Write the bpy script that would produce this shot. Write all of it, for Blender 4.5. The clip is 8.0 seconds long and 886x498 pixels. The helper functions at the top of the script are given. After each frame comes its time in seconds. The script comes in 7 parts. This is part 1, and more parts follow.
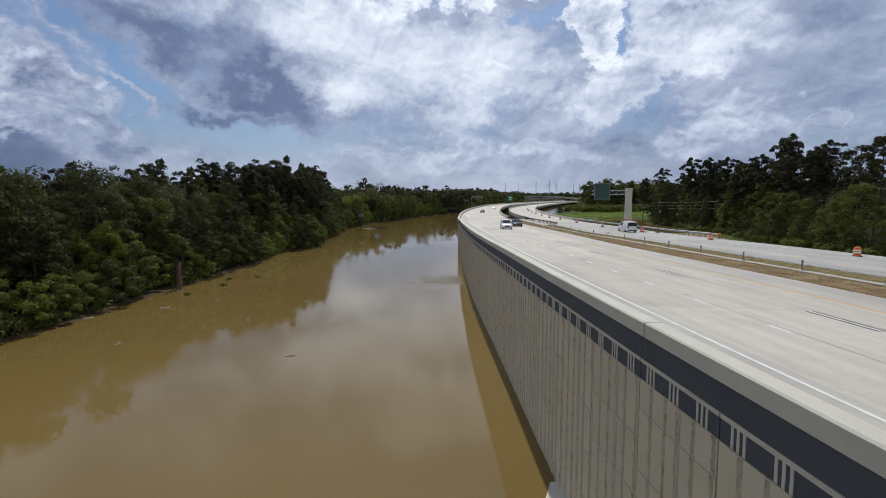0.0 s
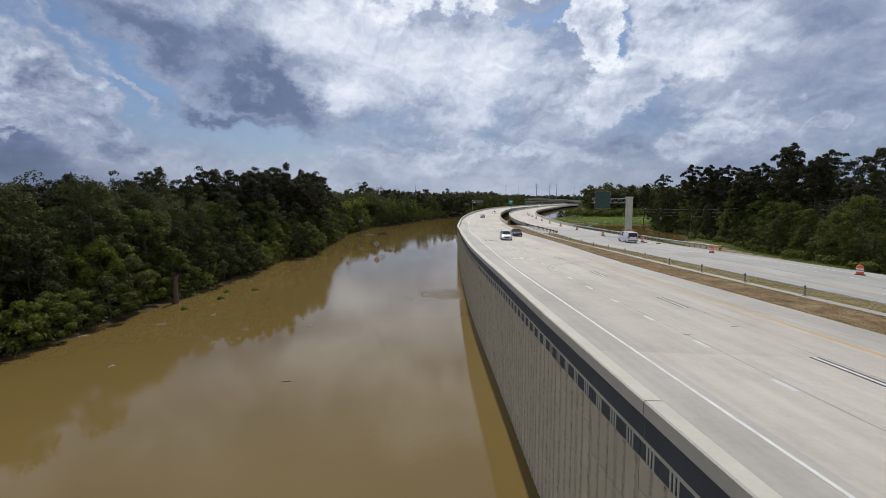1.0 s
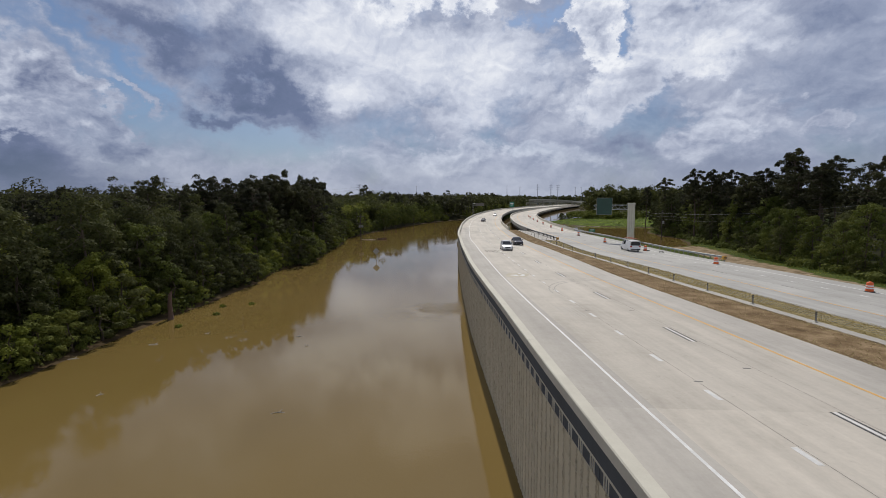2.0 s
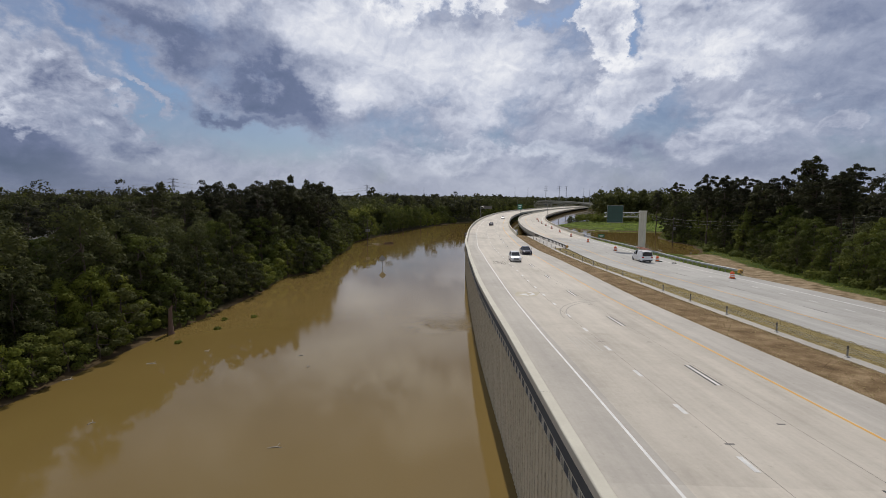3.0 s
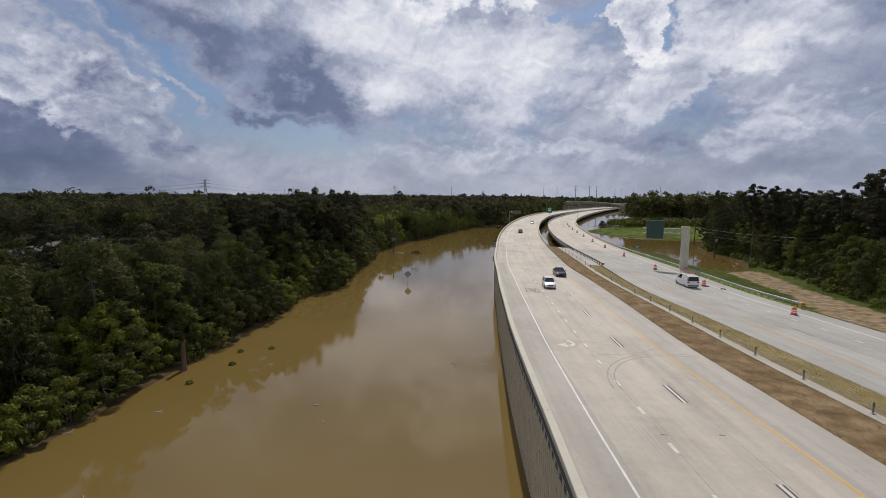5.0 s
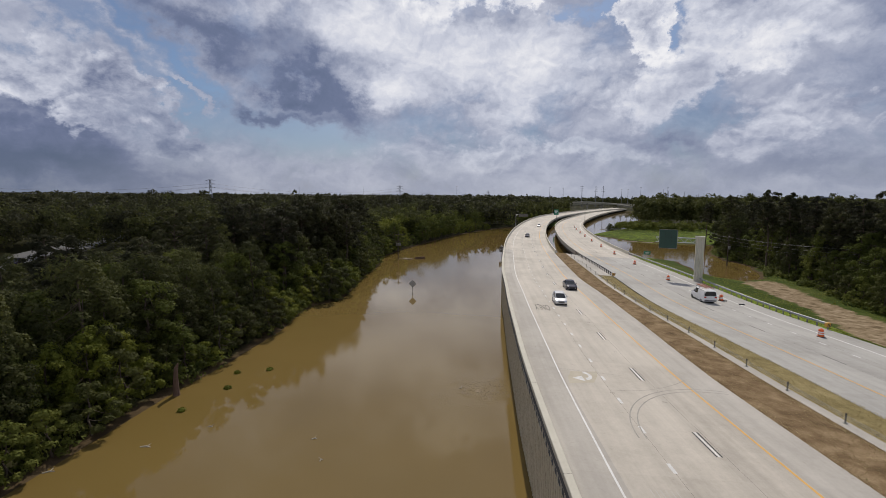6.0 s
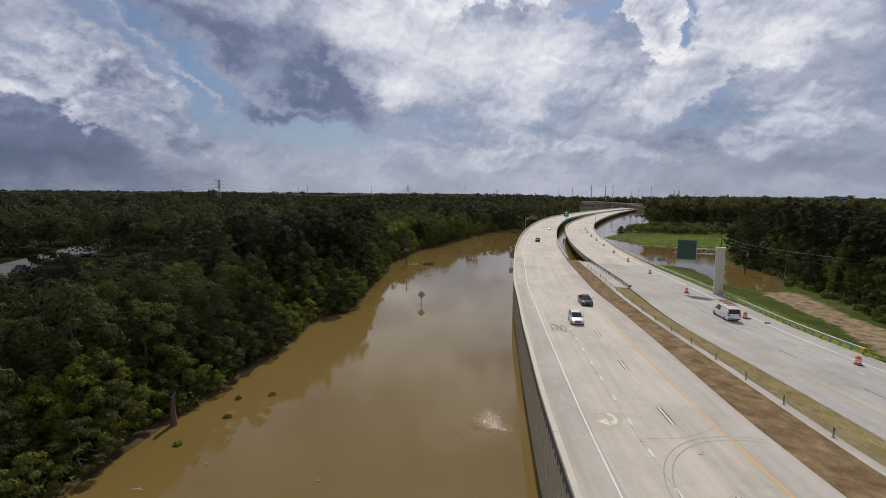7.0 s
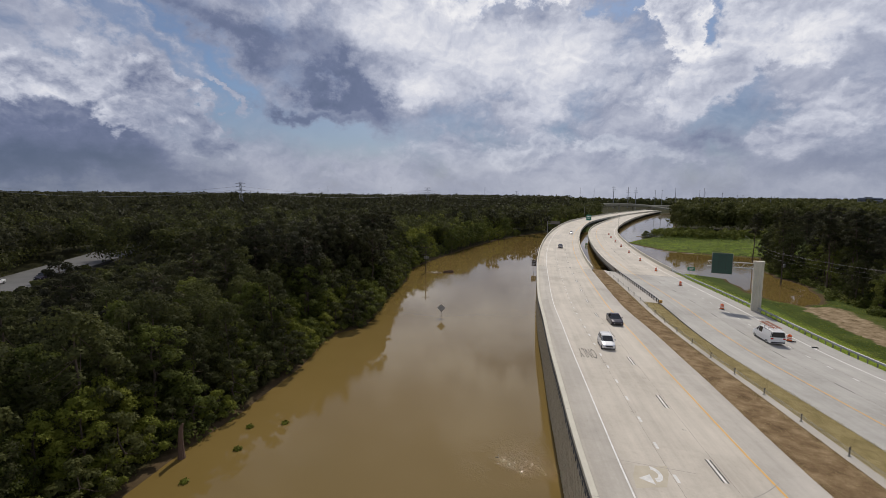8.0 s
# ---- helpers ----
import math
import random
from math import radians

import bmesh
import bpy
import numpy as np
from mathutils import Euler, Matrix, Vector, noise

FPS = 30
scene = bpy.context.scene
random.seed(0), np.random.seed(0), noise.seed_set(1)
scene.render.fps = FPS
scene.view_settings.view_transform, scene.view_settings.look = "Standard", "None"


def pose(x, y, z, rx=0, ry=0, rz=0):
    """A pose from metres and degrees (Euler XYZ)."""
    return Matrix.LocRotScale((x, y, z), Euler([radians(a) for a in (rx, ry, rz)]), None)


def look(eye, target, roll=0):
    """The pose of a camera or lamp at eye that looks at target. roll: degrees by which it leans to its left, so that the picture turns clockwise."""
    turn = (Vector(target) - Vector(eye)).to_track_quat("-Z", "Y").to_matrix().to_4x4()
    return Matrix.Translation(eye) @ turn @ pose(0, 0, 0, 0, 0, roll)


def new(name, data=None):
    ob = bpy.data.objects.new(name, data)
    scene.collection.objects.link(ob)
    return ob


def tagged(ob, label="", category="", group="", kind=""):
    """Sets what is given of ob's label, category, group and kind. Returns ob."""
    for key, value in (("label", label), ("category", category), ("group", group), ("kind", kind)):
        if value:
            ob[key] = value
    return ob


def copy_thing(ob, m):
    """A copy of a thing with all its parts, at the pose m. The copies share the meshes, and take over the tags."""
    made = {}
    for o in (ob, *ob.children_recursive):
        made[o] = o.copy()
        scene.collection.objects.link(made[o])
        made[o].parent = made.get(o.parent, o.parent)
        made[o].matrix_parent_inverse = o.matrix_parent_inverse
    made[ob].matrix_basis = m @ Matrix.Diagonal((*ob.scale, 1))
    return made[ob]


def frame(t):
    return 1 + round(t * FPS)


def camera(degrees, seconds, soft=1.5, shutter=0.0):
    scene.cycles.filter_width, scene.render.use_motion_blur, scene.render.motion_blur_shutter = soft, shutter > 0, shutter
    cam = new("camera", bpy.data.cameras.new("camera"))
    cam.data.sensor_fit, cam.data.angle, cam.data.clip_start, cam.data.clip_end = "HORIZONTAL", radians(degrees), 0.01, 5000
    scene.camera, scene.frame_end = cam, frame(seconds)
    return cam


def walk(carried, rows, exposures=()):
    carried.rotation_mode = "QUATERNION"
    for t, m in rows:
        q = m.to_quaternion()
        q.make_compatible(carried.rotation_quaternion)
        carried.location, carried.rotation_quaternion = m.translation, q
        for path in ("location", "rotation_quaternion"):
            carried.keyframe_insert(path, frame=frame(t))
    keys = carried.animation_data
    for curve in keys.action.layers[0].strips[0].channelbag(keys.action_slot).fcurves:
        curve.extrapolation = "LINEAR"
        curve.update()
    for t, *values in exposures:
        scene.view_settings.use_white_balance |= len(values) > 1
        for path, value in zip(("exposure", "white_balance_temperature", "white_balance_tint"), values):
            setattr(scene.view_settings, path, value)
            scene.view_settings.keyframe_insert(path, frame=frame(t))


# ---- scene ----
cam = camera(85.0, 8.0, soft=0.55)
PATH = [
    (0, (-9.961, -57.549, 5.051), (-10.319, -55.593, 4.839), -0.3),
    (0.5, (-9.968, -57.347, 5.779), (-10.325, -55.39, 5.574), -0.1),
    (1, (-9.861, -56.896, 6.592), (-10.221, -54.94, 6.386), -0.1),
    (1.5, (-9.848, -56.256, 7.348), (-10.209, -54.299, 7.143), -0.2),
    (2.8, (-10.06, -54.098, 9.526), (-10.443, -52.146, 9.318), -0.2),
    (3, (-10.153, -53.652, 9.785), (-10.548, -51.702, 9.579), 0.0),
    (3.5, (-10.321, -52.625, 10.719), (-10.754, -50.684, 10.509), 0.0),
    (4, (-10.617, -51.416, 11.63), (-11.086, -49.484, 11.419), 0.1),
    (4.5, (-11.063, -50.113, 12.53), (-11.552, -48.185, 12.316), 0.2),
    (6, (-12.444, -45.65, 15.169), (-12.967, -43.732, 14.95), 0.4),
    (6.5, (-13.161, -44.086, 16.308), (-13.693, -42.172, 16.083), 0.5),
    (7, (-13.74, -42.539, 17.341), (-14.294, -40.63, 17.114), 0.5),
    (7.5, (-14.467, -40.823, 18.383), (-15.06, -38.927, 18.152), 0.6),
    (8, (-15.138, -39.129, 19.287), (-15.767, -37.245, 19.061), 0.5),
]
walk(cam, [(t, look(eye, target, roll)) for t, eye, target, roll in PATH],
     [(0.0, 0.15, 6200, 7.5), (1.5, 0.06, 6420, 9.0), (3.0, 0.02, 6600, 10.0), (6.0, 0.0, 6700, 11.0), (8.0, 0.0, 6750, 11.0)])

# ---------------------------------------------------------------- light
SUN_EL, SUN_AZ = radians(47), radians(-9)      # azimuth from +y towards +x
SUN_DIR = Vector((math.sin(SUN_AZ) * math.cos(SUN_EL), math.cos(SUN_AZ) * math.cos(SUN_EL), math.sin(SUN_EL)))


def sock(node, name):
    return next(s for s in node.inputs if s.name == name)


def make_world():
    w = bpy.data.worlds.new("sky")
    scene.world = w
    w.use_nodes = True
    nt = w.node_tree
    nt.nodes.clear()
    L = nt.links.new

    def node(kind, **kw):
        n = nt.nodes.new(kind)
        for k, v in kw.items():
            n.inputs[k].default_value = v
        return n

    def math_(op, a, b=0.0, c=None):
        n = nt.nodes.new("ShaderNodeMath")
        n.operation = op
        for i, v in enumerate((a, b) if c is None else (a, b, c)):
            if isinstance(v, (int, float)):
                n.inputs[i].default_value = v
            else:
                L(v, n.inputs[i])
        return n.outputs[0]

    def ramp(value, lo, hi):
        n = nt.nodes.new("ShaderNodeMapRange")
        n.interpolation_type = "SMOOTHSTEP"
        L(value, n.inputs[0])
        n.inputs[1].default_value, n.inputs[2].default_value = lo, hi
        return n.outputs[0]

    def mix(fac, a, b):
        n = nt.nodes.new("ShaderNodeMix")
        n.data_type = "RGBA"
        if isinstance(fac, (int, float)):
            n.inputs[0].default_value = fac
        else:
            L(fac, n.inputs[0])
        for i, v in ((6, a), (7, b)):
            if isinstance(v, tuple):
                n.inputs[i].default_value = (*v, 1)
            else:
                L(v, n.inputs[i])
        return n.outputs[2]

    sky = nt.nodes.new("ShaderNodeTexSky")
    sky.sky_type = "NISHITA"
    sky.sun_disc = False
    sky.sun_elevation, sky.sun_rotation = SUN_EL, SUN_AZ
    sky.dust_density = 1.5
    tc = nt.nodes.new("ShaderNodeTexCoord")
    direction = tc.outputs["Generated"]
    sep = nt.nodes.new("ShaderNodeSeparateXYZ")
    L(direction, sep.inputs[0])
    dx, dy, dz = sep.outputs
    deg = 180 / math.pi
    azimuth = math_("MULTIPLY", math_("ARCTAN2", dx, dy), deg)
    height = math_("MULTIPLY", math_("ARCSINE", dz), deg)
    plane = nt.nodes.new("ShaderNodeCombineXYZ")        # ten degrees of sky to the unit, flattened a little
    L(math_("MULTIPLY", azimuth, 0.1), plane.inputs[0])
    L(math_("MULTIPLY", height, 0.125), plane.inputs[1])

    def vadd(vec, shift):
        n = nt.nodes.new("ShaderNodeVectorMath")
        n.operation = "ADD"
        L(vec, n.inputs[0])
        if isinstance(shift, tuple):
            n.inputs[1].default_value = shift
        else:
            L(shift, n.inputs[1])
        return n.outputs[0]

    def vscale(vec, k):
        n = nt.nodes.new("ShaderNodeVectorMath")
        n.operation = "SCALE"
        L(vec, n.inputs[0])
        n.inputs["Scale"].default_value = k
        return n.outputs[0]

    def clouds(vec, scale, detail, rough, shift, colour=False):
        n = nt.nodes.new("ShaderNodeTexNoise")
        n.inputs["Scale"].default_value, n.inputs["Detail"].default_value, n.inputs["Roughness"].default_value = scale, detail, rough
        L(vadd(vec, shift), n.inputs["Vector"])
        return n.outputs["Color" if colour else "Fac"]

    def billows(vec, scale, shift):
        """Heaped, cauliflower-like swellings, 0 to 1."""
        n = nt.nodes.new("ShaderNodeTexVoronoi")
        n.feature = "F1"
        n.normalize = True
        n.inputs["Scale"].default_value, n.inputs["Detail"].default_value = scale, 2.0
        n.inputs["Roughness"].default_value, n.inputs["Lacunarity"].default_value = 0.45, 2.2
        L(vadd(vec, shift), n.inputs["Vector"])
        return math_("SUBTRACT", 1.0, math_("MULTIPLY", n.outputs["Distance"], 1.75))

    swirl = vscale(vadd(clouds(plane.outputs[0], 1.3, 5.0, 0.6, (1.7, 0.3, 0.0), True), (-0.5, -0.5, -0.5)), 0.55)
    warped = vadd(plane.outputs[0], swirl)
    heap = billows(warped, 1.05, (3.1, 8.4, 0.0))
    heap_up = billows(warped, 1.05, (3.1 - 0.02, 8.4 + 0.09, 0.0))
    knob = billows(warped, 2.6, (7.3, 1.9, 0.0))
    knob_up = billows(warped, 2.6, (7.3 - 0.01, 1.9 + 0.04, 0.0))
    soft_ = clouds(warped, 0.9, 9.0, 0.56, (0.7, 5.2, 1.0))
    fine_ = clouds(warped, 3.2, 8.0, 0.6, (8.3, 1.9, 2.0))
    # swellings catch the light from above and are dim below
    crag, crag_up = clouds(warped, 1.7, 6.0, 0.55, (4.7, 2.2, 1.0)), clouds(warped, 1.7, 6.0, 0.55, (4.68, 2.27, 1.0))
    relief = math_("ADD", math_("MULTIPLY", math_("SUBTRACT", heap, heap_up), 0.75), math_("ADD", math_("MULTIPLY", math_("SUBTRACT", knob, knob_up), 0.4), math_("MULTIPLY", math_("SUBTRACT", crag, crag_up), 2.4)))
    rough_edge = math_("ADD", math_("MULTIPLY", math_("SUBTRACT", heap, 0.5), 0.6), math_("ADD", math_("MULTIPLY", math_("SUBTRACT", knob, 0.5), 0.3), math_("MULTIPLY", math_("SUBTRACT", fine_, 0.5), 1.2)))
    smoke_edge = math_("ADD", math_("MULTIPLY", math_("SUBTRACT", soft_, 0.5), 1.7), math_("MULTIPLY", math_("SUBTRACT", fine_, 0.5), 0.6))
    drift = nt.nodes.new("ShaderNodeSeparateColor")
    L(clouds(plane.outputs[0], 0.95, 9.0, 0.62, (5.1, 2.6, 0.7), True), drift.inputs[0])
    az = math_("ADD", azimuth, math_("MULTIPLY", math_("SUBTRACT", drift.outputs[0], 0.5), 30.0))
    el = math_("ADD", height, math_("MULTIPLY", math_("SUBTRACT", drift.outputs[1], 0.5), math_("ADD", 8.0, math_("MULTIPLY", ramp(height, 0.0, 14.0), 12.0))))

    def field(a0, e0, ra, re, tilt, edge, rag):
        """1 in the middle of a tilted ellipse of the sky (degrees), 0 at its ragged rim."""
        c, s_ = math.cos(radians(tilt)), math.sin(radians(tilt))
        a, e = math_("SUBTRACT", az, a0), math_("SUBTRACT", el, e0)
        u = math_("DIVIDE", math_("ADD", math_("MULTIPLY", a, c), math_("MULTIPLY", e, s_)), ra)
        v = math_("DIVIDE", math_("SUBTRACT", math_("MULTIPLY", e, c), math_("MULTIPLY", a, s_)), re)
        d = math_("SQRT", math_("ADD", math_("MULTIPLY", u, u), math_("MULTIPLY", v, v)))
        return math_("ADD", math_("SUBTRACT", 1.0, d), math_("MULTIPLY", edge, rag))

    # the open sky between the masses: thin veil, mottled
    tone = math_("ADD", 0.52, math_("ADD", math_("MULTIPLY", math_("SUBTRACT", soft_, 0.5), 1.0), math_("MULTIPLY", relief, 0.3)))
    cover = ramp(math_("ADD", soft_, math_("MULTIPLY", fine_, 0.25)), 0.42, 0.64)
    cover = math_("ADD", 0.55, math_("MULTIPLY", cover, 0.45))
    # each mass: azimuth, elevation, half widths, tilt; rim softness; tone of its body and of its rim; how heaped; how much it hides the blue
    MASSES = (
        (-13, 35, 34, 8, 0, 0.9, 0.30, 0.36, 0.10, 0.45, 0),      # a duller gap high up
        (-16, 16, 22, 8.5, -8, 0.9, 0.74, 0.84, 0.42, 1.0, 1),    # the great bright mass
        (-6, 25, 16, 3.2, 8, 0.5, 0.84, 0.98, 0.50, 1.0, 1),
        (-30, 7.0, 17, 3.6, -4, 0.8, 0.42, 0.44, 0.05, 0.35, 0),   # pale blue veil under the dark band
        (-46, 13, 13, 5.0, -38, 0.6, 0.30, 0.36, 0.05, 0.04, 0),  # blue gap
        (-48.5, 14.4, 4.8, 2.2, -12, 1.0, 0.56, 0.56, 0.3, 0.9, 0),
        (-46.5, 11.6, 4.4, 1.8, -10, 1.0, 0.56, 0.58, 0.3, 0.9, 0),
        (-42.5, 9.3, 3.6, 1.0, -20, 0.6, 0.54, 0.60, 0.3, 0.9, 0),
        (-58, 7.5, 17, 5.6, -30, 0.6, 0.20, 0.46, 0.30, 1.0, 1),  # the cumulus below the gap
        (-64, 12.0, 6, 4.2, 0, 0.4, 0.40, 0.66, 0.65, 1.0, 1),
        (-57.5, 10.6, 5, 3.6, 0, 0.4, 0.36, 0.66, 0.65, 1.0, 1),
        (-51, 8.2, 5, 2.9, -20, 0.4, 0.36, 0.62, 0.65, 1.0, 1),
        (-44, 5.6, 5, 2.0, -18, 0.5, 0.38, 0.54, 0.45, 0.95, 1),
        (-58, 3.0, 21, 3.8, -7, 0.9, 0.06, 0.20, 0.08, 1.0, 0),
        (-40, 17.4, 19, 4.0, -14, 0.9, 0.20, 0.36, 0.12, 0.97, 0),  # the dark band
        (-29, 11.4, 12, 3.4, -20, 0.7, 0.18, 0.36, 0.14, 0.97, 0),
        (-34, 9.2, 9, 1.6, -6, 0.7, 0.22, 0.34, 0.10, 0.95, 0),
        (-15, 5.0, 7, 2.1, 0, 0.8, 0.54, 0.66, 0.30, 0.95, 1),    # low cumulus
        (-8, 5.6, 4.5, 2.2, 10, 0.6, 0.56, 0.74, 0.40, 0.95, 1),
        (0, 4.6, 6, 1.5, 0, 0.5, 0.54, 0.68, 0.40, 0.9, 1),
        (2, 19.5, 4.0, 2.4, 15, 0.6, 0.35, 0.4, 0.06, 0.12, 0),   # blue pockets
        (12, 17.0, 4.0, 2.0, 30, 0.6, 0.35, 0.4, 0.06, 0.15, 0),
        (6.5, 17.5, 4.6, 4.0, 0, 0.3, 0.70, 0.98, 0.70, 1.0, 1),  # cumulus heads
        (18, 18, 7, 4.2, -10, 0.6, 0.60, 0.78, 0.50, 1.0, 1),
        (11, 12.5, 9, 3.6, 22, 0.6, 0.68, 0.86, 0.45, 1.0, 1),
        (28, 15, 11, 8, 0, 0.9, 0.38, 0.50, 0.30, 0.92, 0),
        (28, 10, 9, 4.5, -8, 0.9, 0.40, 0.50, 0.30, 0.92, 1),
        (9, 5.6, 10, 2.2, 0, 0.9, 0.32, 0.42, 0.16, 1.0, 0),
        (18.5, 6.6, 5.0, 1.8, 10, 0.8, 0.60, 0.68, 0.60, 1.0, 1),
        (29, 7, 2.6, 1.2, 15, 0.6, 0.52, 0.62, 0.4, 1.0, 1),
        (22, 3.6, 12, 1.5, 0, 0.9, 0.34, 0.42, 0.12, 0.95, 0),
    )
    for a0, e0, ra, re, tilt, soft, body_, rim, heaped, hides, crisp in MASSES:
        f_ = field(a0, e0, ra, re, tilt, rough_edge if crisp else smoke_edge, 0.8)
        alpha = ramp(f_, -0.1, soft * (0.7 if crisp else 1.1))
        inner = math_("ADD", rim, math_("MULTIPLY", ramp(f_, 0.0, 1.0), body_ - rim))
        inner = math_("ADD", inner, math_("MULTIPLY", relief, heaped))
        inner = math_("ADD", inner, math_("MULTIPLY", math_("SUBTRACT", soft_, 0.5), 0.70 if crisp else 0.35))
        tone = math_("ADD", tone, math_("MULTIPLY", alpha, math_("SUBTRACT", inner, tone)))
        cover = math_("ADD", cover, math_("MULTIPLY", alpha, math_("SUBTRACT", hides, cover)))
    side = math_("MULTIPLY", ramp(math_("ABSOLUTE", azimuth), 34.0, 75.0), ramp(height, 18.0, 34.0))
    tone = math_("SUBTRACT", tone, math_("MULTIPLY", side, 0.24))
    away = ramp(dy, 0.25, -0.35)        # clouds lit from the front on the far side of the sky
    tone = math_("ADD", tone, math_("MULTIPLY", away, 0.25))
    r = nt.nodes.new("ShaderNodeValToRGB")
    L(tone, r.inputs[0])
    els = r.color_ramp.elements
    steps = ((0.0, (0.075, 0.110, 0.185)), (0.25, (0.150, 0.185, 0.300)), (0.5, (0.33, 0.37, 0.49)), (0.75, (0.57, 0.61, 0.72)), (1.0, (0.84, 0.86, 0.91)))
    while len(els) < len(steps):
        els.new(0.5)
    for e_, (p_, c_) in zip(els, steps):
        e_.position, e_.color = p_, (*c_, 1)
    cloud = r.outputs[0]
    blue = nt.nodes.new("ShaderNodeMix")
    blue.data_type, blue.blend_type = "RGBA", "MULTIPLY"
    blue.inputs[0].default_value = 1.0
    L(sky.outputs[0], blue.inputs[6])
    blue.inputs[7].default_value = (0.040, 0.051, 0.066, 1)
    body = mix(cover, blue.outputs[2], cloud)
    haze = math_("SUBTRACT", 1.0, ramp(height, 0.0, 6.5))
    haze_colour = mix(ramp(azimuth, -62.0, -26.0), (0.13, 0.165, 0.235), mix(ramp(azimuth, -4.0, 24.0), (0.36, 0.39, 0.48), (0.27, 0.305, 0.40)))
    body = mix(math_("MULTIPLY", haze, 0.55), body, haze_colour)
    bg = nt.nodes.new("ShaderNodeBackground")
    L(body, bg.inputs["Color"])
    bg.inputs["Strength"].default_value = 1.0
    out = nt.nodes.new("ShaderNodeOutputWorld")
    L(bg.outputs[0], out.inputs["Surface"])


make_world()
sun_data = bpy.data.lights.new("sun", "SUN")
sun_data.energy, sun_data.angle, sun_data.color = 3.0, radians(0.6), (1.0, 0.95, 0.87)
sun = new("sun", sun_data)
sun.matrix_world = look(SUN_DIR * 100, (0, 0, 0))


# ---------------------------------------------------------------- materials
def surface(name, colours, scale=1.0, rough=0.8, metal=0.0, bump=0.0, fine=12.0, spec=0.5, per=None, spread=0.0, stretch=None):
    """colours: two or three base colours blended by noise at two scales; per: 'object' or 'island' variation."""
    m = bpy.data.materials.new(name)
    m.use_nodes = True
    nt = m.node_tree
    L = nt.links.new
    b = nt.nodes["Principled BSDF"]
    tc = nt.nodes.new("ShaderNodeTexCoord")
    vec = tc.outputs["Object"]
    if stretch:
        mp = nt.nodes.new("ShaderNodeMapping")
        mp.inputs["Scale"].default_value = stretch
        L(vec, mp.inputs["Vector"])
        vec = mp.outputs[0]

    def noise_(s, d, r=0.6):
        n = nt.nodes.new("ShaderNodeTexNoise")
        n.inputs["Scale"].default_value, n.inputs["Detail"].default_value, n.inputs["Roughness"].default_value = s, d, r
        L(vec, n.inputs["Vector"])
        return n.outputs["Fac"]

    big, small = noise_(scale, 4), noise_(scale * fine, 5, 0.7)
    add = nt.nodes.new("ShaderNodeMath")
    add.operation = "MULTIPLY_ADD"
    L(small, add.inputs[0])
    add.inputs[1].default_value = 0.45
    L(big, add.inputs[2])
    fac = add.outputs[0]
    if per:
        src = nt.nodes.new("ShaderNodeObjectInfo" if per == "object" else "ShaderNodeNewGeometry")
        rnd = src.outputs["Random" if per == "object" else "Random Per Island"]
        a2 = nt.nodes.new("ShaderNodeMath")
        a2.operation = "MULTIPLY_ADD"
        L(rnd, a2.inputs[0])
        a2.inputs[1].default_value = spread
        L(fac, a2.inputs[2])
        a3 = nt.nodes.new("ShaderNodeMath")
        a3.operation = "SUBTRACT"
        L(a2.outputs[0], a3.inputs[0])
        a3.inputs[1].default_value = spread / 2
        fac = a3.outputs[0]
    r = nt.nodes.new("ShaderNodeValToRGB")
    L(fac, r.inputs[0])
    els = r.color_ramp.elements
    n = len(colours)
    while len(els) < n:
        els.new(0.5)
    for i, c in enumerate(colours):
        els[i].position = 0.45 + 0.55 * i / (n - 1) if n > 1 else 0.5
        els[i].color = (*c, 1)
    L(r.outputs[0], b.inputs["Base Color"])
    b.inputs["Roughness"].default_value, b.inputs["Metallic"].default_value = rough, metal
    b.inputs["Specular IOR Level"].default_value = spec
    if bump:
        bp = nt.nodes.new("ShaderNodeBump")
        bp.inputs["Strength"].default_value, bp.inputs["Distance"].default_value = min(1, bump), 0.03 * max(1, bump)
        L(small, bp.inputs["Height"])
        L(bp.outputs[0], b.inputs["Normal"])
    return m


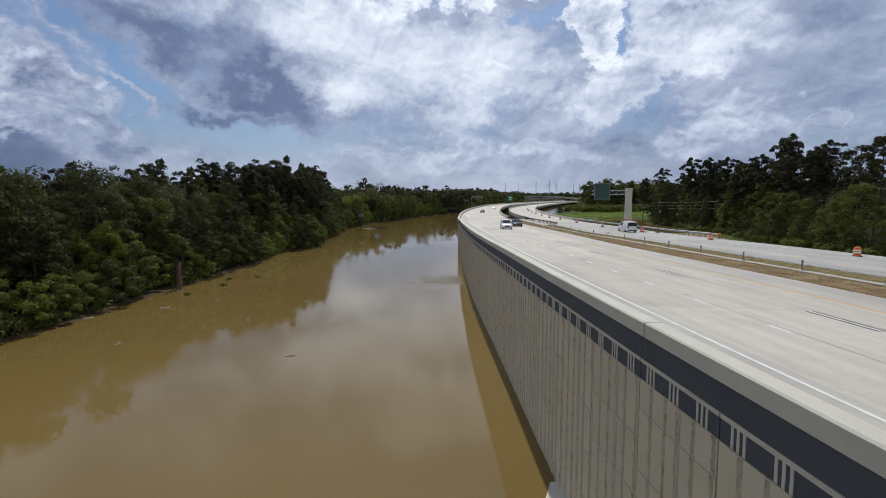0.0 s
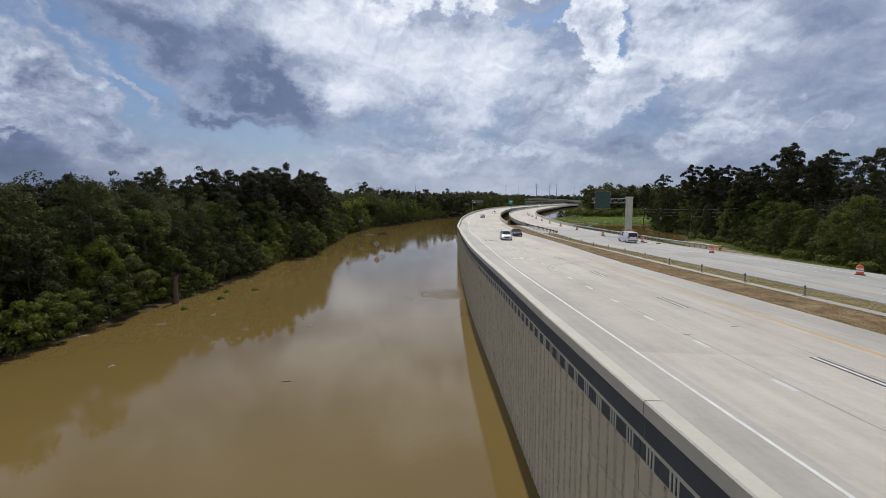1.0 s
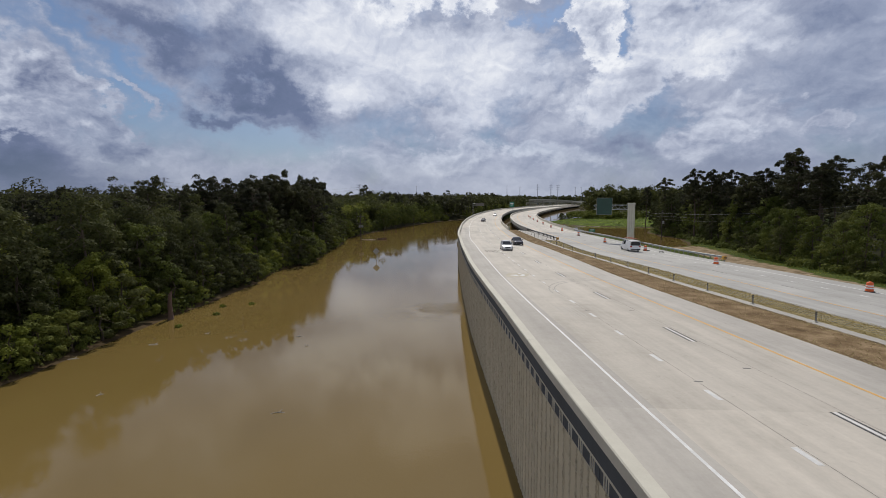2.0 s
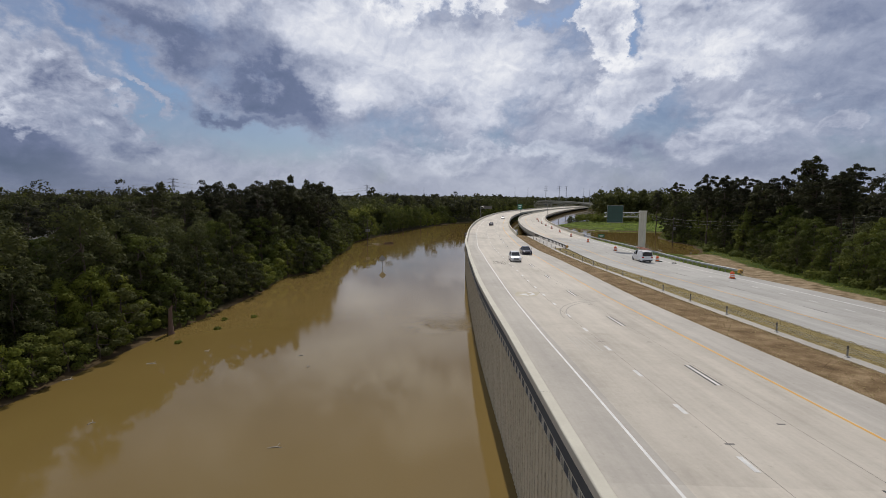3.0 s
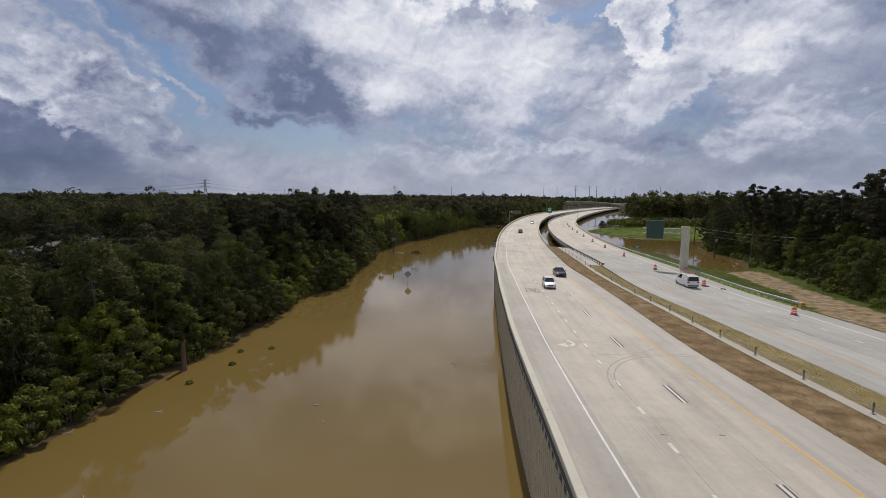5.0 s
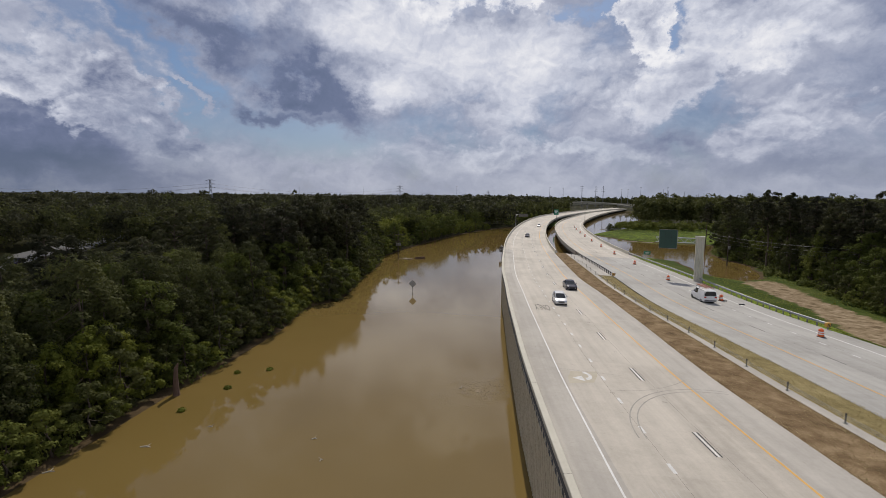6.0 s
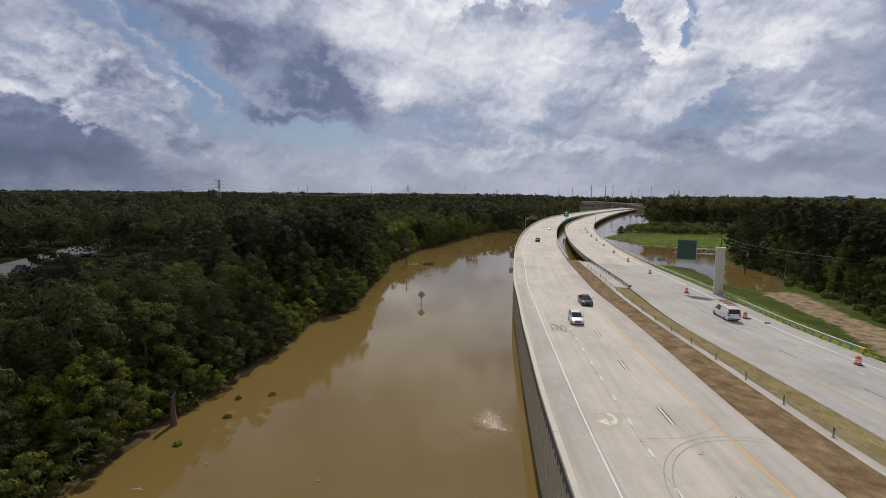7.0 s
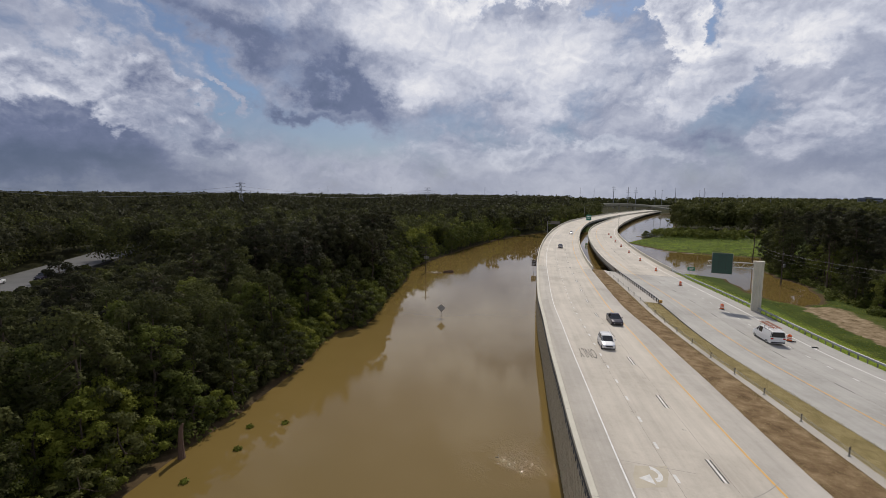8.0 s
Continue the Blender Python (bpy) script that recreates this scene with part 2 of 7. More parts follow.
def leafy(name, colours, crown=0.20):
    """Leaves: tone differs from tree to tree and from crown to crown, and only a little from leaf to leaf."""
    m = bpy.data.materials.new(name)
    m.use_nodes = True
    nt = m.node_tree
    L = nt.links.new
    b = nt.nodes["Principled BSDF"]
    b.inputs["Roughness"].default_value, b.inputs["Specular IOR Level"].default_value = 0.7, 0.10
    tc, info, geo = (nt.nodes.new(k) for k in ("ShaderNodeTexCoord", "ShaderNodeObjectInfo", "ShaderNodeNewGeometry"))
    total = None
    for scale, weight in ((crown, 1.5), (crown * 4.5, 0.7)):
        n = nt.nodes.new("ShaderNodeTexNoise")
        n.inputs["Scale"].default_value, n.inputs["Detail"].default_value = scale, 2.0
        L(tc.outputs["Object"], n.inputs["Vector"])
        k = nt.nodes.new("ShaderNodeMath")
        k.operation = "MULTIPLY_ADD"
        L(n.outputs["Fac"], k.inputs[0])
        k.inputs[1].default_value = weight
        if total is None:
            k.inputs[2].default_value = 0.5 - 1.1 - 0.25 - 0.10
        else:
            L(total, k.inputs[2])
        total = k.outputs[0]
    for out, weight in ((info.outputs["Random"], 0.5), (geo.outputs["Random Per Island"], 0.20)):
        k = nt.nodes.new("ShaderNodeMath")
        k.operation = "MULTIPLY_ADD"
        L(out, k.inputs[0]), L(total, k.inputs[2])
        k.inputs[1].default_value = weight
        total = k.outputs[0]
    r = nt.nodes.new("ShaderNodeValToRGB")
    L(total, r.inputs[0])
    els = r.color_ramp.elements
    while len(els) < len(colours):
        els.new(0.5)
    for i, c in enumerate(colours):
        els[i].position, els[i].color = 0.1 + 0.8 * i / (len(colours) - 1), (*c, 1)
    L(r.outputs[0], b.inputs["Base Color"])
    t = nt.nodes.new("ShaderNodeBsdfTranslucent")
    L(r.outputs[0], t.inputs["Color"])
    mx = nt.nodes.new("ShaderNodeMixShader")
    mx.inputs[0].default_value = 0.36
    L(b.outputs[0], mx.inputs[1])
    L(t.outputs[0], mx.inputs[2])
    L(mx.outputs[0], nt.nodes["Material Output"].inputs["Surface"])
    return m


def make_water():
    m = bpy.data.materials.new("muddy_water")
    m.use_nodes = True
    nt = m.node_tree
    L = nt.links.new
    b = nt.nodes["Principled BSDF"]
    tc = nt.nodes.new("ShaderNodeTexCoord")

    def noise_(s, d, r=0.6):
        n = nt.nodes.new("ShaderNodeTexNoise")
        n.inputs["Scale"].default_value, n.inputs["Detail"].default_value, n.inputs["Roughness"].default_value = s, d, r
        L(tc.outputs["Object"], n.inputs["Vector"])
        return n.outputs["Fac"]

    silt, wave, chop = noise_(0.02, 4), noise_(0.35, 3), noise_(4.6, 2)
    gust = noise_(0.035, 2)
    r = nt.nodes.new("ShaderNodeValToRGB")
    L(silt, r.inputs[0])
    r.color_ramp.elements[0].position, r.color_ramp.elements[0].color = 0.3, (0.142, 0.097, 0.029, 1)
    r.color_ramp.elements[1].position, r.color_ramp.elements[1].color = 0.7, (0.180, 0.122, 0.041, 1)
    L(r.outputs[0], b.inputs["Base Color"])
    b.inputs["Roughness"].default_value = 0.025
    b.inputs["IOR"].default_value = 1.33
    g = nt.nodes.new("ShaderNodeMapRange")
    L(gust, g.inputs[0])
    g.inputs[1].default_value, g.inputs[2].default_value, g.inputs[3].default_value, g.inputs[4].default_value = 0.42, 0.66, 0.04, 0.5
    # a breeze falls on the water along the foot of the wall
    paw = nt.nodes.new("ShaderNodeVectorMath")
    paw.operation = "DISTANCE"
    L(tc.outputs["Object"], paw.inputs[0])
    paw.inputs[1].default_value = (-21.6, 4.5, WATER)
    near_paw = nt.nodes.new("ShaderNodeMapRange")
    near_paw.interpolation_type = "SMOOTHSTEP"
    L(paw.outputs["Value"], near_paw.inputs[0])
    near_paw.inputs[1].default_value, near_paw.inputs[2].default_value, near_paw.inputs[3].default_value, near_paw.inputs[4].default_value = 8.0, 1.0, 0.0, 5.0
    ragged = nt.nodes.new("ShaderNodeMapRange")
    ragged.interpolation_type = "SMOOTHSTEP"
    L(noise_(0.22, 5), ragged.inputs[0])
    ragged.inputs[1].default_value, ragged.inputs[2].default_value = 0.38, 0.60
    both = nt.nodes.new("ShaderNodeMath")
    both.operation = "MULTIPLY_ADD"
    L(near_paw.outputs[0], both.inputs[0]), L(ragged.outputs[0], both.inputs[1]), L(g.outputs[0], both.inputs[2])
    mul = nt.nodes.new("ShaderNodeMath")
    mul.operation = "MULTIPLY"
    L(chop, mul.inputs[0]), L(both.outputs[0], mul.inputs[1])
    add = nt.nodes.new("ShaderNodeMath")
    add.operation = "MULTIPLY_ADD"
    L(wave, add.inputs[0])
    add.inputs[1].default_value = 0.13
    L(mul.outputs[0], add.inputs[2])
    bp = nt.nodes.new("ShaderNodeBump")
    bp.inputs["Strength"].default_value, bp.inputs["Distance"].default_value = 0.35, 0.035
    L(add.outputs[0], bp.inputs["Height"])
    L(bp.outputs[0], b.inputs["Normal"])
    return m


WATER = -6.0


def make_pavement(name, low, mid, high):
    """Concrete paving with its own lane-wise coordinates: slabs, wheel tracks, drips and stains."""
    m = surface(name, [low, mid, high], 0.10, 0.75, bump=0.25, fine=14, spec=0.3)
    nt = m.node_tree
    L = nt.links.new
    b = nt.nodes["Principled BSDF"]
    at = nt.nodes.new("ShaderNodeAttribute")
    at.attribute_name = "lane"

    def noise_(stretch, detail, lo, hi, a, c):
        mp = nt.nodes.new("ShaderNodeMapping")
        mp.inputs["Scale"].default_value = stretch
        L(at.outputs["Vector"], mp.inputs["Vector"])
        n = nt.nodes.new("ShaderNodeTexNoise")
        n.inputs["Scale"].default_value, n.inputs["Detail"].default_value, n.inputs["Roughness"].default_value = 1.0, detail, 0.65
        L(mp.outputs[0], n.inputs["Vector"])
        r = nt.nodes.new("ShaderNodeMapRange")
        L(n.outputs["Fac"], r.inputs[0])
        r.inputs[1].default_value, r.inputs[2].default_value, r.inputs[3].default_value, r.inputs[4].default_value = lo, hi, a, c
        return r.outputs[0]

    # slabs cast one by one differ a little in tone
    snap = nt.nodes.new("ShaderNodeVectorMath")
    snap.operation = "SNAP"
    L(at.outputs["Vector"], snap.inputs[0])
    snap.inputs[1].default_value = (3.7, 18.3, 100.0)
    wn = nt.nodes.new("ShaderNodeTexWhiteNoise")
    L(snap.outputs[0], wn.inputs["Vector"])
    slab = nt.nodes.new("ShaderNodeMapRange")
    L(wn.outputs["Value"], slab.inputs[0])
    slab.inputs[3].default_value, slab.inputs[4].default_value = 0.93, 1.05
    fac = slab.outputs[0]
    for f in (noise_((1.1, 0.022, 1), 3, 0.35, 0.70, 1.06, 0.90), noise_((0.35, 0.12, 1), 8, 0.42, 0.72, 1.04, 0.88), noise_((6.0, 5.0, 1), 4, 0.3, 0.7, 1.04, 0.96), noise_((2.2, 2.2, 1), 6, 0.62, 0.74, 1.0, 0.82)):
        mu = nt.nodes.new("ShaderNodeMath")
        mu.operation = "MULTIPLY"
        L(fac, mu.inputs[0]), L(f, mu.inputs[1])
        fac = mu.outputs[0]
    src = b.inputs["Base Color"].links[0].from_socket
    sc = nt.nodes.new("ShaderNodeVectorMath")
    sc.operation = "SCALE"
    L(src, sc.inputs[0]), L(fac, sc.inputs["Scale"])
    L(sc.outputs[0], b.inputs["Base Color"])
    return m


def make_ground():
    """Lush and dull grass, bare soil and leaf litter, laid out by the ground's zones, with mud at the water's edge."""
    m = surface("ground_cover", [(0.030, 0.045, 0.010), (0.052, 0.075, 0.014), (0.095, 0.105, 0.030)], 0.10, 0.95, bump=1.0, fine=30, spec=0.05)
    nt = m.node_tree
    L = nt.links.new
    b = nt.nodes["Principled BSDF"]
    tc = nt.nodes.new("ShaderNodeTexCoord")
    at = nt.nodes.new("ShaderNodeAttribute")
    at.attribute_name = "zones"
    sep = nt.nodes.new("ShaderNodeSeparateColor")
    L(at.outputs["Color"], sep.inputs[0])

    def noise_(s, d, r=0.65):
        n = nt.nodes.new("ShaderNodeTexNoise")
        n.inputs["Scale"].default_value, n.inputs["Detail"].default_value, n.inputs["Roughness"].default_value = s, d, r
        L(tc.outputs["Object"], n.inputs["Vector"])
        return n.outputs["Fac"]

    def colours(fac, lo, hi, *cs):
        r = nt.nodes.new("ShaderNodeValToRGB")
        L(fac, r.inputs[0])
        e = r.color_ramp.elements
        while len(e) < len(cs):
            e.new(0.5)
        for k, c in enumerate(cs):
            e[k].position, e[k].color = lo + (hi - lo) * k / (len(cs) - 1), (*c, 1)
        return r.outputs[0]

    edge = noise_(0.35, 7)

    def zone(socket, ragged=1.3):
        a = nt.nodes.new("ShaderNodeMath")
        a.operation = "MULTIPLY_ADD"
        L(edge, a.inputs[0])
        a.inputs[1].default_value = ragged
        L(socket, a.inputs[2])
        r = nt.nodes.new("ShaderNodeMapRange")
        r.interpolation_type = "SMOOTHSTEP"
        L(a.outputs[0], r.inputs[0])
        r.inputs[1].default_value, r.inputs[2].default_value = ragged * 0.5 + 0.38, ragged * 0.5 + 0.62
        return r.outputs[0]

    def lay(fac, under, over):
        n = nt.nodes.new("ShaderNodeMix")
        n.data_type = "RGBA"
        L(fac, n.inputs[0]), L(under, n.inputs[6]), L(over, n.inputs[7])
        return n.outputs[2]

    grain, clump = noise_(2.4, 6, 0.75), noise_(0.6, 6)
    base = b.inputs["Base Color"].links[0].from_socket
    base = lay(zone(sep.outputs[2]), base, colours(grain, 0.3, 0.7, (0.088, 0.138, 0.013), (0.140, 0.202, 0.022), (0.190, 0.240, 0.042)))
    base = lay(zone(sep.outputs[0]), base, colours(clump, 0.30, 0.68, (0.085, 0.060, 0.033), (0.185, 0.135, 0.078), (0.27, 0.205, 0.13), (0.35, 0.275, 0.185)))
    base = lay(zone(sep.outputs[1], 0.8), base, colours(grain, 0.3, 0.7, (0.014, 0.016, 0.006), (0.030, 0.030, 0.013), (0.052, 0.046, 0.022)))
    geo = nt.nodes.new("ShaderNodeSeparateXYZ")
    L(tc.outputs["Object"], geo.inputs[0])
    shore = nt.nodes.new("ShaderNodeMath")
    shore.operation = "MULTIPLY_ADD"
    L(edge, shore.inputs[0])
    shore.inputs[1].default_value = 0.5
    L(geo.outputs[2], shore.inputs[2])
    wet = nt.nodes.new("ShaderNodeMapRange")
    L(shore.outputs[0], wet.inputs[0])
    wet.inputs[1].default_value, wet.inputs[2].default_value = WATER + 0.50, WATER + 0.36
    base = lay(wet.outputs[0], base, colours(clump, 0.3, 0.7, (0.055, 0.038, 0.020), (0.105, 0.074, 0.040)))
    L(base, b.inputs["Base Color"])
    return m


M = dict(
    ground=make_ground(),
    water=make_water(),
    pavement=make_pavement("concrete_pavement", (0.380, 0.342, 0.284), (0.462, 0.417, 0.350), (0.502, 0.455, 0.384)),
    # far carriageway: the same paving, darker and cooler
    grey_pavement=make_pavement("grey_concrete_pavement", (0.285, 0.272, 0.245), (0.36, 0.345, 0.312), (0.40, 0.385, 0.35)),
    shoulder=make_pavement("shoulder_concrete", (0.335, 0.308, 0.266), (0.395, 0.364, 0.316), (0.435, 0.402, 0.352)),
    cap=surface("cast_concrete", [(0.44, 0.41, 0.335), (0.53, 0.50, 0.41)], 0.6, 0.8, bump=0.2),
    panel=surface("wall_panel_concrete", [(0.46, 0.400, 0.280), (0.55, 0.482, 0.342)], 0.5, 0.85, bump=0.3, per="object", spread=0.25),
    rib=surface("fractured_concrete", [(0.27, 0.235, 0.165), (0.43, 0.375, 0.27), (0.56, 0.49, 0.365)], 11.0, 0.9, bump=1.0, fine=5, stretch=(1, 1, 0.4)),
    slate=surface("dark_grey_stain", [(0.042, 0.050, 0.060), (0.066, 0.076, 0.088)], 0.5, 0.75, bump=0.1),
    joint=surface("joint_sealant", [(0.10, 0.095, 0.09), (0.17, 0.16, 0.15)], 2.0, 0.9),
    white=surface("white_road_paint", [(0.52, 0.51, 0.48), (0.74, 0.73, 0.70)], 1.5, 0.65),
    yellow=surface("yellow_road_paint", [(0.58, 0.31, 0.05), (0.68, 0.38, 0.08)], 1.0, 0.6),
    black=surface("black_road_paint", [(0.03, 0.03, 0.03), (0.06, 0.06, 0.06)], 2.0, 0.7),
    dry_grass=surface("dry_grass_mat", [(0.15, 0.118, 0.050), (0.25, 0.20, 0.092), (0.35, 0.285, 0.145)], 0.8, 0.95, bump=1.0, fine=9, spec=0.05),
    bare=surface("bare_brown_soil", [(0.085, 0.055, 0.028), (0.195, 0.132, 0.072), (0.34, 0.25, 0.148)], 0.7, 0.95, bump=1.0, fine=14, spec=0.05),
    worn_white=surface("worn_white_paint", [(0.46, 0.45, 0.42), (0.68, 0.67, 0.64)], 3.0, 0.7),
    lush=surface("lush_grass_blades", [(0.140, 0.190, 0.018), (0.220, 0.285, 0.032), (0.30, 0.345, 0.060)], 0.5, 0.8, spec=0.1, per="island", spread=0.4),
    straw=surface("dry_grass_blades", [(0.20, 0.155, 0.065), (0.33, 0.265, 0.125), (0.46, 0.38, 0.20)], 0.5, 0.9, spec=0.1, per="island", spread=0.4),
    bark=surface("bark", [(0.055, 0.04, 0.028), (0.12, 0.09, 0.065)], 1.5, 0.95, bump=1.0, fine=6, stretch=(3, 3, 0.6)),
    steel=surface("galvanised_steel", [(0.30, 0.32, 0.32), (0.42, 0.44, 0.44)], 1.0, 0.6, 0.4),
)


# ---------------------------------------------------------------- plan
def spline(points):
    """Natural cubic spline x(y), straight beyond the ends."""
    ys = np.array([p[0] for p in points], float)
    xs = np.array([p[1] for p in points], float)
    n, h = len(ys), np.diff(ys)
    A, r = np.eye(n), np.zeros(n)
    for i in range(1, n - 1):
        A[i, i - 1:i + 2] = h[i - 1], 2 * (h[i - 1] + h[i]), h[i]
        r[i] = 6 * ((xs[i + 1] - xs[i]) / h[i] - (xs[i] - xs[i - 1]) / h[i - 1])
    k = np.linalg.solve(A, r)

    def at(y):
        y = np.asarray(y, float)
        i = np.clip(np.searchsorted(ys, y) - 1, 0, n - 2)
        yc = np.clip(y, ys[0], ys[-1])
        a, b, hh = yc - ys[i], ys[i + 1] - yc, h[i]
        x = k[i] * b**3 / (6 * hh) + k[i + 1] * a**3 / (6 * hh) + (xs[i] / hh - k[i] * hh / 6) * b + (xs[i + 1] / hh - k[i + 1] * hh / 6) * a
        s0, s1 = (xs[1] - xs[0]) / h[0], (xs[-1] - xs[-2]) / h[-1]
        return x + np.where(y < ys[0], (y - ys[0]) * s0, 0) + np.where(y > ys[-1], (y - ys[-1]) * s1, 0)
    return at


near_x = spline([(-140, 29.0), (-95, 15.8), (-51.4, 4.4), (-36.5, 0.88), (-24.6, -1.84), (-12.75, -4.6), (-1, -7.2), (11, -9.5), (23.3, -11.8), (35.1, -13.9),
                 (47, -16.1), (72.8, -19.9), (112.7, -25.1), (183.8, -31.6), (265, -34.5), (318, -33.9), (360, -31.7), (388, -28.6), (463, -16), (621, 21), (760, 60)])
far_x = spline([(-140, 49), (-95, 34.8), (-50, 21.8), (-10, 11.0), (16.1, 4.7), (29.3, 1.3), (61.7, -3.6), (110.8, -11.7), (131, -14.6), (166, -18.4),
                (209, -21.7), (266, -23.7), (312, -22.5), (378, -16.5), (506, 1.6), (748, 50.7)])
grade = spline([(-140, 2.15), (-36, 0.5), (0, 0.0), (47, -0.84), (75, -1.30), (100, -1.62), (140, -1.9), (200, -2.0), (400, -2.0), (760, -2.0)])


def at_near(y, off, dz=0.0):
    """A point of the near roadway: off metres right of its lane line, dz above its surface."""
    s = (near_x(y + 0.5) - near_x(y - 0.5))
    q = math.hypot(1, s)
    return (float(near_x(y) + off / q), float(y - off * s / q), float(grade(y) - 0.05 * off + dz))


def at_far(y, off, dz=0.0):
    """A point of the far roadway: off metres right of its median edge."""
    s = (far_x(y + 0.5) - far_x(y - 0.5))
    q = math.hypot(1, s)
    return (float(far_x(y) + off / q), float(y - off * s / q), float(grade(y) - 0.8 - 0.035 * off + dz))


def mesh_object(name, verts, faces, material, parent=None, label="", smooth=False):
    me = bpy.data.meshes.new(name)
    me.from_pydata([tuple(v) for v in verts], [], faces)
    for m in (material if isinstance(material, (list, tuple)) else [material]):
        me.materials.append(m)
    if smooth:
        me.polygons.foreach_set("use_smooth", [True] * len(me.polygons))
    me.update()
    ob = new(name, me)
    if parent:
        ob.parent = parent
    if label:
        ob["label"] = label
    return ob


def part(name, bm, material, parent=None, label="", smooth=False):
    me = bpy.data.meshes.new(name)
    bm.to_mesh(me)
    bm.free()
    for m in (material if isinstance(material, (list, tuple)) else [material]):
        me.materials.append(m)
    if smooth:
        me.polygons.foreach_set("use_smooth", [True] * len(me.polygons))
    ob = new(name, me)
    if parent:
        ob.parent = parent
    if label:
        ob["label"] = label
    return ob


def stations(a, b, step=2.0):
    n = max(2, int(round((b - a) / step)) + 1)
    return np.linspace(a, b, n)


def sweep(name, place, ys, profile, material, parent=None, label="", closed=True, caps=True, smooth=False):
    """A cross-section (off, dz) drawn along a roadway; profile may be a function of y."""
    verts, faces = [], []
    get = profile if callable(profile) else (lambda y: profile)
    n = len(get(ys[0]))
    for y in ys:
        verts += [place(y, o, z) for o, z in get(y)]
    m = n if closed else n - 1
    for i in range(len(ys) - 1):
        for j in range(m):
            k = (j + 1) % n
            faces.append((i * n + j, i * n + k, (i + 1) * n + k, (i + 1) * n + j))
    if closed and caps:
        faces.append(tuple(range(n)))
        faces.append(tuple(reversed(range((len(ys) - 1) * n, len(ys) * n))))
    ob = mesh_object(name, verts, faces, material, parent, label, smooth)
    lane = ob.data.attributes.new("lane", "FLOAT_VECTOR", "POINT")
    lane.data.foreach_set("vector", [v for y in ys for o, z in get(y) for v in (o, y, z)])
    bm = bmesh.new()
    bm.from_mesh(ob.data)
    bmesh.ops.recalc_face_normals(bm, faces=bm.faces)
    if not closed:
        up = sum(f.normal.z * f.calc_area() for f in bm.faces)
        if up < 0:
            bmesh.ops.reverse_faces(bm, faces=bm.faces)
    bm.to_mesh(ob.data)
    bm.free()
    return ob


def rect(o0, o1, z0, z1):
    return [(o0, z0), (o1, z0), (o1, z1), (o0, z1)]

# ---------------------------------------------------------------- ground and water
BANK = [(-400, -46), (-60, -48), (-24, -50.3), (-14, -51.8), (-5, -53.3), (4, -53.9), (9, -54.8), (19, -56.2), (30, -59.6), (36, -60.2), (42, -57.6), (50, -59.6), (60, -62.6), (73, -65.8), (89, -69), (105, -75), (118, -76.5), (134, -77), (150, -76.5), (180, -75.5), (226, -71), (258, -64)]
bank_x = spline(BANK)
LEFT_LAND = [(-900, -400), (-46, -400)] + [(x, y) for y, x in BANK[1:]] + [(-56, 282), (-44, 296), (-28, 306), (-14, 322), (-14, 360), (0, 420), (20, 520), (55, 700), (200, 900), (200, 2600), (-3600, 2600), (-3600, -400)]
RIGHT_LAND = [(60, -400), (22, -60), (17, 0), (16, 40), (14.5, 60), (12, 80), (8, 100), (4, 118), (3, 128), (8.4, 134), (15, 131), (21, 128), (20.6, 121), (22, 114), (21.6, 108), (23.4, 101), (25.2, 96.5), (28, 94.8), (29.6, 92), (31.5, 95), (34, 96), (36.5, 102), (38, 108), (38.6, 116), (40, 121), (38.8, 131), (36, 135), (37, 142), (35.6, 152), (38.5, 164), (43, 178), (46, 190),
              (40, 193), (25.6, 197), (12.6, 203), (-1, 232), (-3, 239), (5, 262), (13, 285), (24, 300), (30, 340), (44, 430), (52, 500), (75, 640), (230, 880), (230, 2600), (3600, 2600), (3600, -400)]

SOIL = [(28.4, 90), (26.8, 82), (27.2, 73.6), (28, 65), (29.8, 57.8), (29, 46), (25.5, 34), (24.5, 20), (27, 0), (41, 0), (40, 20), (37, 34), (37.5, 45), (36.5, 60), (35.5, 72.7), (35.5, 84), (34, 91)]


def inside_depth(px, py, poly):
    """Signed distance to a polygon's edge, positive within."""
    d = np.full(px.shape, 1e9)
    odd = np.zeros(px.shape, bool)
    for (x0, y0), (x1, y1) in zip(poly, poly[1:] + poly[:1]):
        ex, ey = x1 - x0, y1 - y0
        t = np.clip(((px - x0) * ex + (py - y0) * ey) / (ex * ex + ey * ey), 0, 1)
        d = np.minimum(d, np.hypot(px - x0 - t * ex, py - y0 - t * ey))
        odd ^= ((y0 > py) != (y1 > py)) & (px < (x1 - x0) * (py - y0) / (y1 - y0 + 1e-12) + x0)
    return np.where(odd, d, -d)


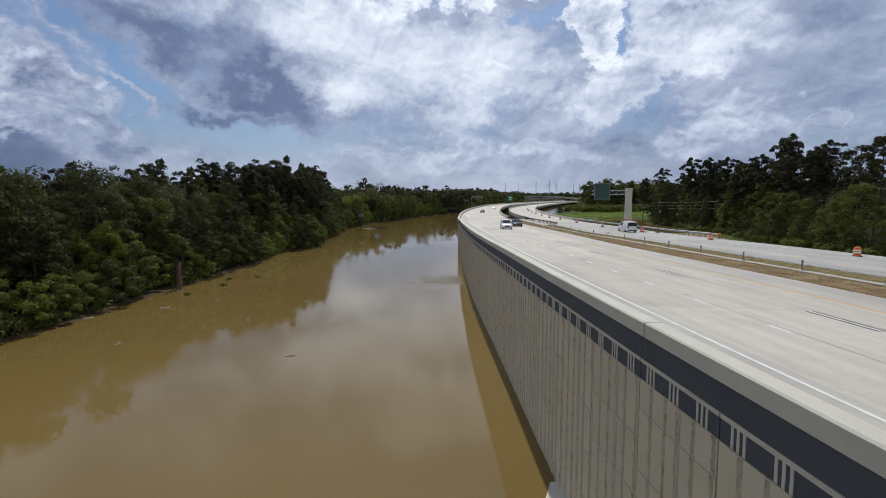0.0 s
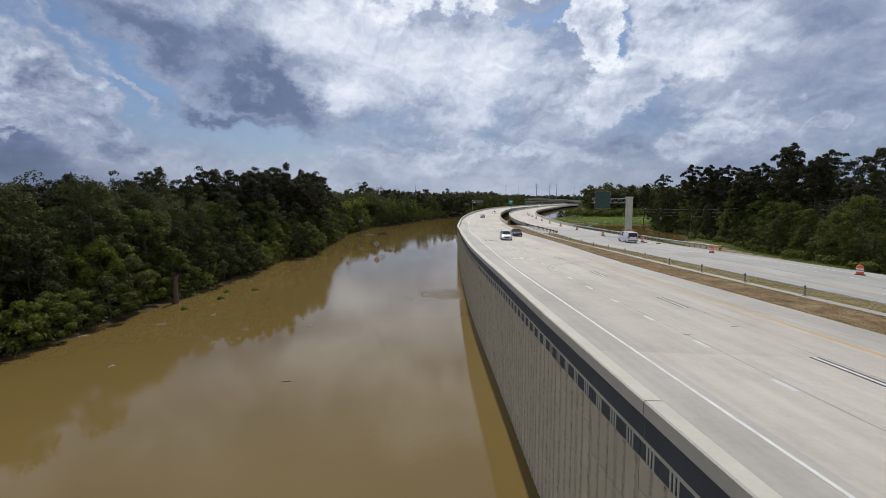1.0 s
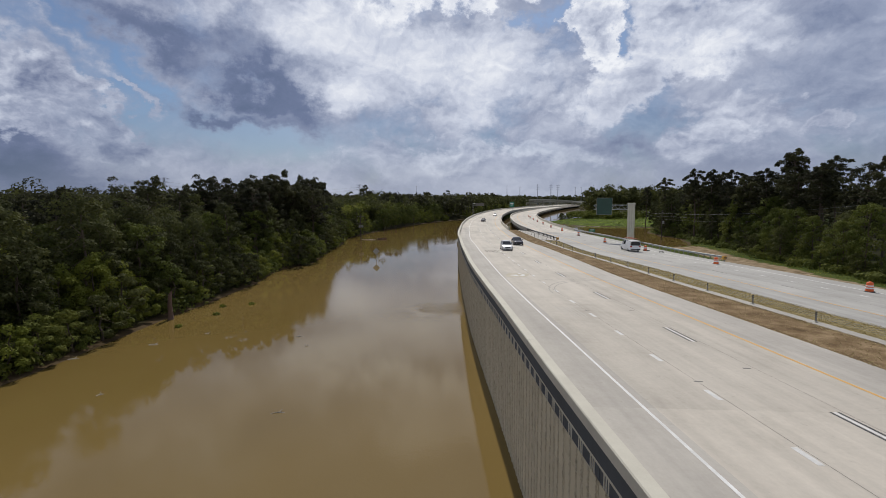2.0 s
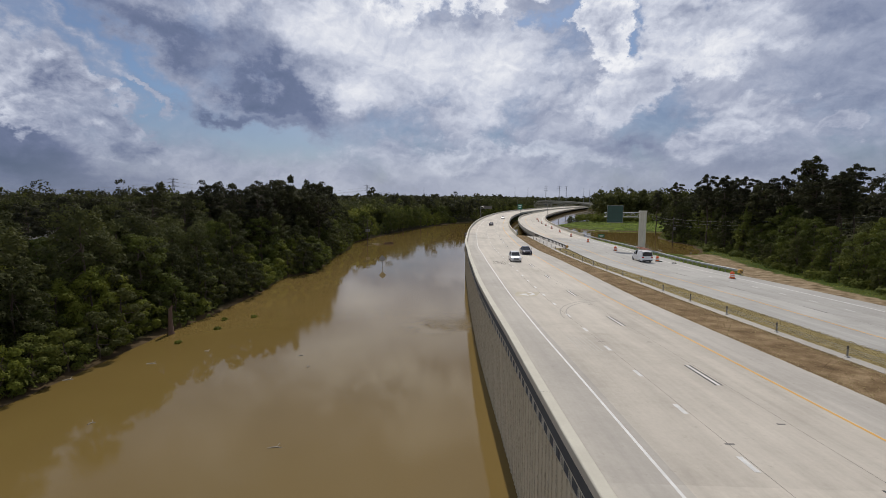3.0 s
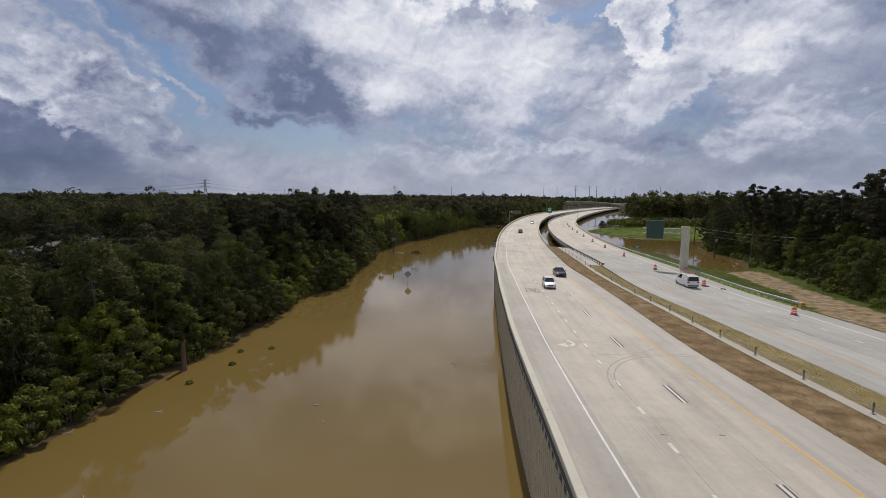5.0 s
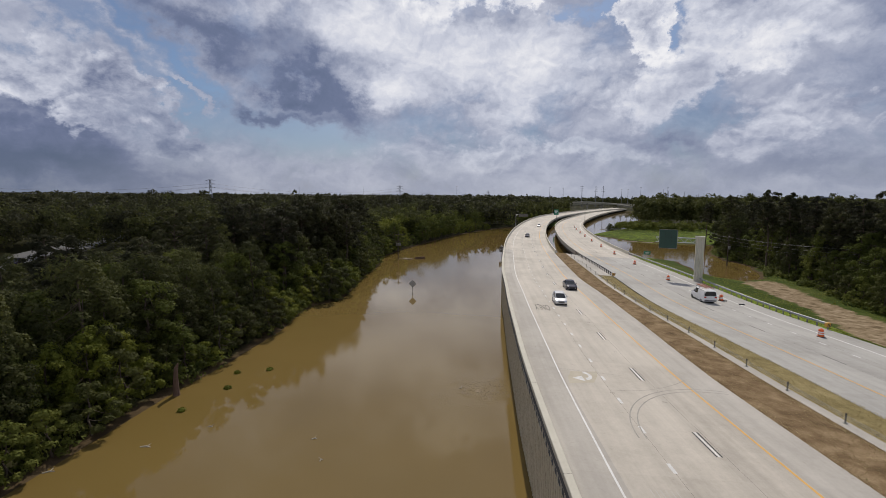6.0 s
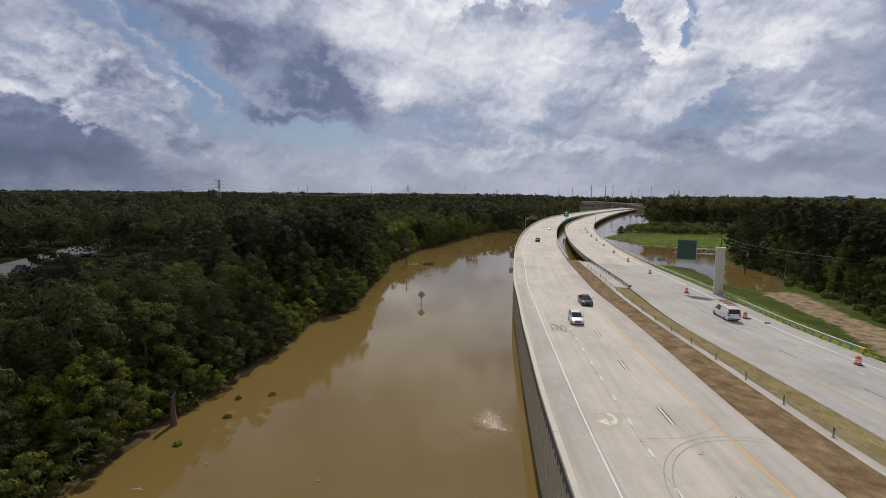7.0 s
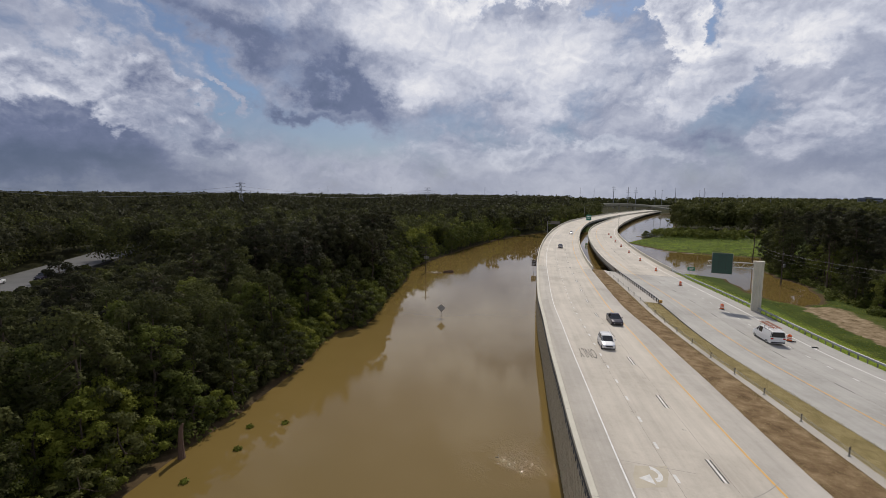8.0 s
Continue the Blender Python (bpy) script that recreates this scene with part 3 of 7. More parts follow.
def ground_height(x, y):
    x, y = np.asarray(x, float), np.asarray(y, float)
    left, right = inside_depth(x, y, LEFT_LAND), inside_depth(x, y, RIGHT_LAND)
    bump = 0.35 * np.sin(x * 0.11 + 1.3 * np.sin(y * 0.05)) * np.cos(y * 0.09 + 0.7)
    zl = WATER + np.clip(left * 0.14, -2.5, 1.6) + np.clip(left * 0.004, 0, 0.8)
    zr = WATER + np.clip(right * 0.15, -2.5, 0.9) + np.clip(right * 0.006, 0, 1.0)
    z = np.maximum(zl, zr) + bump * np.clip(np.maximum(left, right) * 0.08, -0.3, 1)
    # the fill under the far roadway falls away to its right
    s = (far_x(y + 1) - far_x(y - 1)) / 2
    off = (x - far_x(y)) / np.hypot(1, s)
    shelf = grade(y) - 0.8 - 0.035 * 17.6 - 0.25
    fill = shelf - np.clip(off - 18.6, 0, 99) * 0.27
    fill = np.where(off < 15.5, np.minimum(WATER - 1.5, z), fill)
    fill = np.where(y > 118, fill - (y - 118) * 0.30, fill)
    z = np.where(off < 15.5, np.where((y < 275) & (x > -45), WATER - 2.5, z), np.where(off < 60, np.maximum(z, fill), z))
    return z


GRID = {}


def ground_z(x, y):
    """The height of the built ground at one place."""
    i = int(np.clip(np.searchsorted(GRID["x"], x) - 1, 0, len(GRID["x"]) - 2))
    j = int(np.clip(np.searchsorted(GRID["y"], y) - 1, 0, len(GRID["y"]) - 2))
    fx = (x - GRID["x"][i]) / (GRID["x"][i + 1] - GRID["x"][i])
    fy = (y - GRID["y"][j]) / (GRID["y"][j + 1] - GRID["y"][j])
    Z = GRID["z"]
    return float((Z[j, i] * (1 - fx) + Z[j, i + 1] * fx) * (1 - fy) + (Z[j + 1, i] * (1 - fx) + Z[j + 1, i + 1] * fx) * fy)


def build_ground():
    xs = np.unique(np.r_[np.linspace(-3600, -700, 12), np.linspace(-700, -220, 16), np.linspace(-220, -90, 33), np.linspace(-90, 80, 137), np.linspace(80, 240, 24), np.linspace(240, 900, 12), np.linspace(900, 3600, 9)])
    ys = np.unique(np.r_[np.linspace(-400, -60, 18), np.linspace(-60, 320, 191), np.linspace(320, 900, 60), np.linspace(900, 2600, 14)])
    X, Y = np.meshgrid(xs, ys)
    Z = ground_height(X, Y)
    GRID.update(x=xs, y=ys, z=Z)
    nx, ny = len(xs), len(ys)
    verts = np.stack([X.ravel(), Y.ravel(), Z.ravel()], 1).tolist()
    faces = [(j * nx + i, j * nx + i + 1, (j + 1) * nx + i + 1, (j + 1) * nx + i) for j in range(ny - 1) for i in range(nx - 1)]
    ob = mesh_object("ground", verts, faces, M["ground"], smooth=True)
    px, py = X.ravel(), Y.ravel()
    soil = np.clip(inside_depth(px, py, SOIL) / 5 + 0.5, 0, 1)
    litter = np.maximum.reduce([np.clip((-44 - px) / 4, 0, 1), np.clip((py - 322) / 14, 0, 1), np.clip((px - 38.5) / 4, 0, 1) * np.clip((196 - py) / 8, 0, 1) * np.clip((py - 20) / 60, 0.4, 1), np.clip((py - 296) / 8, 0, 1) * np.clip((px - 24) / 6, 0, 1)])
    off = px - far_x(py)
    lush = np.maximum(np.clip((27.0 - off) / 5, 0, 1) * np.clip((off - 10) / 3, 0, 1) * np.clip((150 - py) / 6, 0, 1) * np.clip((py - 24) / 10, 0, 1), 0.42 * np.clip((py - 184) / 6, 0, 1) * np.clip((258 - py) / 12, 0, 1) * np.clip((66 - px) / 12, 0, 1) * np.clip((px + 20) / 6, 0, 1))
    zones = ob.data.attributes.new("zones", "FLOAT_COLOR", "POINT")
    zones.data.foreach_set("color", np.stack([soil, litter, lush, np.ones_like(soil)], 1).ravel().astype(np.float32))
    return tagged(ob, "low grassy ground with bare soil beside floodwater", "ground", kind="structure")


build_ground()
w = mesh_object("water", [(-3600, -400, WATER), (3600, -400, WATER), (3600, 2600, WATER), (-3600, 2600, WATER)], [(0, 1, 2, 3)], M["water"])
tagged(w, "calm muddy brown floodwater reflecting the clouds", "water", kind="structure")

# ---------------------------------------------------------------- near roadway
Y0, YB, Y1 = -130.0, 104.0, 740.0      # start, abutment, end
ROAD = np.r_[stations(Y0, YB, 2.0)]
DECK = np.r_[stations(YB, 300, 3.0), stations(306, Y1, 6.0)]


def right_edge(y):
    return float(np.interp(y, [-130, -30, -3, 8, 17, 30, 40, 53, 106, 640], [7.1, 7.0, 6.55, 6.7, 6.87, 6.83, 6.7, 6.25, 6.0, 5.6]))


def flare(y):
    """How far the parapet stands out beyond its usual line."""
    return float(np.interp(y, [-130, -36, -28, -22, -16, -5, 5, 18, 43], [-0.76, -0.68, -0.58, -0.48, -0.42, -0.30, -0.22, -0.20, 0.0]))


road = sweep("road_near", at_near, ROAD, lambda y: [(-9.1 + flare(y), 0), (-6.6, 0), (3.5, 0), (right_edge(y), 0), (right_edge(y), -0.45), (-9.1 + flare(y), -0.45)], [M["pavement"], M["shoulder"]])
tagged(road, "pale grey concrete highway carriageway with dusty shoulders", "road", kind="structure")
for p in road.data.polygons:
    c = p.center
    if p.normal.z > 0.9 and (c.x - float(near_x(c.y)) < -6.6 or c.x - float(near_x(c.y)) > 3.6):
        p.material_index = 1
deck = sweep("bridge_deck_near", at_near, DECK, lambda y: [(-9.4, 0), (right_edge(y) + 0.3, 0), (right_edge(y) + 0.3, -0.3), (-9.4, -0.3)], M["pavement"])
tagged(deck, "pale concrete bridge deck curving over the floodwater", "bridge deck", kind="structure")


def far_edge(y):
    return float(np.interp(y, [-130, 50, 110, 300, 640], [17.4, 17.4, 17.0, 15.8, 14.5]))


road2 = sweep("road_far", at_far, ROAD, lambda y: [(0, 0), (far_edge(y), 0), (far_edge(y), -0.45), (0, -0.45)], M["grey_pavement"])
tagged(road2, "pale grey concrete highway carriageway beyond the median", "road", kind="structure")
deck2 = sweep("bridge_deck_far", at_far, DECK, lambda y: [(-0.3, 0), (far_edge(y) + 0.3, 0), (far_edge(y) + 0.3, -0.3), (-0.3, -0.3)], M["pavement"])
tagged(deck2, "pale concrete bridge deck curving above the flooded bayou", "bridge deck", kind="structure")


def line(place, a, b, off, width, mat, name, parent, step=3.0, lift=0.006):
    return sweep(name, place, stations(a, b, step), [(off - width / 2, lift), (off + width / 2, lift)], mat, parent, closed=False)


def edge_off(y):
    return float(np.interp(y, [-130, -20, -8, 2, 420], [-7.0, -7.0, -6.8, -6.66, -6.6]))


sweep("edge_line", at_near, stations(Y0, 420, 3.0), lambda y: [(edge_off(y) - 0.062, 0.006), (edge_off(y) + 0.062, 0.006)], M["white"], road, closed=False)
line(at_near, Y0, 420, 3.34, 0.16, M["yellow"], "median_line", road)
for o, w_, m_, nm in ((14.4, 0.2, "white", "edge_line"), (4.0, 0.16, "yellow", "median_line")):
    line(at_far, Y0, 420, o, w_, M[m_], nm, road2)


def arc_y(start, step, lo, hi):
    y = start
    while y > lo:
        y -= step * 0.972
    while y < hi:
        y += step * (0.972 if y < 60 else 0.99)
        yield y


for y in arc_y(-1.0, 12.19, -60, 230):
    for o, w_, m_ in ((-0.16, 0.1, "black"), (0.0, 0.13, "white"), (0.16, 0.1, "black")):
        line(at_near, y - 3.0, y, o, w_, M[m_], "lane_stripe", road, 3.0)
for y in arc_y(-21.4, 4.57, -60, 230):
    line(at_near, y - 1.0, y, float(np.interp(y, [-30, -12, 0, 30], [-3.65, -3.37, -3.22, -3.3])), 0.22, M["worn_white"], "lane_dash", road, 1.0)
for y in arc_y(38.1, 4.57, -60, 230):
    line(at_far, y - 1.0, y, 11.0, 0.22, M["worn_white"], "lane_dash", road2, 1.0)

# ---------------------------------------------------------------- median
WALL = stations(Y0, YB, 1.5)


def median_gap(y):
    """Offset of the far roadway's edge from the near lane line."""
    return float((far_x(y) - near_x(y)) * 0.975)


def median(name, a, b, za, zb, mat, label, cat, kind, thick=0.5, y1=YB + 2):
    ys = stations(Y0, y1, 2.0)

    def prof(y):
        e, g = right_edge(y), median_gap(y)
        o0, o1 = e + (g - e) * a, e + (g - e) * b
        ze, zg = -0.02, -0.85 + 0.05 * g
        z = lambda f: ze + (zg - ze) * f
        return [(o0, z(a) + za), (o1, z(b) + zb), (o1, z(b) - thick), (o0, z(a) - thick)]
    ob = sweep(name, at_near, ys, prof, mat)
    return tagged(ob, label, cat, kind=kind)


median("median_soil", 0.0, 0.50, -0.02, 0.0, M["bare"], "brown dry grass and bare soil median strip", "verge", "structure")
median("mow_strip", 0.50, 0.615, 0.02, 0.02, M["shoulder"], "narrow concrete mow strip under the cable barrier", "kerb strip", "structure")
median("median_grass", 0.615, 1.0, 0.0, -0.02, M["dry_grass"], "tan dry grass median strip", "verge", "structure", y1=62)

# ---------------------------------------------------------------- parapet and retaining wall core
CAP = [(-9.06, 0.0), (-9.05, 0.60), (-9.05, 0.86), (-9.10, 0.92), (-9.48, 0.92), (-9.515, 0.885), (-9.515, 0.57), (-9.42, 0.55), (-9.42, 0.0)]
def flared(profile):
    return lambda y: [(o + flare(y), z + rise(y)) for o, z in profile]


def rise(y):
    """The parapet stands a little higher towards the start of the wall."""
    return float(np.interp(y, [-38, -18], [0.14, 0.0]))


parapet = sweep("parapet", at_near, stations(Y0, YB, 1.5), flared(CAP), M["cap"])
tagged(parapet, "pale concrete highway parapet with a wide cap", "parapet", kind="structure")
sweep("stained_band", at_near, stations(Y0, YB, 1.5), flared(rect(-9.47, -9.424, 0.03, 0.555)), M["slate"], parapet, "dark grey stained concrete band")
wall = sweep("wall_retaining", at_near, stations(Y0, YB, 1.5), flared([(-9.36, 0.02), (-9.36, -8.6), (-9.0, -8.6), (-9.0, -0.46), (-9.1, -0.46), (-9.1, 0.02)]), M["joint"])
tagged(wall, "tall concrete panel retaining wall standing in floodwater", "retaining wall", kind="structure")
footing = sweep("wall_footing", at_near, stations(Y0, -37, 1.5), lambda y: [(-10.62 + flare(y), WATER + 0.02 - 0.045 * (y + 39.5) - float(grade(y)) - 0.05 * 11.3), (-9.40 + flare(y), WATER + 0.14 - 0.045 * (y + 39.5) - float(grade(y)) - 0.05 * 10.1),
                (-9.40 + flare(y), -9.5), (-10.62 + flare(y), -9.5)], M["cap"])
tagged(footing, "concrete ditch pavement slipping under the floodwater", "footing", kind="structure")


# ---------------------------------------------------------------- small builders
def add_box(bm, x0, x1, y0, y1, z0, z1, m=0):
    vs = [bm.verts.new(p) for p in ((x0, y0, z0), (x1, y0, z0), (x1, y1, z0), (x0, y1, z0), (x0, y0, z1), (x1, y0, z1), (x1, y1, z1), (x0, y1, z1))]
    for f in ((3, 2, 1, 0), (4, 5, 6, 7), (0, 1, 5, 4), (1, 2, 6, 5), (2, 3, 7, 6), (3, 0, 4, 7)):
        bm.faces.new([vs[i] for i in f]).material_index = m


def add_tube(bm, a, b, r0, r1=None, seg=8, m=0):
    a, b = Vector(a), Vector(b)
    d = (b - a).normalized()
    u = d.orthogonal().normalized()
    v = d.cross(u)
    r1 = r0 if r1 is None else r1
    ring = []
    for c, r in ((a, r0), (b, r1)):
        ring.append([bm.verts.new(c + (u * math.cos(t) + v * math.sin(t)) * r) for t in [6.28319 * k / seg for k in range(seg)]])
    for k in range(seg):
        bm.faces.new((ring[0][k], ring[0][(k + 1) % seg], ring[1][(k + 1) % seg], ring[1][k])).material_index = m
    bm.faces.new(list(reversed(ring[0]))).material_index = m
    bm.faces.new(ring[1]).material_index = m


def add_lathe(bm, rings, seg=16, m=0):
    loops = []
    for r, z in rings:
        loops.append([bm.verts.new((r * math.cos(6.28319 * k / seg), r * math.sin(6.28319 * k / seg), z)) for k in range(seg)])
    for a, b in zip(loops, loops[1:]):
        for k in range(seg):
            bm.faces.new((a[k], a[(k + 1) % seg], b[(k + 1) % seg], b[k])).material_index = m
    bm.faces.new(list(reversed(loops[0]))).material_index = m
    bm.faces.new(loops[-1]).material_index = m


def box_part(name, parent, mat, *boxes, label="", bevel=0.0):
    bm = bmesh.new()
    for b in boxes:
        add_box(bm, *b)
    if bevel:
        bmesh.ops.bevel(bm, geom=bm.edges[:], offset=bevel, segments=1, affect="EDGES")
    return part(name, bm, mat, parent, label)


def tube_part(name, parent, mat, *tubes, label="", seg=8):
    bm = bmesh.new()
    for t in tubes:
        add_tube(bm, *t, seg=seg)
    return part(name, bm, mat, parent, label)


def thing(name, label, category, m=None, group="", kind=""):
    ob = new(name)
    if m is not None:
        ob.matrix_basis = m
    return tagged(ob, label, category, group, kind)


def heading(place, y):
    a, b = Vector(place(y - 0.5, 0)), Vector(place(y + 0.5, 0))
    return math.degrees(math.atan2(b.y - a.y, b.x - a.x)) - 90


def spot(place, y, off, dz=0.0, turn=0.0):
    p = place(y, off, dz)
    return pose(*p, 0, 0, heading(place, y) + turn)


M.update(
    girder=surface("weathered_girder", [(0.10, 0.095, 0.085), (0.17, 0.16, 0.145)], 0.4, 0.85, bump=0.2),
    pier=surface("pier_concrete", [(0.27, 0.25, 0.21), (0.38, 0.355, 0.30)], 0.4, 0.85, bump=0.2),
    orange=surface("orange_plastic", [(0.62, 0.10, 0.02), (0.78, 0.15, 0.03)], 2.0, 0.5),
    ladder=surface("faded_ladder", [(0.30, 0.10, 0.05), (0.42, 0.16, 0.08)], 2.0, 0.6),
    band=surface("white_reflective_band", [(0.68, 0.68, 0.66), (0.82, 0.82, 0.80)], 3.0, 0.4),
    rubber=surface("black_rubber", [(0.02, 0.02, 0.02), (0.045, 0.045, 0.042)], 4.0, 0.8),
    green=surface("green_sign_sheeting", [(0.012, 0.045, 0.032), (0.018, 0.060, 0.042)], 0.8, 0.5),
    sign_green=surface("bright_green_sheeting", [(0.01, 0.15, 0.09), (0.015, 0.20, 0.12)], 0.8, 0.45),
    alu=surface("dull_aluminium", [(0.20, 0.195, 0.18), (0.30, 0.29, 0.27)], 1.0, 0.5, 0.5),
    grey_sign=surface("grey_sign_back", [(0.10, 0.09, 0.08), (0.16, 0.145, 0.125)], 1.5, 0.6, 0.3),
    bare_plate=surface("bare_aluminium_plate", [(0.27, 0.26, 0.24), (0.38, 0.37, 0.345)], 1.5, 0.6),
    timber=surface("weathered_timber", [(0.05, 0.04, 0.032), (0.10, 0.08, 0.065)], 1.0, 0.9, bump=0.6, stretch=(4, 4, 0.4)),
    wire=surface("grey_wire", [(0.17, 0.17, 0.17), (0.26, 0.26, 0.26)], 1.0, 0.6),
    tower=surface("tower_steel", [(0.16, 0.17, 0.18), (0.22, 0.23, 0.24)], 0.3, 0.6, 0.3),
    glass=surface("dark_car_glass", [(0.012, 0.014, 0.016), (0.02, 0.022, 0.025)], 1.0, 0.06),
    tyre=surface("tyre_rubber", [(0.015, 0.015, 0.015), (0.03, 0.03, 0.03)], 4.0, 0.85),
    rim=surface("wheel_alloy", [(0.35, 0.35, 0.36), (0.5, 0.5, 0.5)], 2.0, 0.35, 0.8),
    silver_paint=surface("silver_white_paint", [(0.62, 0.62, 0.62), (0.70, 0.70, 0.70)], 0.5, 0.25, 0.25),
    dark_paint=surface("dark_plum_paint", [(0.022, 0.018, 0.028), (0.032, 0.026, 0.040)], 0.5, 0.2, 0.3),
    white_paint=surface("white_van_paint", [(0.66, 0.66, 0.65), (0.76, 0.76, 0.75)], 0.7, 0.35),
    lamp_glass=surface("lamp_lens", [(0.55, 0.55, 0.53), (0.7, 0.7, 0.68)], 3.0, 0.1),
    red_lens=surface("red_lens", [(0.35, 0.01, 0.01), (0.45, 0.02, 0.02)], 3.0, 0.2),
    asphalt=surface("old_asphalt", [(0.075, 0.075, 0.075), (0.12, 0.12, 0.118)], 0.2, 0.9, bump=0.3),
    skid=surface("skid_rubber", [(0.24, 0.225, 0.20), (0.36, 0.335, 0.295)], 1.2, 0.8),
    patch=surface("ground_off_paint", [(0.38, 0.335, 0.25), (0.46, 0.41, 0.32)], 1.2, 0.85),
    drift=surface("pale_driftwood", [(0.30, 0.26, 0.20), (0.45, 0.41, 0.34)], 3.0, 0.9, bump=0.5),
    # far building's walls, with the blue of distance haze in their colour
    haze_block=surface("hazed_cladding", [(0.16, 0.19, 0.25), (0.20, 0.23, 0.29)], 0.1, 0.5),
)
# ---------------------------------------------------------------- bridges
def bridge(deck_ob, place, edge, left, y_first, y_end, girders, parapet_left=True):
    for o in girders:
        sweep("girder", place, DECK[DECK < y_end], lambda y, o=o: [(o(y) - 0.35, -0.31), (o(y) + 0.35, -0.31), (o(y) + 0.35, -0.5), (o(y) + 0.12, -0.6), (o(y) + 0.12, -0.95), (o(y) + 0.4, -1.05), (o(y) + 0.4, -1.25),
                                                              (o(y) - 0.4, -1.25), (o(y) - 0.4, -1.05), (o(y) - 0.12, -0.95), (o(y) - 0.12, -0.6), (o(y) - 0.35, -0.5)], M["girder"], deck_ob, "weathered concrete bridge girder")
    y = y_first
    while y < y_end:
        l, r = left + 1.0, edge(y) - 1.0
        bm = bmesh.new()
        top, h = -1.27, 1.0
        prof = [(l, top), (r, top), (r, top - 0.7), (r - 1.5, top - h), (l + 1.5, top - h), (l, top - 0.7)]
        ra = [bm.verts.new(place(y - 0.6, o, z)) for o, z in prof]
        rb = [bm.verts.new(place(y + 0.6, o, z)) for o, z in prof]
        n = len(prof)
        for k in range(n):
            bm.faces.new((ra[k], ra[(k + 1) % n], rb[(k + 1) % n], rb[k]))
        bm.faces.new(list(reversed(ra)))
        bm.faces.new(rb)
        bmesh.ops.recalc_face_normals(bm, faces=bm.faces)
        cap = part("pier_cap", bm, M["pier"], deck_ob, "concrete bridge pier cap")
        for f in (0.15, 0.5, 0.85):
            p = place(y, l + (r - l) * f, top - h + 0.05)
            tube_part("column", cap, M["pier"], ((p[0], p[1], WATER - 2.4), p, 0.55), seg=14)
        y += 34.0


bridge(deck, at_near, right_edge, -9.4, 121, 520, [lambda y, f=f: -8.6 + (right_edge(y) + 7.8) * f for f in (0.0, 0.33, 0.67, 1.0)])
bridge(deck2, at_far, far_edge, 0.0, 119, 560, [lambda y, f=f: 0.4 + (far_edge(y) - 0.8) * f for f in (0.0, 0.33, 0.67, 1.0)])
RAIL = lambda o: [(o - 0.22, 0.0), (o - 0.12, 0.85), (o - 0.14, 0.95), (o + 0.16, 0.95), (o + 0.16, -0.35), (o - 0.0, -0.35), (o - 0.0, 0.0)]
LRAIL = lambda o: [(-a + 2 * o, z) for a, z in RAIL(o)]
DK = DECK[DECK < 730]
sweep("bridge_parapet", at_near, DK, LRAIL(-9.3), M["cap"], deck, "pale concrete bridge parapet")
sweep("bridge_parapet", at_near, DK, lambda y: RAIL(right_edge(y) + 0.2), M["cap"], deck, "pale concrete bridge parapet")
sweep("bridge_parapet", at_far, DK, LRAIL(-0.2), M["cap"], deck2, "pale concrete bridge parapet")
sweep("bridge_parapet", at_far, stations(116, 730, 4.0), lambda y: RAIL(far_edge(y) + 0.2), M["cap"], deck2, "pale concrete bridge parapet")

# the soil slope where the median ends at the bridges
sl = sweep("abutment_slope", at_near, stations(YB, 130, 2.0), lambda y: [(6.0, -0.75 - (y - YB) * 0.22), (median_gap(y) + 2.5, -0.35 - (y - YB) * 0.22), (median_gap(y) + 2.5, -9), (6.0, -9)], M["bare"])
tagged(sl, "eroded brown soil slope between two bridge ends", "embankment", kind="structure")
pad = sweep("median_pad", at_near, stations(62, YB + 1, 2.0), lambda y: (lambda e, g: [(e + (g - e) * 0.615, -0.02 + 0.615 * (-0.83 + 0.05 * g) + 0.03), (g + 0.02, -0.82 + 0.05 * g), (g + 0.02, -2), (e + (g - e) * 0.615, -2)])(right_edge(y), median_gap(y)), M["shoulder"])
tagged(pad, "pale concrete slope paving beside the median guardrail", "slope paving", kind="structure")
end_wall = box_part("abutment_wall", None, M["pier"], (-22.5, -15.5, 104.3, 105.0, -8, -2.4), (-13.4, 4.0, 104.5, 105.2, -8, -3.0))
tagged(end_wall, "concrete bridge abutment wall at the water's edge", "abutment", kind="structure")

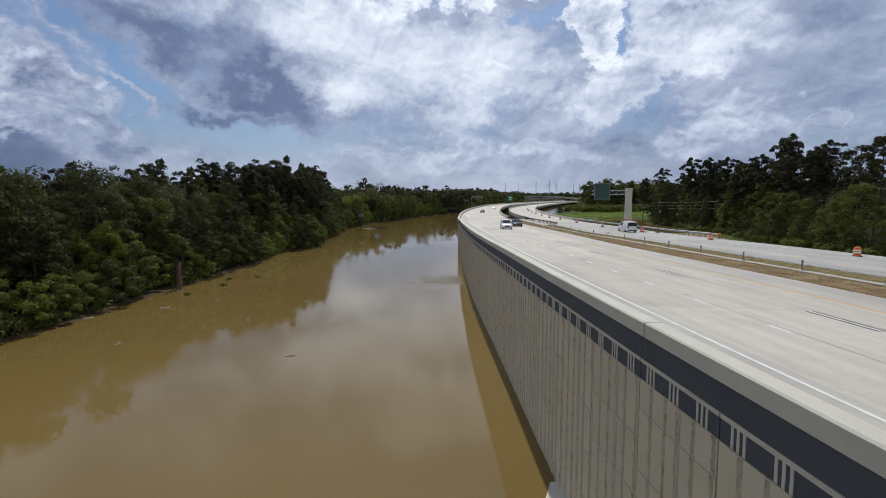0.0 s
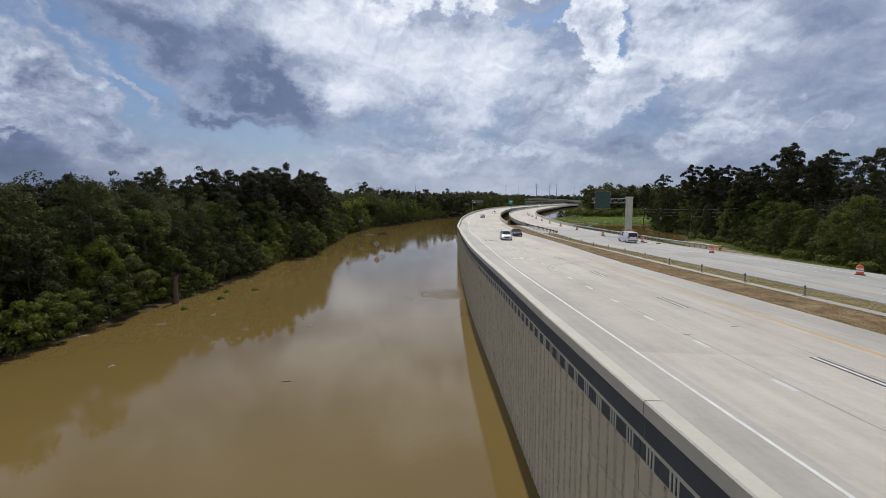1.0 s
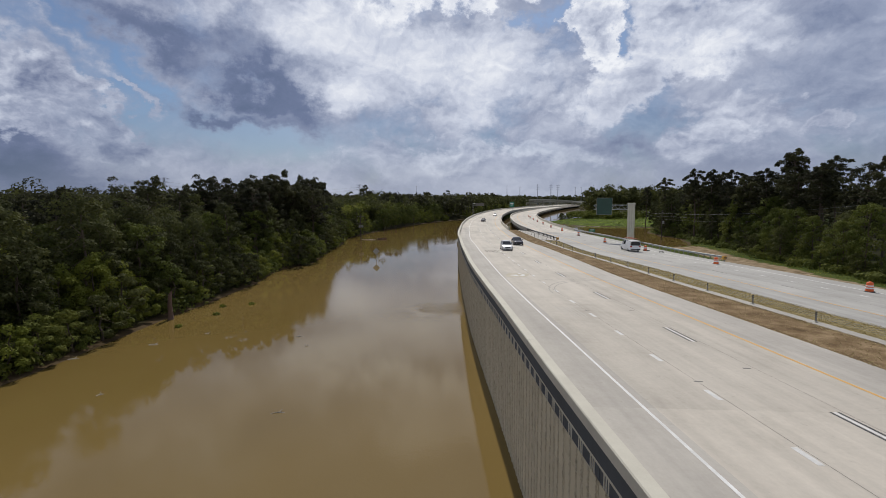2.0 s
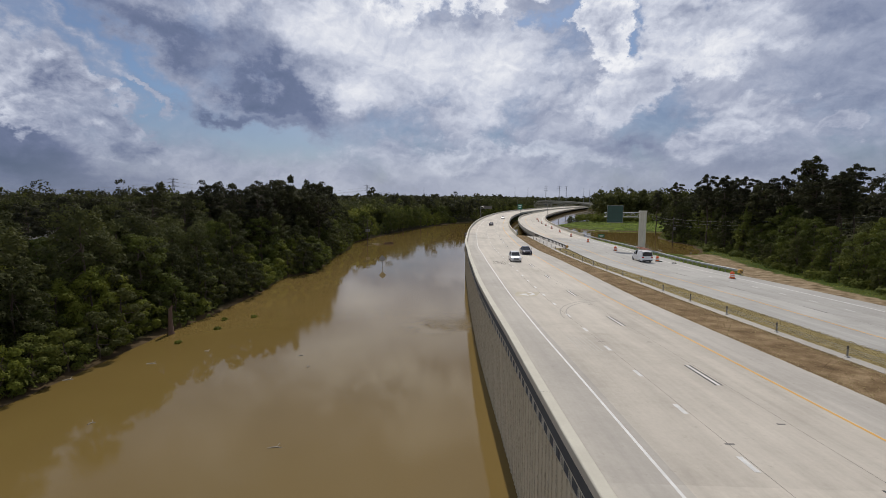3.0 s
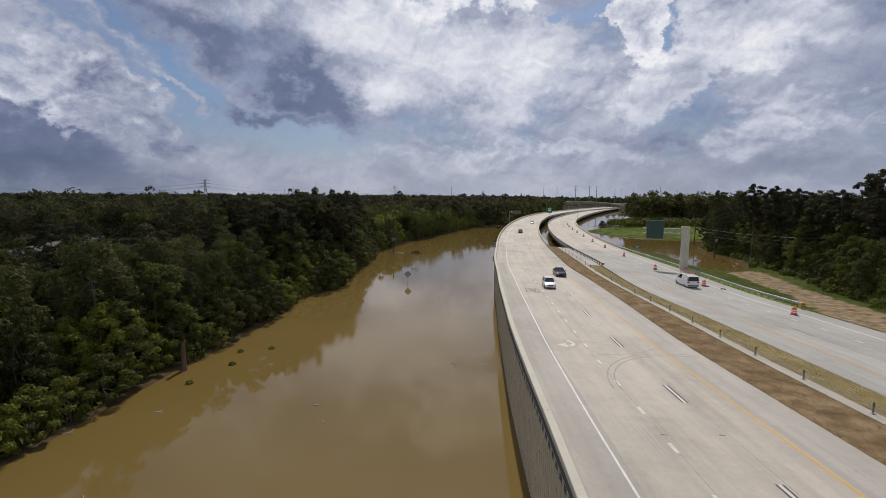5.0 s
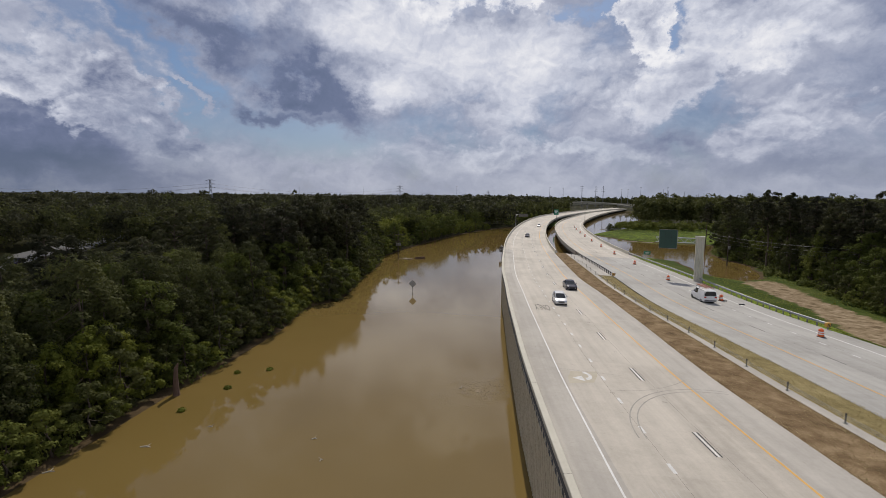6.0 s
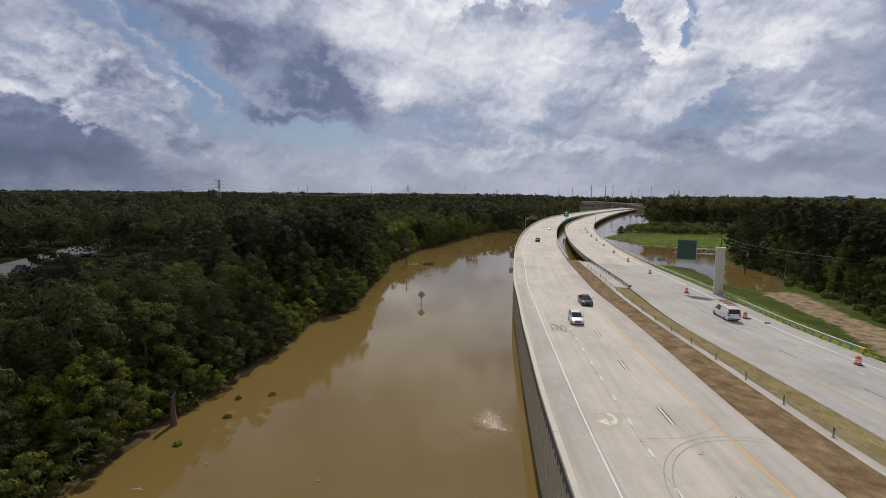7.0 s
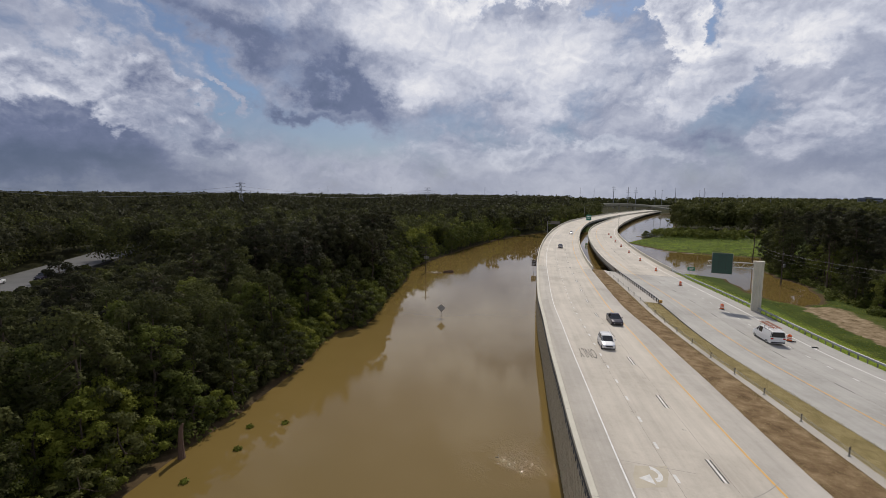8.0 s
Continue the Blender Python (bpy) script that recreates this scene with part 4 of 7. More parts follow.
# ---------------------------------------------------------------- guardrails
def guardrail(place, y0, y1, off, face, label, marker_end=None):
    root = thing("guardrail", label, "guardrail", group="highway guardrails")
    f = face
    W = [(0, 0.50), (0.07, 0.55), (0.07, 0.62), (0.0, 0.665), (0.07, 0.71), (0.07, 0.78), (0, 0.83), (-0.02, 0.83), (0.045, 0.77), (0.045, 0.72), (-0.03, 0.665), (0.045, 0.61), (0.045, 0.56), (-0.02, 0.50)]
    sweep("rail_beam", place, stations(y0, y1, 2.0), lambda y: [((off(y)) + f * o, z) for o, z in W], M["steel"], root, "galvanised steel rail beam")
    post = None
    for y in np.arange(y0 + 0.3, y1, 1.9):
        p = place(y, off(y) - f * 0.16)
        if post is None:
            bm = bmesh.new()
            add_box(bm, -0.05, 0.05, -0.08, 0.08, -0.35, 0.84)
            add_box(bm, -0.1, 0.1, -0.06, 0.06, 0.50, 0.82)
            post = part("guardrail_post", bm, M["timber"] if face > 0 else M["alu"], root)
            ob = post
        else:
            ob = new("guardrail_post", post.data)
            ob.parent = root
        ob.matrix_basis = pose(p[0], p[1], p[2], 0, 0, heading(place, y))
    if marker_end is not None:
        p = place(marker_end, off(marker_end) + f * 0.1, 0.3)
        h = heading(place, marker_end)
        bm = bmesh.new()
        add_box(bm, -0.28, 0.28, -0.25, 0.25, 0.0, 0.55)
        bmesh.ops.bevel(bm, geom=bm.edges[:], offset=0.05, segments=2, affect="EDGES")
        head = part("end_terminal", bm, M["yellow"], root, "yellow and black striped end terminal")
        head.matrix_basis = pose(*p, 0, 0, h)
        bm = bmesh.new()
        for k in range(3):
            x = -0.24 + 0.18 * k
            vs = [bm.verts.new(q) for q in ((x, -0.256, 0.04), (x + 0.08, -0.256, 0.04), (x + 0.2, -0.256, 0.5), (x + 0.12, -0.256, 0.5))]
            bm.faces.new(vs)
        part("chevron", bm, M["black"], head)
    return root


guardrail(at_far, 22.6, 117, lambda y: far_edge(y) + 0.15, -1, "galvanised steel guardrail on short posts beside the carriageway", 22.6)
guardrail(at_far, 63.0, YB + 6, lambda y: -0.35, 1, "dark weathered guardrail leading on to the bridge", 63.0)

# ---------------------------------------------------------------- cable barrier in the median
barrier = thing("cable_barrier", "low steel post and cable barrier along the mow strip", "barrier")


def mow_centre(y):
    e, g = right_edge(y), median_gap(y)
    return e + (g - e) * 0.57, -0.02 + (-0.83 + 0.05 * g) * 0.57 + 0.03


pm = None
for y in np.arange(-33.7, 101, 6.0):
    o, z = mow_centre(y)
    p = at_near(y, o, z)
    if pm is None:
        bm = bmesh.new()
        add_box(bm, -0.045, 0.045, -0.03, 0.03, -0.2, 0.66)
        add_box(bm, -0.05, 0.05, -0.035, 0.035, 0.52, 0.74, 1)
        add_lathe(bm, [(0.16, -0.02), (0.16, 0.03), (0.1, 0.06)], 10, 0)
        pm = part("barrier_post", bm, [M["alu"], M["grey_sign"]], barrier)
        ob = pm
    else:
        ob = new("barrier_post", pm.data)
        ob.parent = barrier
    ob.matrix_basis = pose(*p, rx=random.uniform(-2, 2), ry=random.uniform(-2, 2), rz=heading(at_near, y))
for h in (0.36, 0.48, 0.60):
    sweep("barrier_cable", at_near, stations(-33.7, 101, 3.0), lambda y, h=h: [(mow_centre(y)[0] + a, mow_centre(y)[1] + h + b) for a, b in ((-0.008, -0.008), (0.008, -0.008), (0.008, 0.008), (-0.008, 0.008))], M["steel"], barrier)

# crash cushion by the cable terminal
o, z = mow_centre(-29)
cushion = thing("crash_cushion", "grey steel crash cushion with ribbed segments", "crash cushion", pose(*at_near(-29.5, o - 0.3, z), rz=heading(at_near, -29)))
for k in range(5):
    bm = bmesh.new()
    add_box(bm, -0.32, 0.32, -0.9 * k - 0.82, -0.9 * k, 0.12, 0.78)
    bmesh.ops.bevel(bm, geom=bm.edges[:], offset=0.06, segments=2, affect="EDGES")
    part("cushion_bay", bm, M["alu"] if k else M["rubber"], cushion)
box_part("skid_base", cushion, M["steel"], (-0.25, 0.25, -4.6, 0.1, 0.0, 0.12))

# ---------------------------------------------------------------- traffic barrels
barrel = thing("traffic_barrel", "orange plastic traffic barrel with white bands", "traffic barrel", group="barrels along the lane")
for name, rings, m_ in (("drum_base", [(0.44, 0.0), (0.46, 0.03), (0.46, 0.10), (0.36, 0.13)], "rubber"),
                        ("drum", [(0.33, 0.10), (0.33, 0.3), (0.315, 0.32), (0.315, 0.52), (0.30, 0.54), (0.30, 0.74), (0.285, 0.76), (0.285, 0.93), (0.24, 1.0), (0.12, 1.02)], "orange"),
                        ("reflective_band", [(0.331, 0.38), (0.328, 0.52)], "band"), ("reflective_band", [(0.313, 0.62), (0.309, 0.74)], "band"),
                        ("drum_handle", [(0.10, 1.0), (0.10, 1.09), (0.06, 1.11)], "orange")):
    bm = bmesh.new()
    add_lathe(bm, rings, 18)
    part(name, bm, M[m_], barrel)
BARRELS = [(23.3, -0.9), (16.9, 21.8), (11.6, 43.4), (7.0, 64.5), (3.3, 91.3), (0.0, 116), (-2.9, 139.7), (-5.5, 163.4), (-7.8, 187.3), (-9.8, 208.4), (-11.6, 232), (-12.6, 254)]
for i, (x, y) in enumerate(BARRELS):
    off = (x - float(far_x(y))) * 0.985
    z = at_far(y, off, 0.004)[2]
    m_ = pose(x, y, z, random.uniform(-1.5, 1.5), random.uniform(-1.5, 1.5), random.uniform(0, 360))
    if i:
        copy_thing(barrel, m_)
    else:
        barrel.matrix_basis = m_

# scraps of tyre lying on the far shoulder
for y, o, a0 in ((38.0, 14.5, 20), (41.5, 13.5, 140)):
    scrap = thing("tyre_scrap", "torn black tyre scrap lying on the shoulder", "tyre scrap", spot(at_far, y, o, 0.01, a0), "tyre scraps")
    bm = bmesh.new()
    rows = []
    for k in range(9):
        a = 0.25 * k
        rows.append([bm.verts.new((math.cos(a) * r_ + 0.05 * math.sin(3 * k), math.sin(a) * r_, z_)) for r_, z_ in ((0.42, 0.0), (0.44, 0.13 + 0.04 * (k % 2)), (0.47, 0.13 + 0.03 * (k % 3)), (0.46, 0.0))])
    for p_, q_ in zip(rows, rows[1:]):
        for k in range(4):
            bm.faces.new((p_[k], p_[(k + 1) % 4], q_[(k + 1) % 4], q_[k]))
    bm.faces.new(rows[0]), bm.faces.new(list(reversed(rows[-1])))
    bmesh.ops.recalc_face_normals(bm, faces=bm.faces)
    part("tread", bm, M["rubber"], scrap)

# ---------------------------------------------------------------- overhead sign on a column
gz = ground_z(13.4, 66.8)
gantry = thing("overhead_sign", "cantilevered green highway sign on a fluted concrete column", "road sign", pose(13.2, 66.8, 0, 0, 0, -9))
bm = bmesh.new()
outline = []
for k in range(7):      # fluted faces towards and away from traffic
    x = -0.8 + 1.6 * k / 6.5
    outline += [(x, -0.62 if k % 2 == 0 else -0.55), (x + 0.13, -0.62 if k % 2 == 0 else -0.55)]
outline = [(-0.8, -0.55)] + outline + [(0.8, -0.55), (0.8, 0.6), (-0.8, 0.6)]
for z0, z1 in ((gz - 1.0, 6.75),):
    lo = [bm.verts.new((x, y, z0)) for x, y in outline]
    hi = [bm.verts.new((x, y, z1)) for x, y in outline]
    for k in range(len(outline)):
        bm.faces.new((lo[k], lo[(k + 1) % len(outline)], hi[(k + 1) % len(outline)], hi[k]))
    bm.faces.new(hi)
add_box(bm, -0.9, 0.9, -0.68, 0.68, 6.7, 7.05)
bmesh.ops.recalc_face_normals(bm, faces=bm.faces)
part("column", bm, M["cap"], gantry, "pale fluted concrete column")
bm = bmesh.new()
for z in (5.55, 6.55):
    for y in (-0.35, 0.35):
        add_tube(bm, (-8.6, y, z), (0, y, z), 0.07)
tube = part("truss_chord", bm, M["steel"], gantry, "galvanised steel truss chords")
bm = bmesh.new()
for k in range(11):
    x = -8.6 + k * 0.8
    for y in (-0.35, 0.35):
        add_tube(bm, (x, y, 5.55 if k % 2 else 6.55), (x + 0.8, y, 6.55 if k % 2 else 5.55), 0.04, seg=5)
    add_tube(bm, (x, -0.35, 6.55), (x, 0.35, 6.55), 0.03, seg=5)
    add_tube(bm, (x, -0.35, 5.55), (x, 0.35, 5.55), 0.03, seg=5)
part("truss_web", bm, M["steel"], gantry)
panel = box_part("sign_panel", gantry, M["green"], (-7.95, -4.35, -0.62, -0.56, 4.2, 8.3), label="large blank dark green sign panel")
bm = bmesh.new()
for a in ((-7.95, -7.88), (-4.42, -4.35)):
    add_box(bm, a[0], a[1], -0.632, -0.624, 4.2, 8.3)
for z in (4.2, 8.23):
    add_box(bm, -7.88, -4.42, -0.632, -0.624, z, z + 0.07)
part("sign_border", bm, M["alu"], panel, "pale sign border")
bm = bmesh.new()
for x in (-6.75, -5.55):
    add_box(bm, x, x + 0.03, -0.628, -0.624, 4.28, 8.22)
for z in (5.3, 6.6):
    add_box(bm, -7.87, -4.43, -0.628, -0.624, z, z + 0.02)
part("panel_seam", bm, M["rubber"], panel)
for x in (-7.4, -5.0):
    box_part("hanger", gantry, M["alu"], (x, x + 0.1, -0.56, -0.4, 4.6, 8.0))


# ---------------------------------------------------------------- roadside signs
def post_sign(label, m, width, height, bottom, mat, post_h, posts=(0.0,), diamond=False, bars=None):
    root = thing("road_sign", label, "road sign", m)
    bm = bmesh.new()
    if diamond:
        s = width / 2
        fr = [bm.verts.new(q) for q in ((0, -0.02, bottom), (s, -0.02, bottom + s), (0, -0.02, bottom + 2 * s), (-s, -0.02, bottom + s))]
        bk = [bm.verts.new(q) for q in ((0, 0.0, bottom), (s, 0.0, bottom + s), (0, 0.0, bottom + 2 * s), (-s, 0.0, bottom + s))]
        for k in range(4):
            bm.faces.new((fr[k], fr[(k + 1) % 4], bk[(k + 1) % 4], bk[k]))
        bm.faces.new(list(reversed(fr)))
        bm.faces.new(bk)
        bmesh.ops.recalc_face_normals(bm, faces=bm.faces)
        bmesh.ops.bevel(bm, geom=[e for e in bm.edges if abs(e.verts[0].co.y - e.verts[1].co.y) > 0.01], offset=0.08, segments=3, affect="EDGES")
    else:
        add_box(bm, -width / 2, width / 2, -0.03, 0.0, bottom, bottom + height)
    plate = part("sign_plate", bm, mat, root)
    if bars:
        bm = bmesh.new()
        for x0, x1, z0, z1 in bars:
            add_box(bm, x0, x1, -0.04, -0.032, bottom + z0, bottom + z1)
        part("lettering_bars", bm, M["band"], plate, "pale unreadable lettering")
    for x in posts:
        tube_part("sign_post", root, M["alu"], ((x, 0.05, 0), (x, 0.05, post_h), 0.05))
    for f in (0.3, 0.7):
        box_part("brace", root, M["alu"], (-width * 0.3, width * 0.3, 0.0, 0.03, bottom + height * f, bottom + height * (f + 0.06)))
    return root


post_sign("bare diamond warning sign standing in floodwater", pose(-46.3, 53.4, WATER - 1.5, 0, 0, 12), 1.7, 1.7, 2.6, M["bare_plate"], 4.2, diamond=True)
post_sign("grey road sign seen from behind in floodwater", pose(-36.9, 122.0, WATER - 1.5, 0, 0, 5), 1.5, 1.9, 3.2, M["grey_sign"], 5.1, bars=[(-0.55, 0.5, 0.3, 0.5), (-0.5, 0.55, 0.8, 1.0), (-0.45, 0.4, 1.3, 1.5)])
ex = post_sign("small green roadside sign on a steel post", pose(11.4, 129.0, ground_z(11.4, 129.0) - 0.2, 0, 0, -4), 2.1, 1.1, 1.5, M["sign_green"], 2.5, bars=[(-0.7, 0.7, 0.62, 0.86), (-0.45, 0.45, 0.22, 0.42)])
p = at_near(214, -9.75)
over = thing("gantry_sign", "small grey cantilever sign above the bridge parapet", "road sign", pose(p[0], p[1], p[2], 0, 0, heading(at_near, 214)))
tube_part("post", over, M["alu"], ((0, 0, -0.4), (0, 0, 7.4), 0.18, 0.13), seg=12)
tube_part("arm", over, M["alu"], ((0, 0, 6.2), (5.9, 0, 6.4), 0.08), ((0, 0, 7.1), (5.9, 0, 7.0), 0.08))
box_part("sign_panel", over, M["grey_sign"], (1.6, 6.2, -0.16, -0.1, 5.9, 7.5))
p = at_near(312, 6.1)
gs = thing("guide_sign", "bright green guide sign on a steel post", "road sign", pose(p[0], p[1], p[2], 0, 0, heading(at_near, 312) - 8))
tube_part("post", gs, M["alu"], ((2.6, 0.1, 0), (2.6, 0.1, 8.0), 0.16, 0.12), seg=10)
box_part("sign_panel", gs, M["sign_green"], (0.6, 4.0, -0.06, 0, 4.3, 8.2))
box_part("lettering_bars", gs, M["band"], (1.1, 3.5, -0.075, -0.062, 6.8, 7.4), (1.3, 3.1, -0.075, -0.062, 5.6, 6.1))


def light_pole(y, place, off, height, reach):
    p = place(y, off)
    root = thing("street_lamp", "tall galvanised street lamp on the bridge", "street lamp", pose(p[0], p[1], p[2], 0, 0, heading(place, y)), "bridge lamps")
    tube_part("pole", root, M["alu"], ((0, 0, 0), (0, 0, height), 0.14, 0.09), seg=10)
    tube_part("arm", root, M["alu"], ((0, 0, height - 0.1), (reach * 0.5, 0, height + 0.5), 0.05), ((reach * 0.5, 0, height + 0.5), (reach, 0, height + 0.6), 0.05))
    box_part("lamp_head", root, M["alu"], (reach - 0.1, reach + 0.6, -0.15, 0.15, height + 0.52, height + 0.68))


light_pole(420, at_near, -9.4, 11.0, 2.6)
light_pole(326, at_far, far_edge(326) + 0.3, 9.5, -2.2)
light_pole(520, at_near, -9.4, 11.0, 2.6)


# ---------------------------------------------------------------- utility poles, wires, towers
def utility_pole(x, y, base, height, turn, label, gear=True):
    root = thing("utility_pole", label, "utility pole", pose(x, y, base, 0, 0, turn), "utility poles")
    tube_part("pole", root, M["timber"], ((0, 0, -0.5), (0, 0, height), 0.19, 0.12), seg=10)
    box_part("crossarm", root, M["timber"], (-1.2, 1.2, -0.16, -0.06, height - 0.9, height - 0.76), *(((-1.1, 1.1, -0.16, -0.06, height - 3.2, height - 3.08),) if gear else ()))
    for x_ in (-1.05, -0.4, 0.4, 1.05):
        bm = bmesh.new()
        add_lathe(bm, [(0.05, height - 0.76), (0.07, height - 0.7), (0.045, height - 0.62)], 8)
        ob = part("insulator", bm, M["alu"], root)
        ob.location = (x_, -0.11, 0)
    if gear:
        for x_ in (-0.55, 0.0, 0.55):
            bm = bmesh.new()
            add_lathe(bm, [(0.2, height - 4.6), (0.24, height - 4.5), (0.24, height - 3.7), (0.15, height - 3.6)], 10)
            ob = part("transformer", bm, M["alu"], root)
            ob.location = (x_, -0.42, 0)
    return root


def wire_between(a, b, sag, r=0.012, name="power_line"):
    bm = bmesh.new()
    a, b = Vector(a), Vector(b)
    side = (b - a).cross(Vector((0, 0, 1))).normalized() * r
    rings = []
    for k in range(15):
        c = a.lerp(b, k / 14) - Vector((0, 0, sag * 4 * (k / 14) * (1 - k / 14)))
        rings.append([bm.verts.new(c + o) for o in (side, Vector((0, 0, r)), -side, Vector((0, 0, -r)))])
    for p_, q_ in zip(rings, rings[1:]):
        for k in range(4):
            bm.faces.new((p_[k], p_[(k + 1) % 4], q_[(k + 1) % 4], q_[k]))
    ob = part(name, bm, M["wire"])
    return tagged(ob, "thin sagging overhead power line", "power line", "overhead power lines")


utility_pole(33.6, 121.5, -6.6, 10.5, 65, "dark timber utility pole with transformers at the water's edge")
utility_pole(51.0, 50.0, -5.2, 13.0, 72, "dark timber utility pole before the trees", False)
utility_pole(-69.4, 106.0, -7.0, 10.0, 30, "weathered utility pole standing in floodwater")
utility_pole(-214, 109, -5, 11.5, 40, "pale utility pole beside the side road", False)
for h, d in ((9.6, -1.0), (9.6, 1.0), (8.6, 0.0), (7.6, 0.0)):
    wire_between((33.6 + d * 0.4, 121.5, -6.6 + h), (51.0 + d * 0.4, 50.0, -5.2 + h + 2.2), 1.0)
    wire_between((51.0 + d * 0.4, 50.0, -5.2 + h + 2.2), (62.0, -20.0, -4.0 + h + 2.0), 1.1)
    wire_between((33.6 + d * 0.4, 121.5, -6.6 + h), (40.0, 190.0, -6.0 + h), 1.0)
for h in (10.6, 9.7):
    wire_between((-214, 109, -5 + h), (-196, 20, -5 + h), 1.2)


def lattice_tower(x, y, base, top, turn):
    root = thing("transmission_tower", "distant grey steel lattice transmission tower", "transmission tower", pose(x, y, base, 0, 0, turn), "transmission towers")
    H = top - base
    w0, w1 = H * 0.11, H * 0.02
    lv = [0, 0.25, 0.45, 0.62, 0.76, 0.88, 1.0]
    bm = bmesh.new()
    wd = lambda f: w0 + (w1 - w0) * min(1, f / 0.76)
    for sx in (-1, 1):
        for sy in (-1, 1):
            for a, b in zip(lv, lv[1:]):
                add_tube(bm, (sx * wd(a), sy * wd(a), a * H), (sx * wd(b), sy * wd(b), b * H), 0.16, seg=4)
    part("leg", bm, M["tower"], root)
    bm = bmesh.new()
    for a, b in zip(lv, lv[1:]):
        for s in (-1, 1):
            add_tube(bm, (-wd(a), s * wd(a), a * H), (wd(b), s * wd(b), b * H), 0.11, seg=4)
            add_tube(bm, (wd(a), s * wd(a), a * H), (-wd(b), s * wd(b), b * H), 0.11, seg=4)
    part("bracing", bm, M["tower"], root)
    for f in (0.78, 0.88, 0.97):
        tube_part("crossarm", root, M["tower"], ((-H * 0.13, 0, f * H), (H * 0.13, 0, f * H), 0.16), ((-H * 0.13, 0, f * H), (0, 0, f * H + 1.4), 0.1), ((H * 0.13, 0, f * H), (0, 0, f * H + 1.4), 0.1), seg=4)
    return root


lattice_tower(-231, 543, -4.5, 27.5, 20)
lattice_tower(-330, 322, -4.5, 28.0, 48)
lattice_tower(-180, 905, -4.5, 25.5, 10)
for f, dx in ((0.80, -4), (0.80, 4), (0.9, 0)):
    wire_between((-231 + dx, 543, -4.5 + 32 * f), (-330 + dx, 322, -4.5 + 32.5 * f), 7.0, 0.07)
    wire_between((-231 + dx, 543, -4.5 + 32 * f), (-180 + dx, 905, -4.5 + 30 * f), 9.0, 0.07)
    wire_between((-330 + dx, 322, -4.5 + 32.5 * f), (-560 + dx, 240, -4.5 + 32 * f), 7.0, 0.07)
mono = thing("transmission_pole", "distant slender steel transmission pole", "transmission pole", group="distant poles")
tube_part("shaft", mono, M["tower"], ((0, 0, 0), (0, 0, 40), 0.75, 0.35), seg=8)
tube_part("crossarm", mono, M["tower"], ((-3.4, 0, 30), (3.4, 0, 30), 0.16), ((-3.4, 0, 34), (3.4, 0, 34), 0.16), ((-3.4, 0, 38), (3.4, 0, 38), 0.16), seg=5)
mono.matrix_basis = pose(-2, 900, -4, 0, 0, 10)
for x, top in ((36, 36), (23, 36)):
    copy_thing(mono, pose(x, 905, top - 41, 0, 0, 10))
mast = thing("light_mast", "distant high mast lighting pole", "light mast", group="distant masts")
tube_part("shaft", mast, M["tower"], ((0, 0, 0), (0, 0, 36), 0.5, 0.22), seg=8)
bm = bmesh.new()
add_lathe(bm, [(0.9, 35.4), (1.3, 35.7), (0.8, 36.0)], 10)
part("lamp_ring", bm, M["tower"], mast)
mast.matrix_basis = pose(68, 900, -7)
for x, top in ((79, 29), (100, 33), (140, 29), (144, 33), (149, 27), (199, 22), (208, 22), (223, 21), (250, 21), (-61, 33), (-36, 31), (-244, 34), (-610, 33), (-453, 33), (-628, 30), (170, 25)):
    copy_thing(mast, pose(x, 900 + random.uniform(-20, 20), top - 36))

# ---------------------------------------------------------------- far interchange
def flyover(label, pts, width, piers):
    path = spline([(x, y) for x, y, _ in pts])
    hz = spline([(x, z) for x, _, z in pts])

    def place(x, off, dz=0.0):
        s = float(path(x + 0.5) - path(x - 0.5))
        q = math.hypot(1, s)
        return (float(x - off * s / q), float(path(x) + off / q), float(hz(x)) + dz)
    xs = stations(pts[0][0], pts[-1][0], 8.0)
    h = width / 2
    d = sweep("flyover", place, xs, [(-h, 0), (-h, 0.9), (-h + 0.3, 0.9), (-h + 0.3, 0.05), (h - 0.3, 0.05), (h - 0.3, 0.9), (h, 0.9), (h, 0), (h - 1.5, -1.9), (-h + 1.5, -1.9)], M["cap"])
    tagged(d, label, "flyover", kind="structure")
    for x in piers:
        p_ = place(x, 0, -1.8)
        tube_part("pier", d, M["pier"], ((p_[0], p_[1], WATER - 2), p_, 1.2), seg=10)
    return d


flyover("distant pale concrete flyover ramp on piers", [(-28, 792, 5.2), (-14, 797, 5.8), (1, 800, 6.3), (27, 800, 5.3), (52, 795, 3.5), (69, 790, 0.8), (120, 770, -2.0)], 11, (-22, 6, 30, 54))
flyover("distant pale concrete overpass beyond the bridges", [(-20, 890, 1.2), (0, 880, 2.0), (60, 860, 2.5), (140, 850, 2.0)], 14, (0, 30, 60, 90, 120))
bl = thing("office_building", "distant pale blue office block above the trees", "building", pose(560, 1330, -4, 0, 0, -20))
bm = bmesh.new()
add_box(bm, -22, 22, -9, 9, 0, 23)
part("walls", bm, M["haze_block"], bl)
box_part("roof_plant", bl, M["tower"], (-10, 4, -5, 5, 23, 25))
for r in range(5):
    box_part("window_band", bl, M["glass"], (-21, 21, -9.15, -9.02, 3 + 4 * r, 5 + 4 * r))

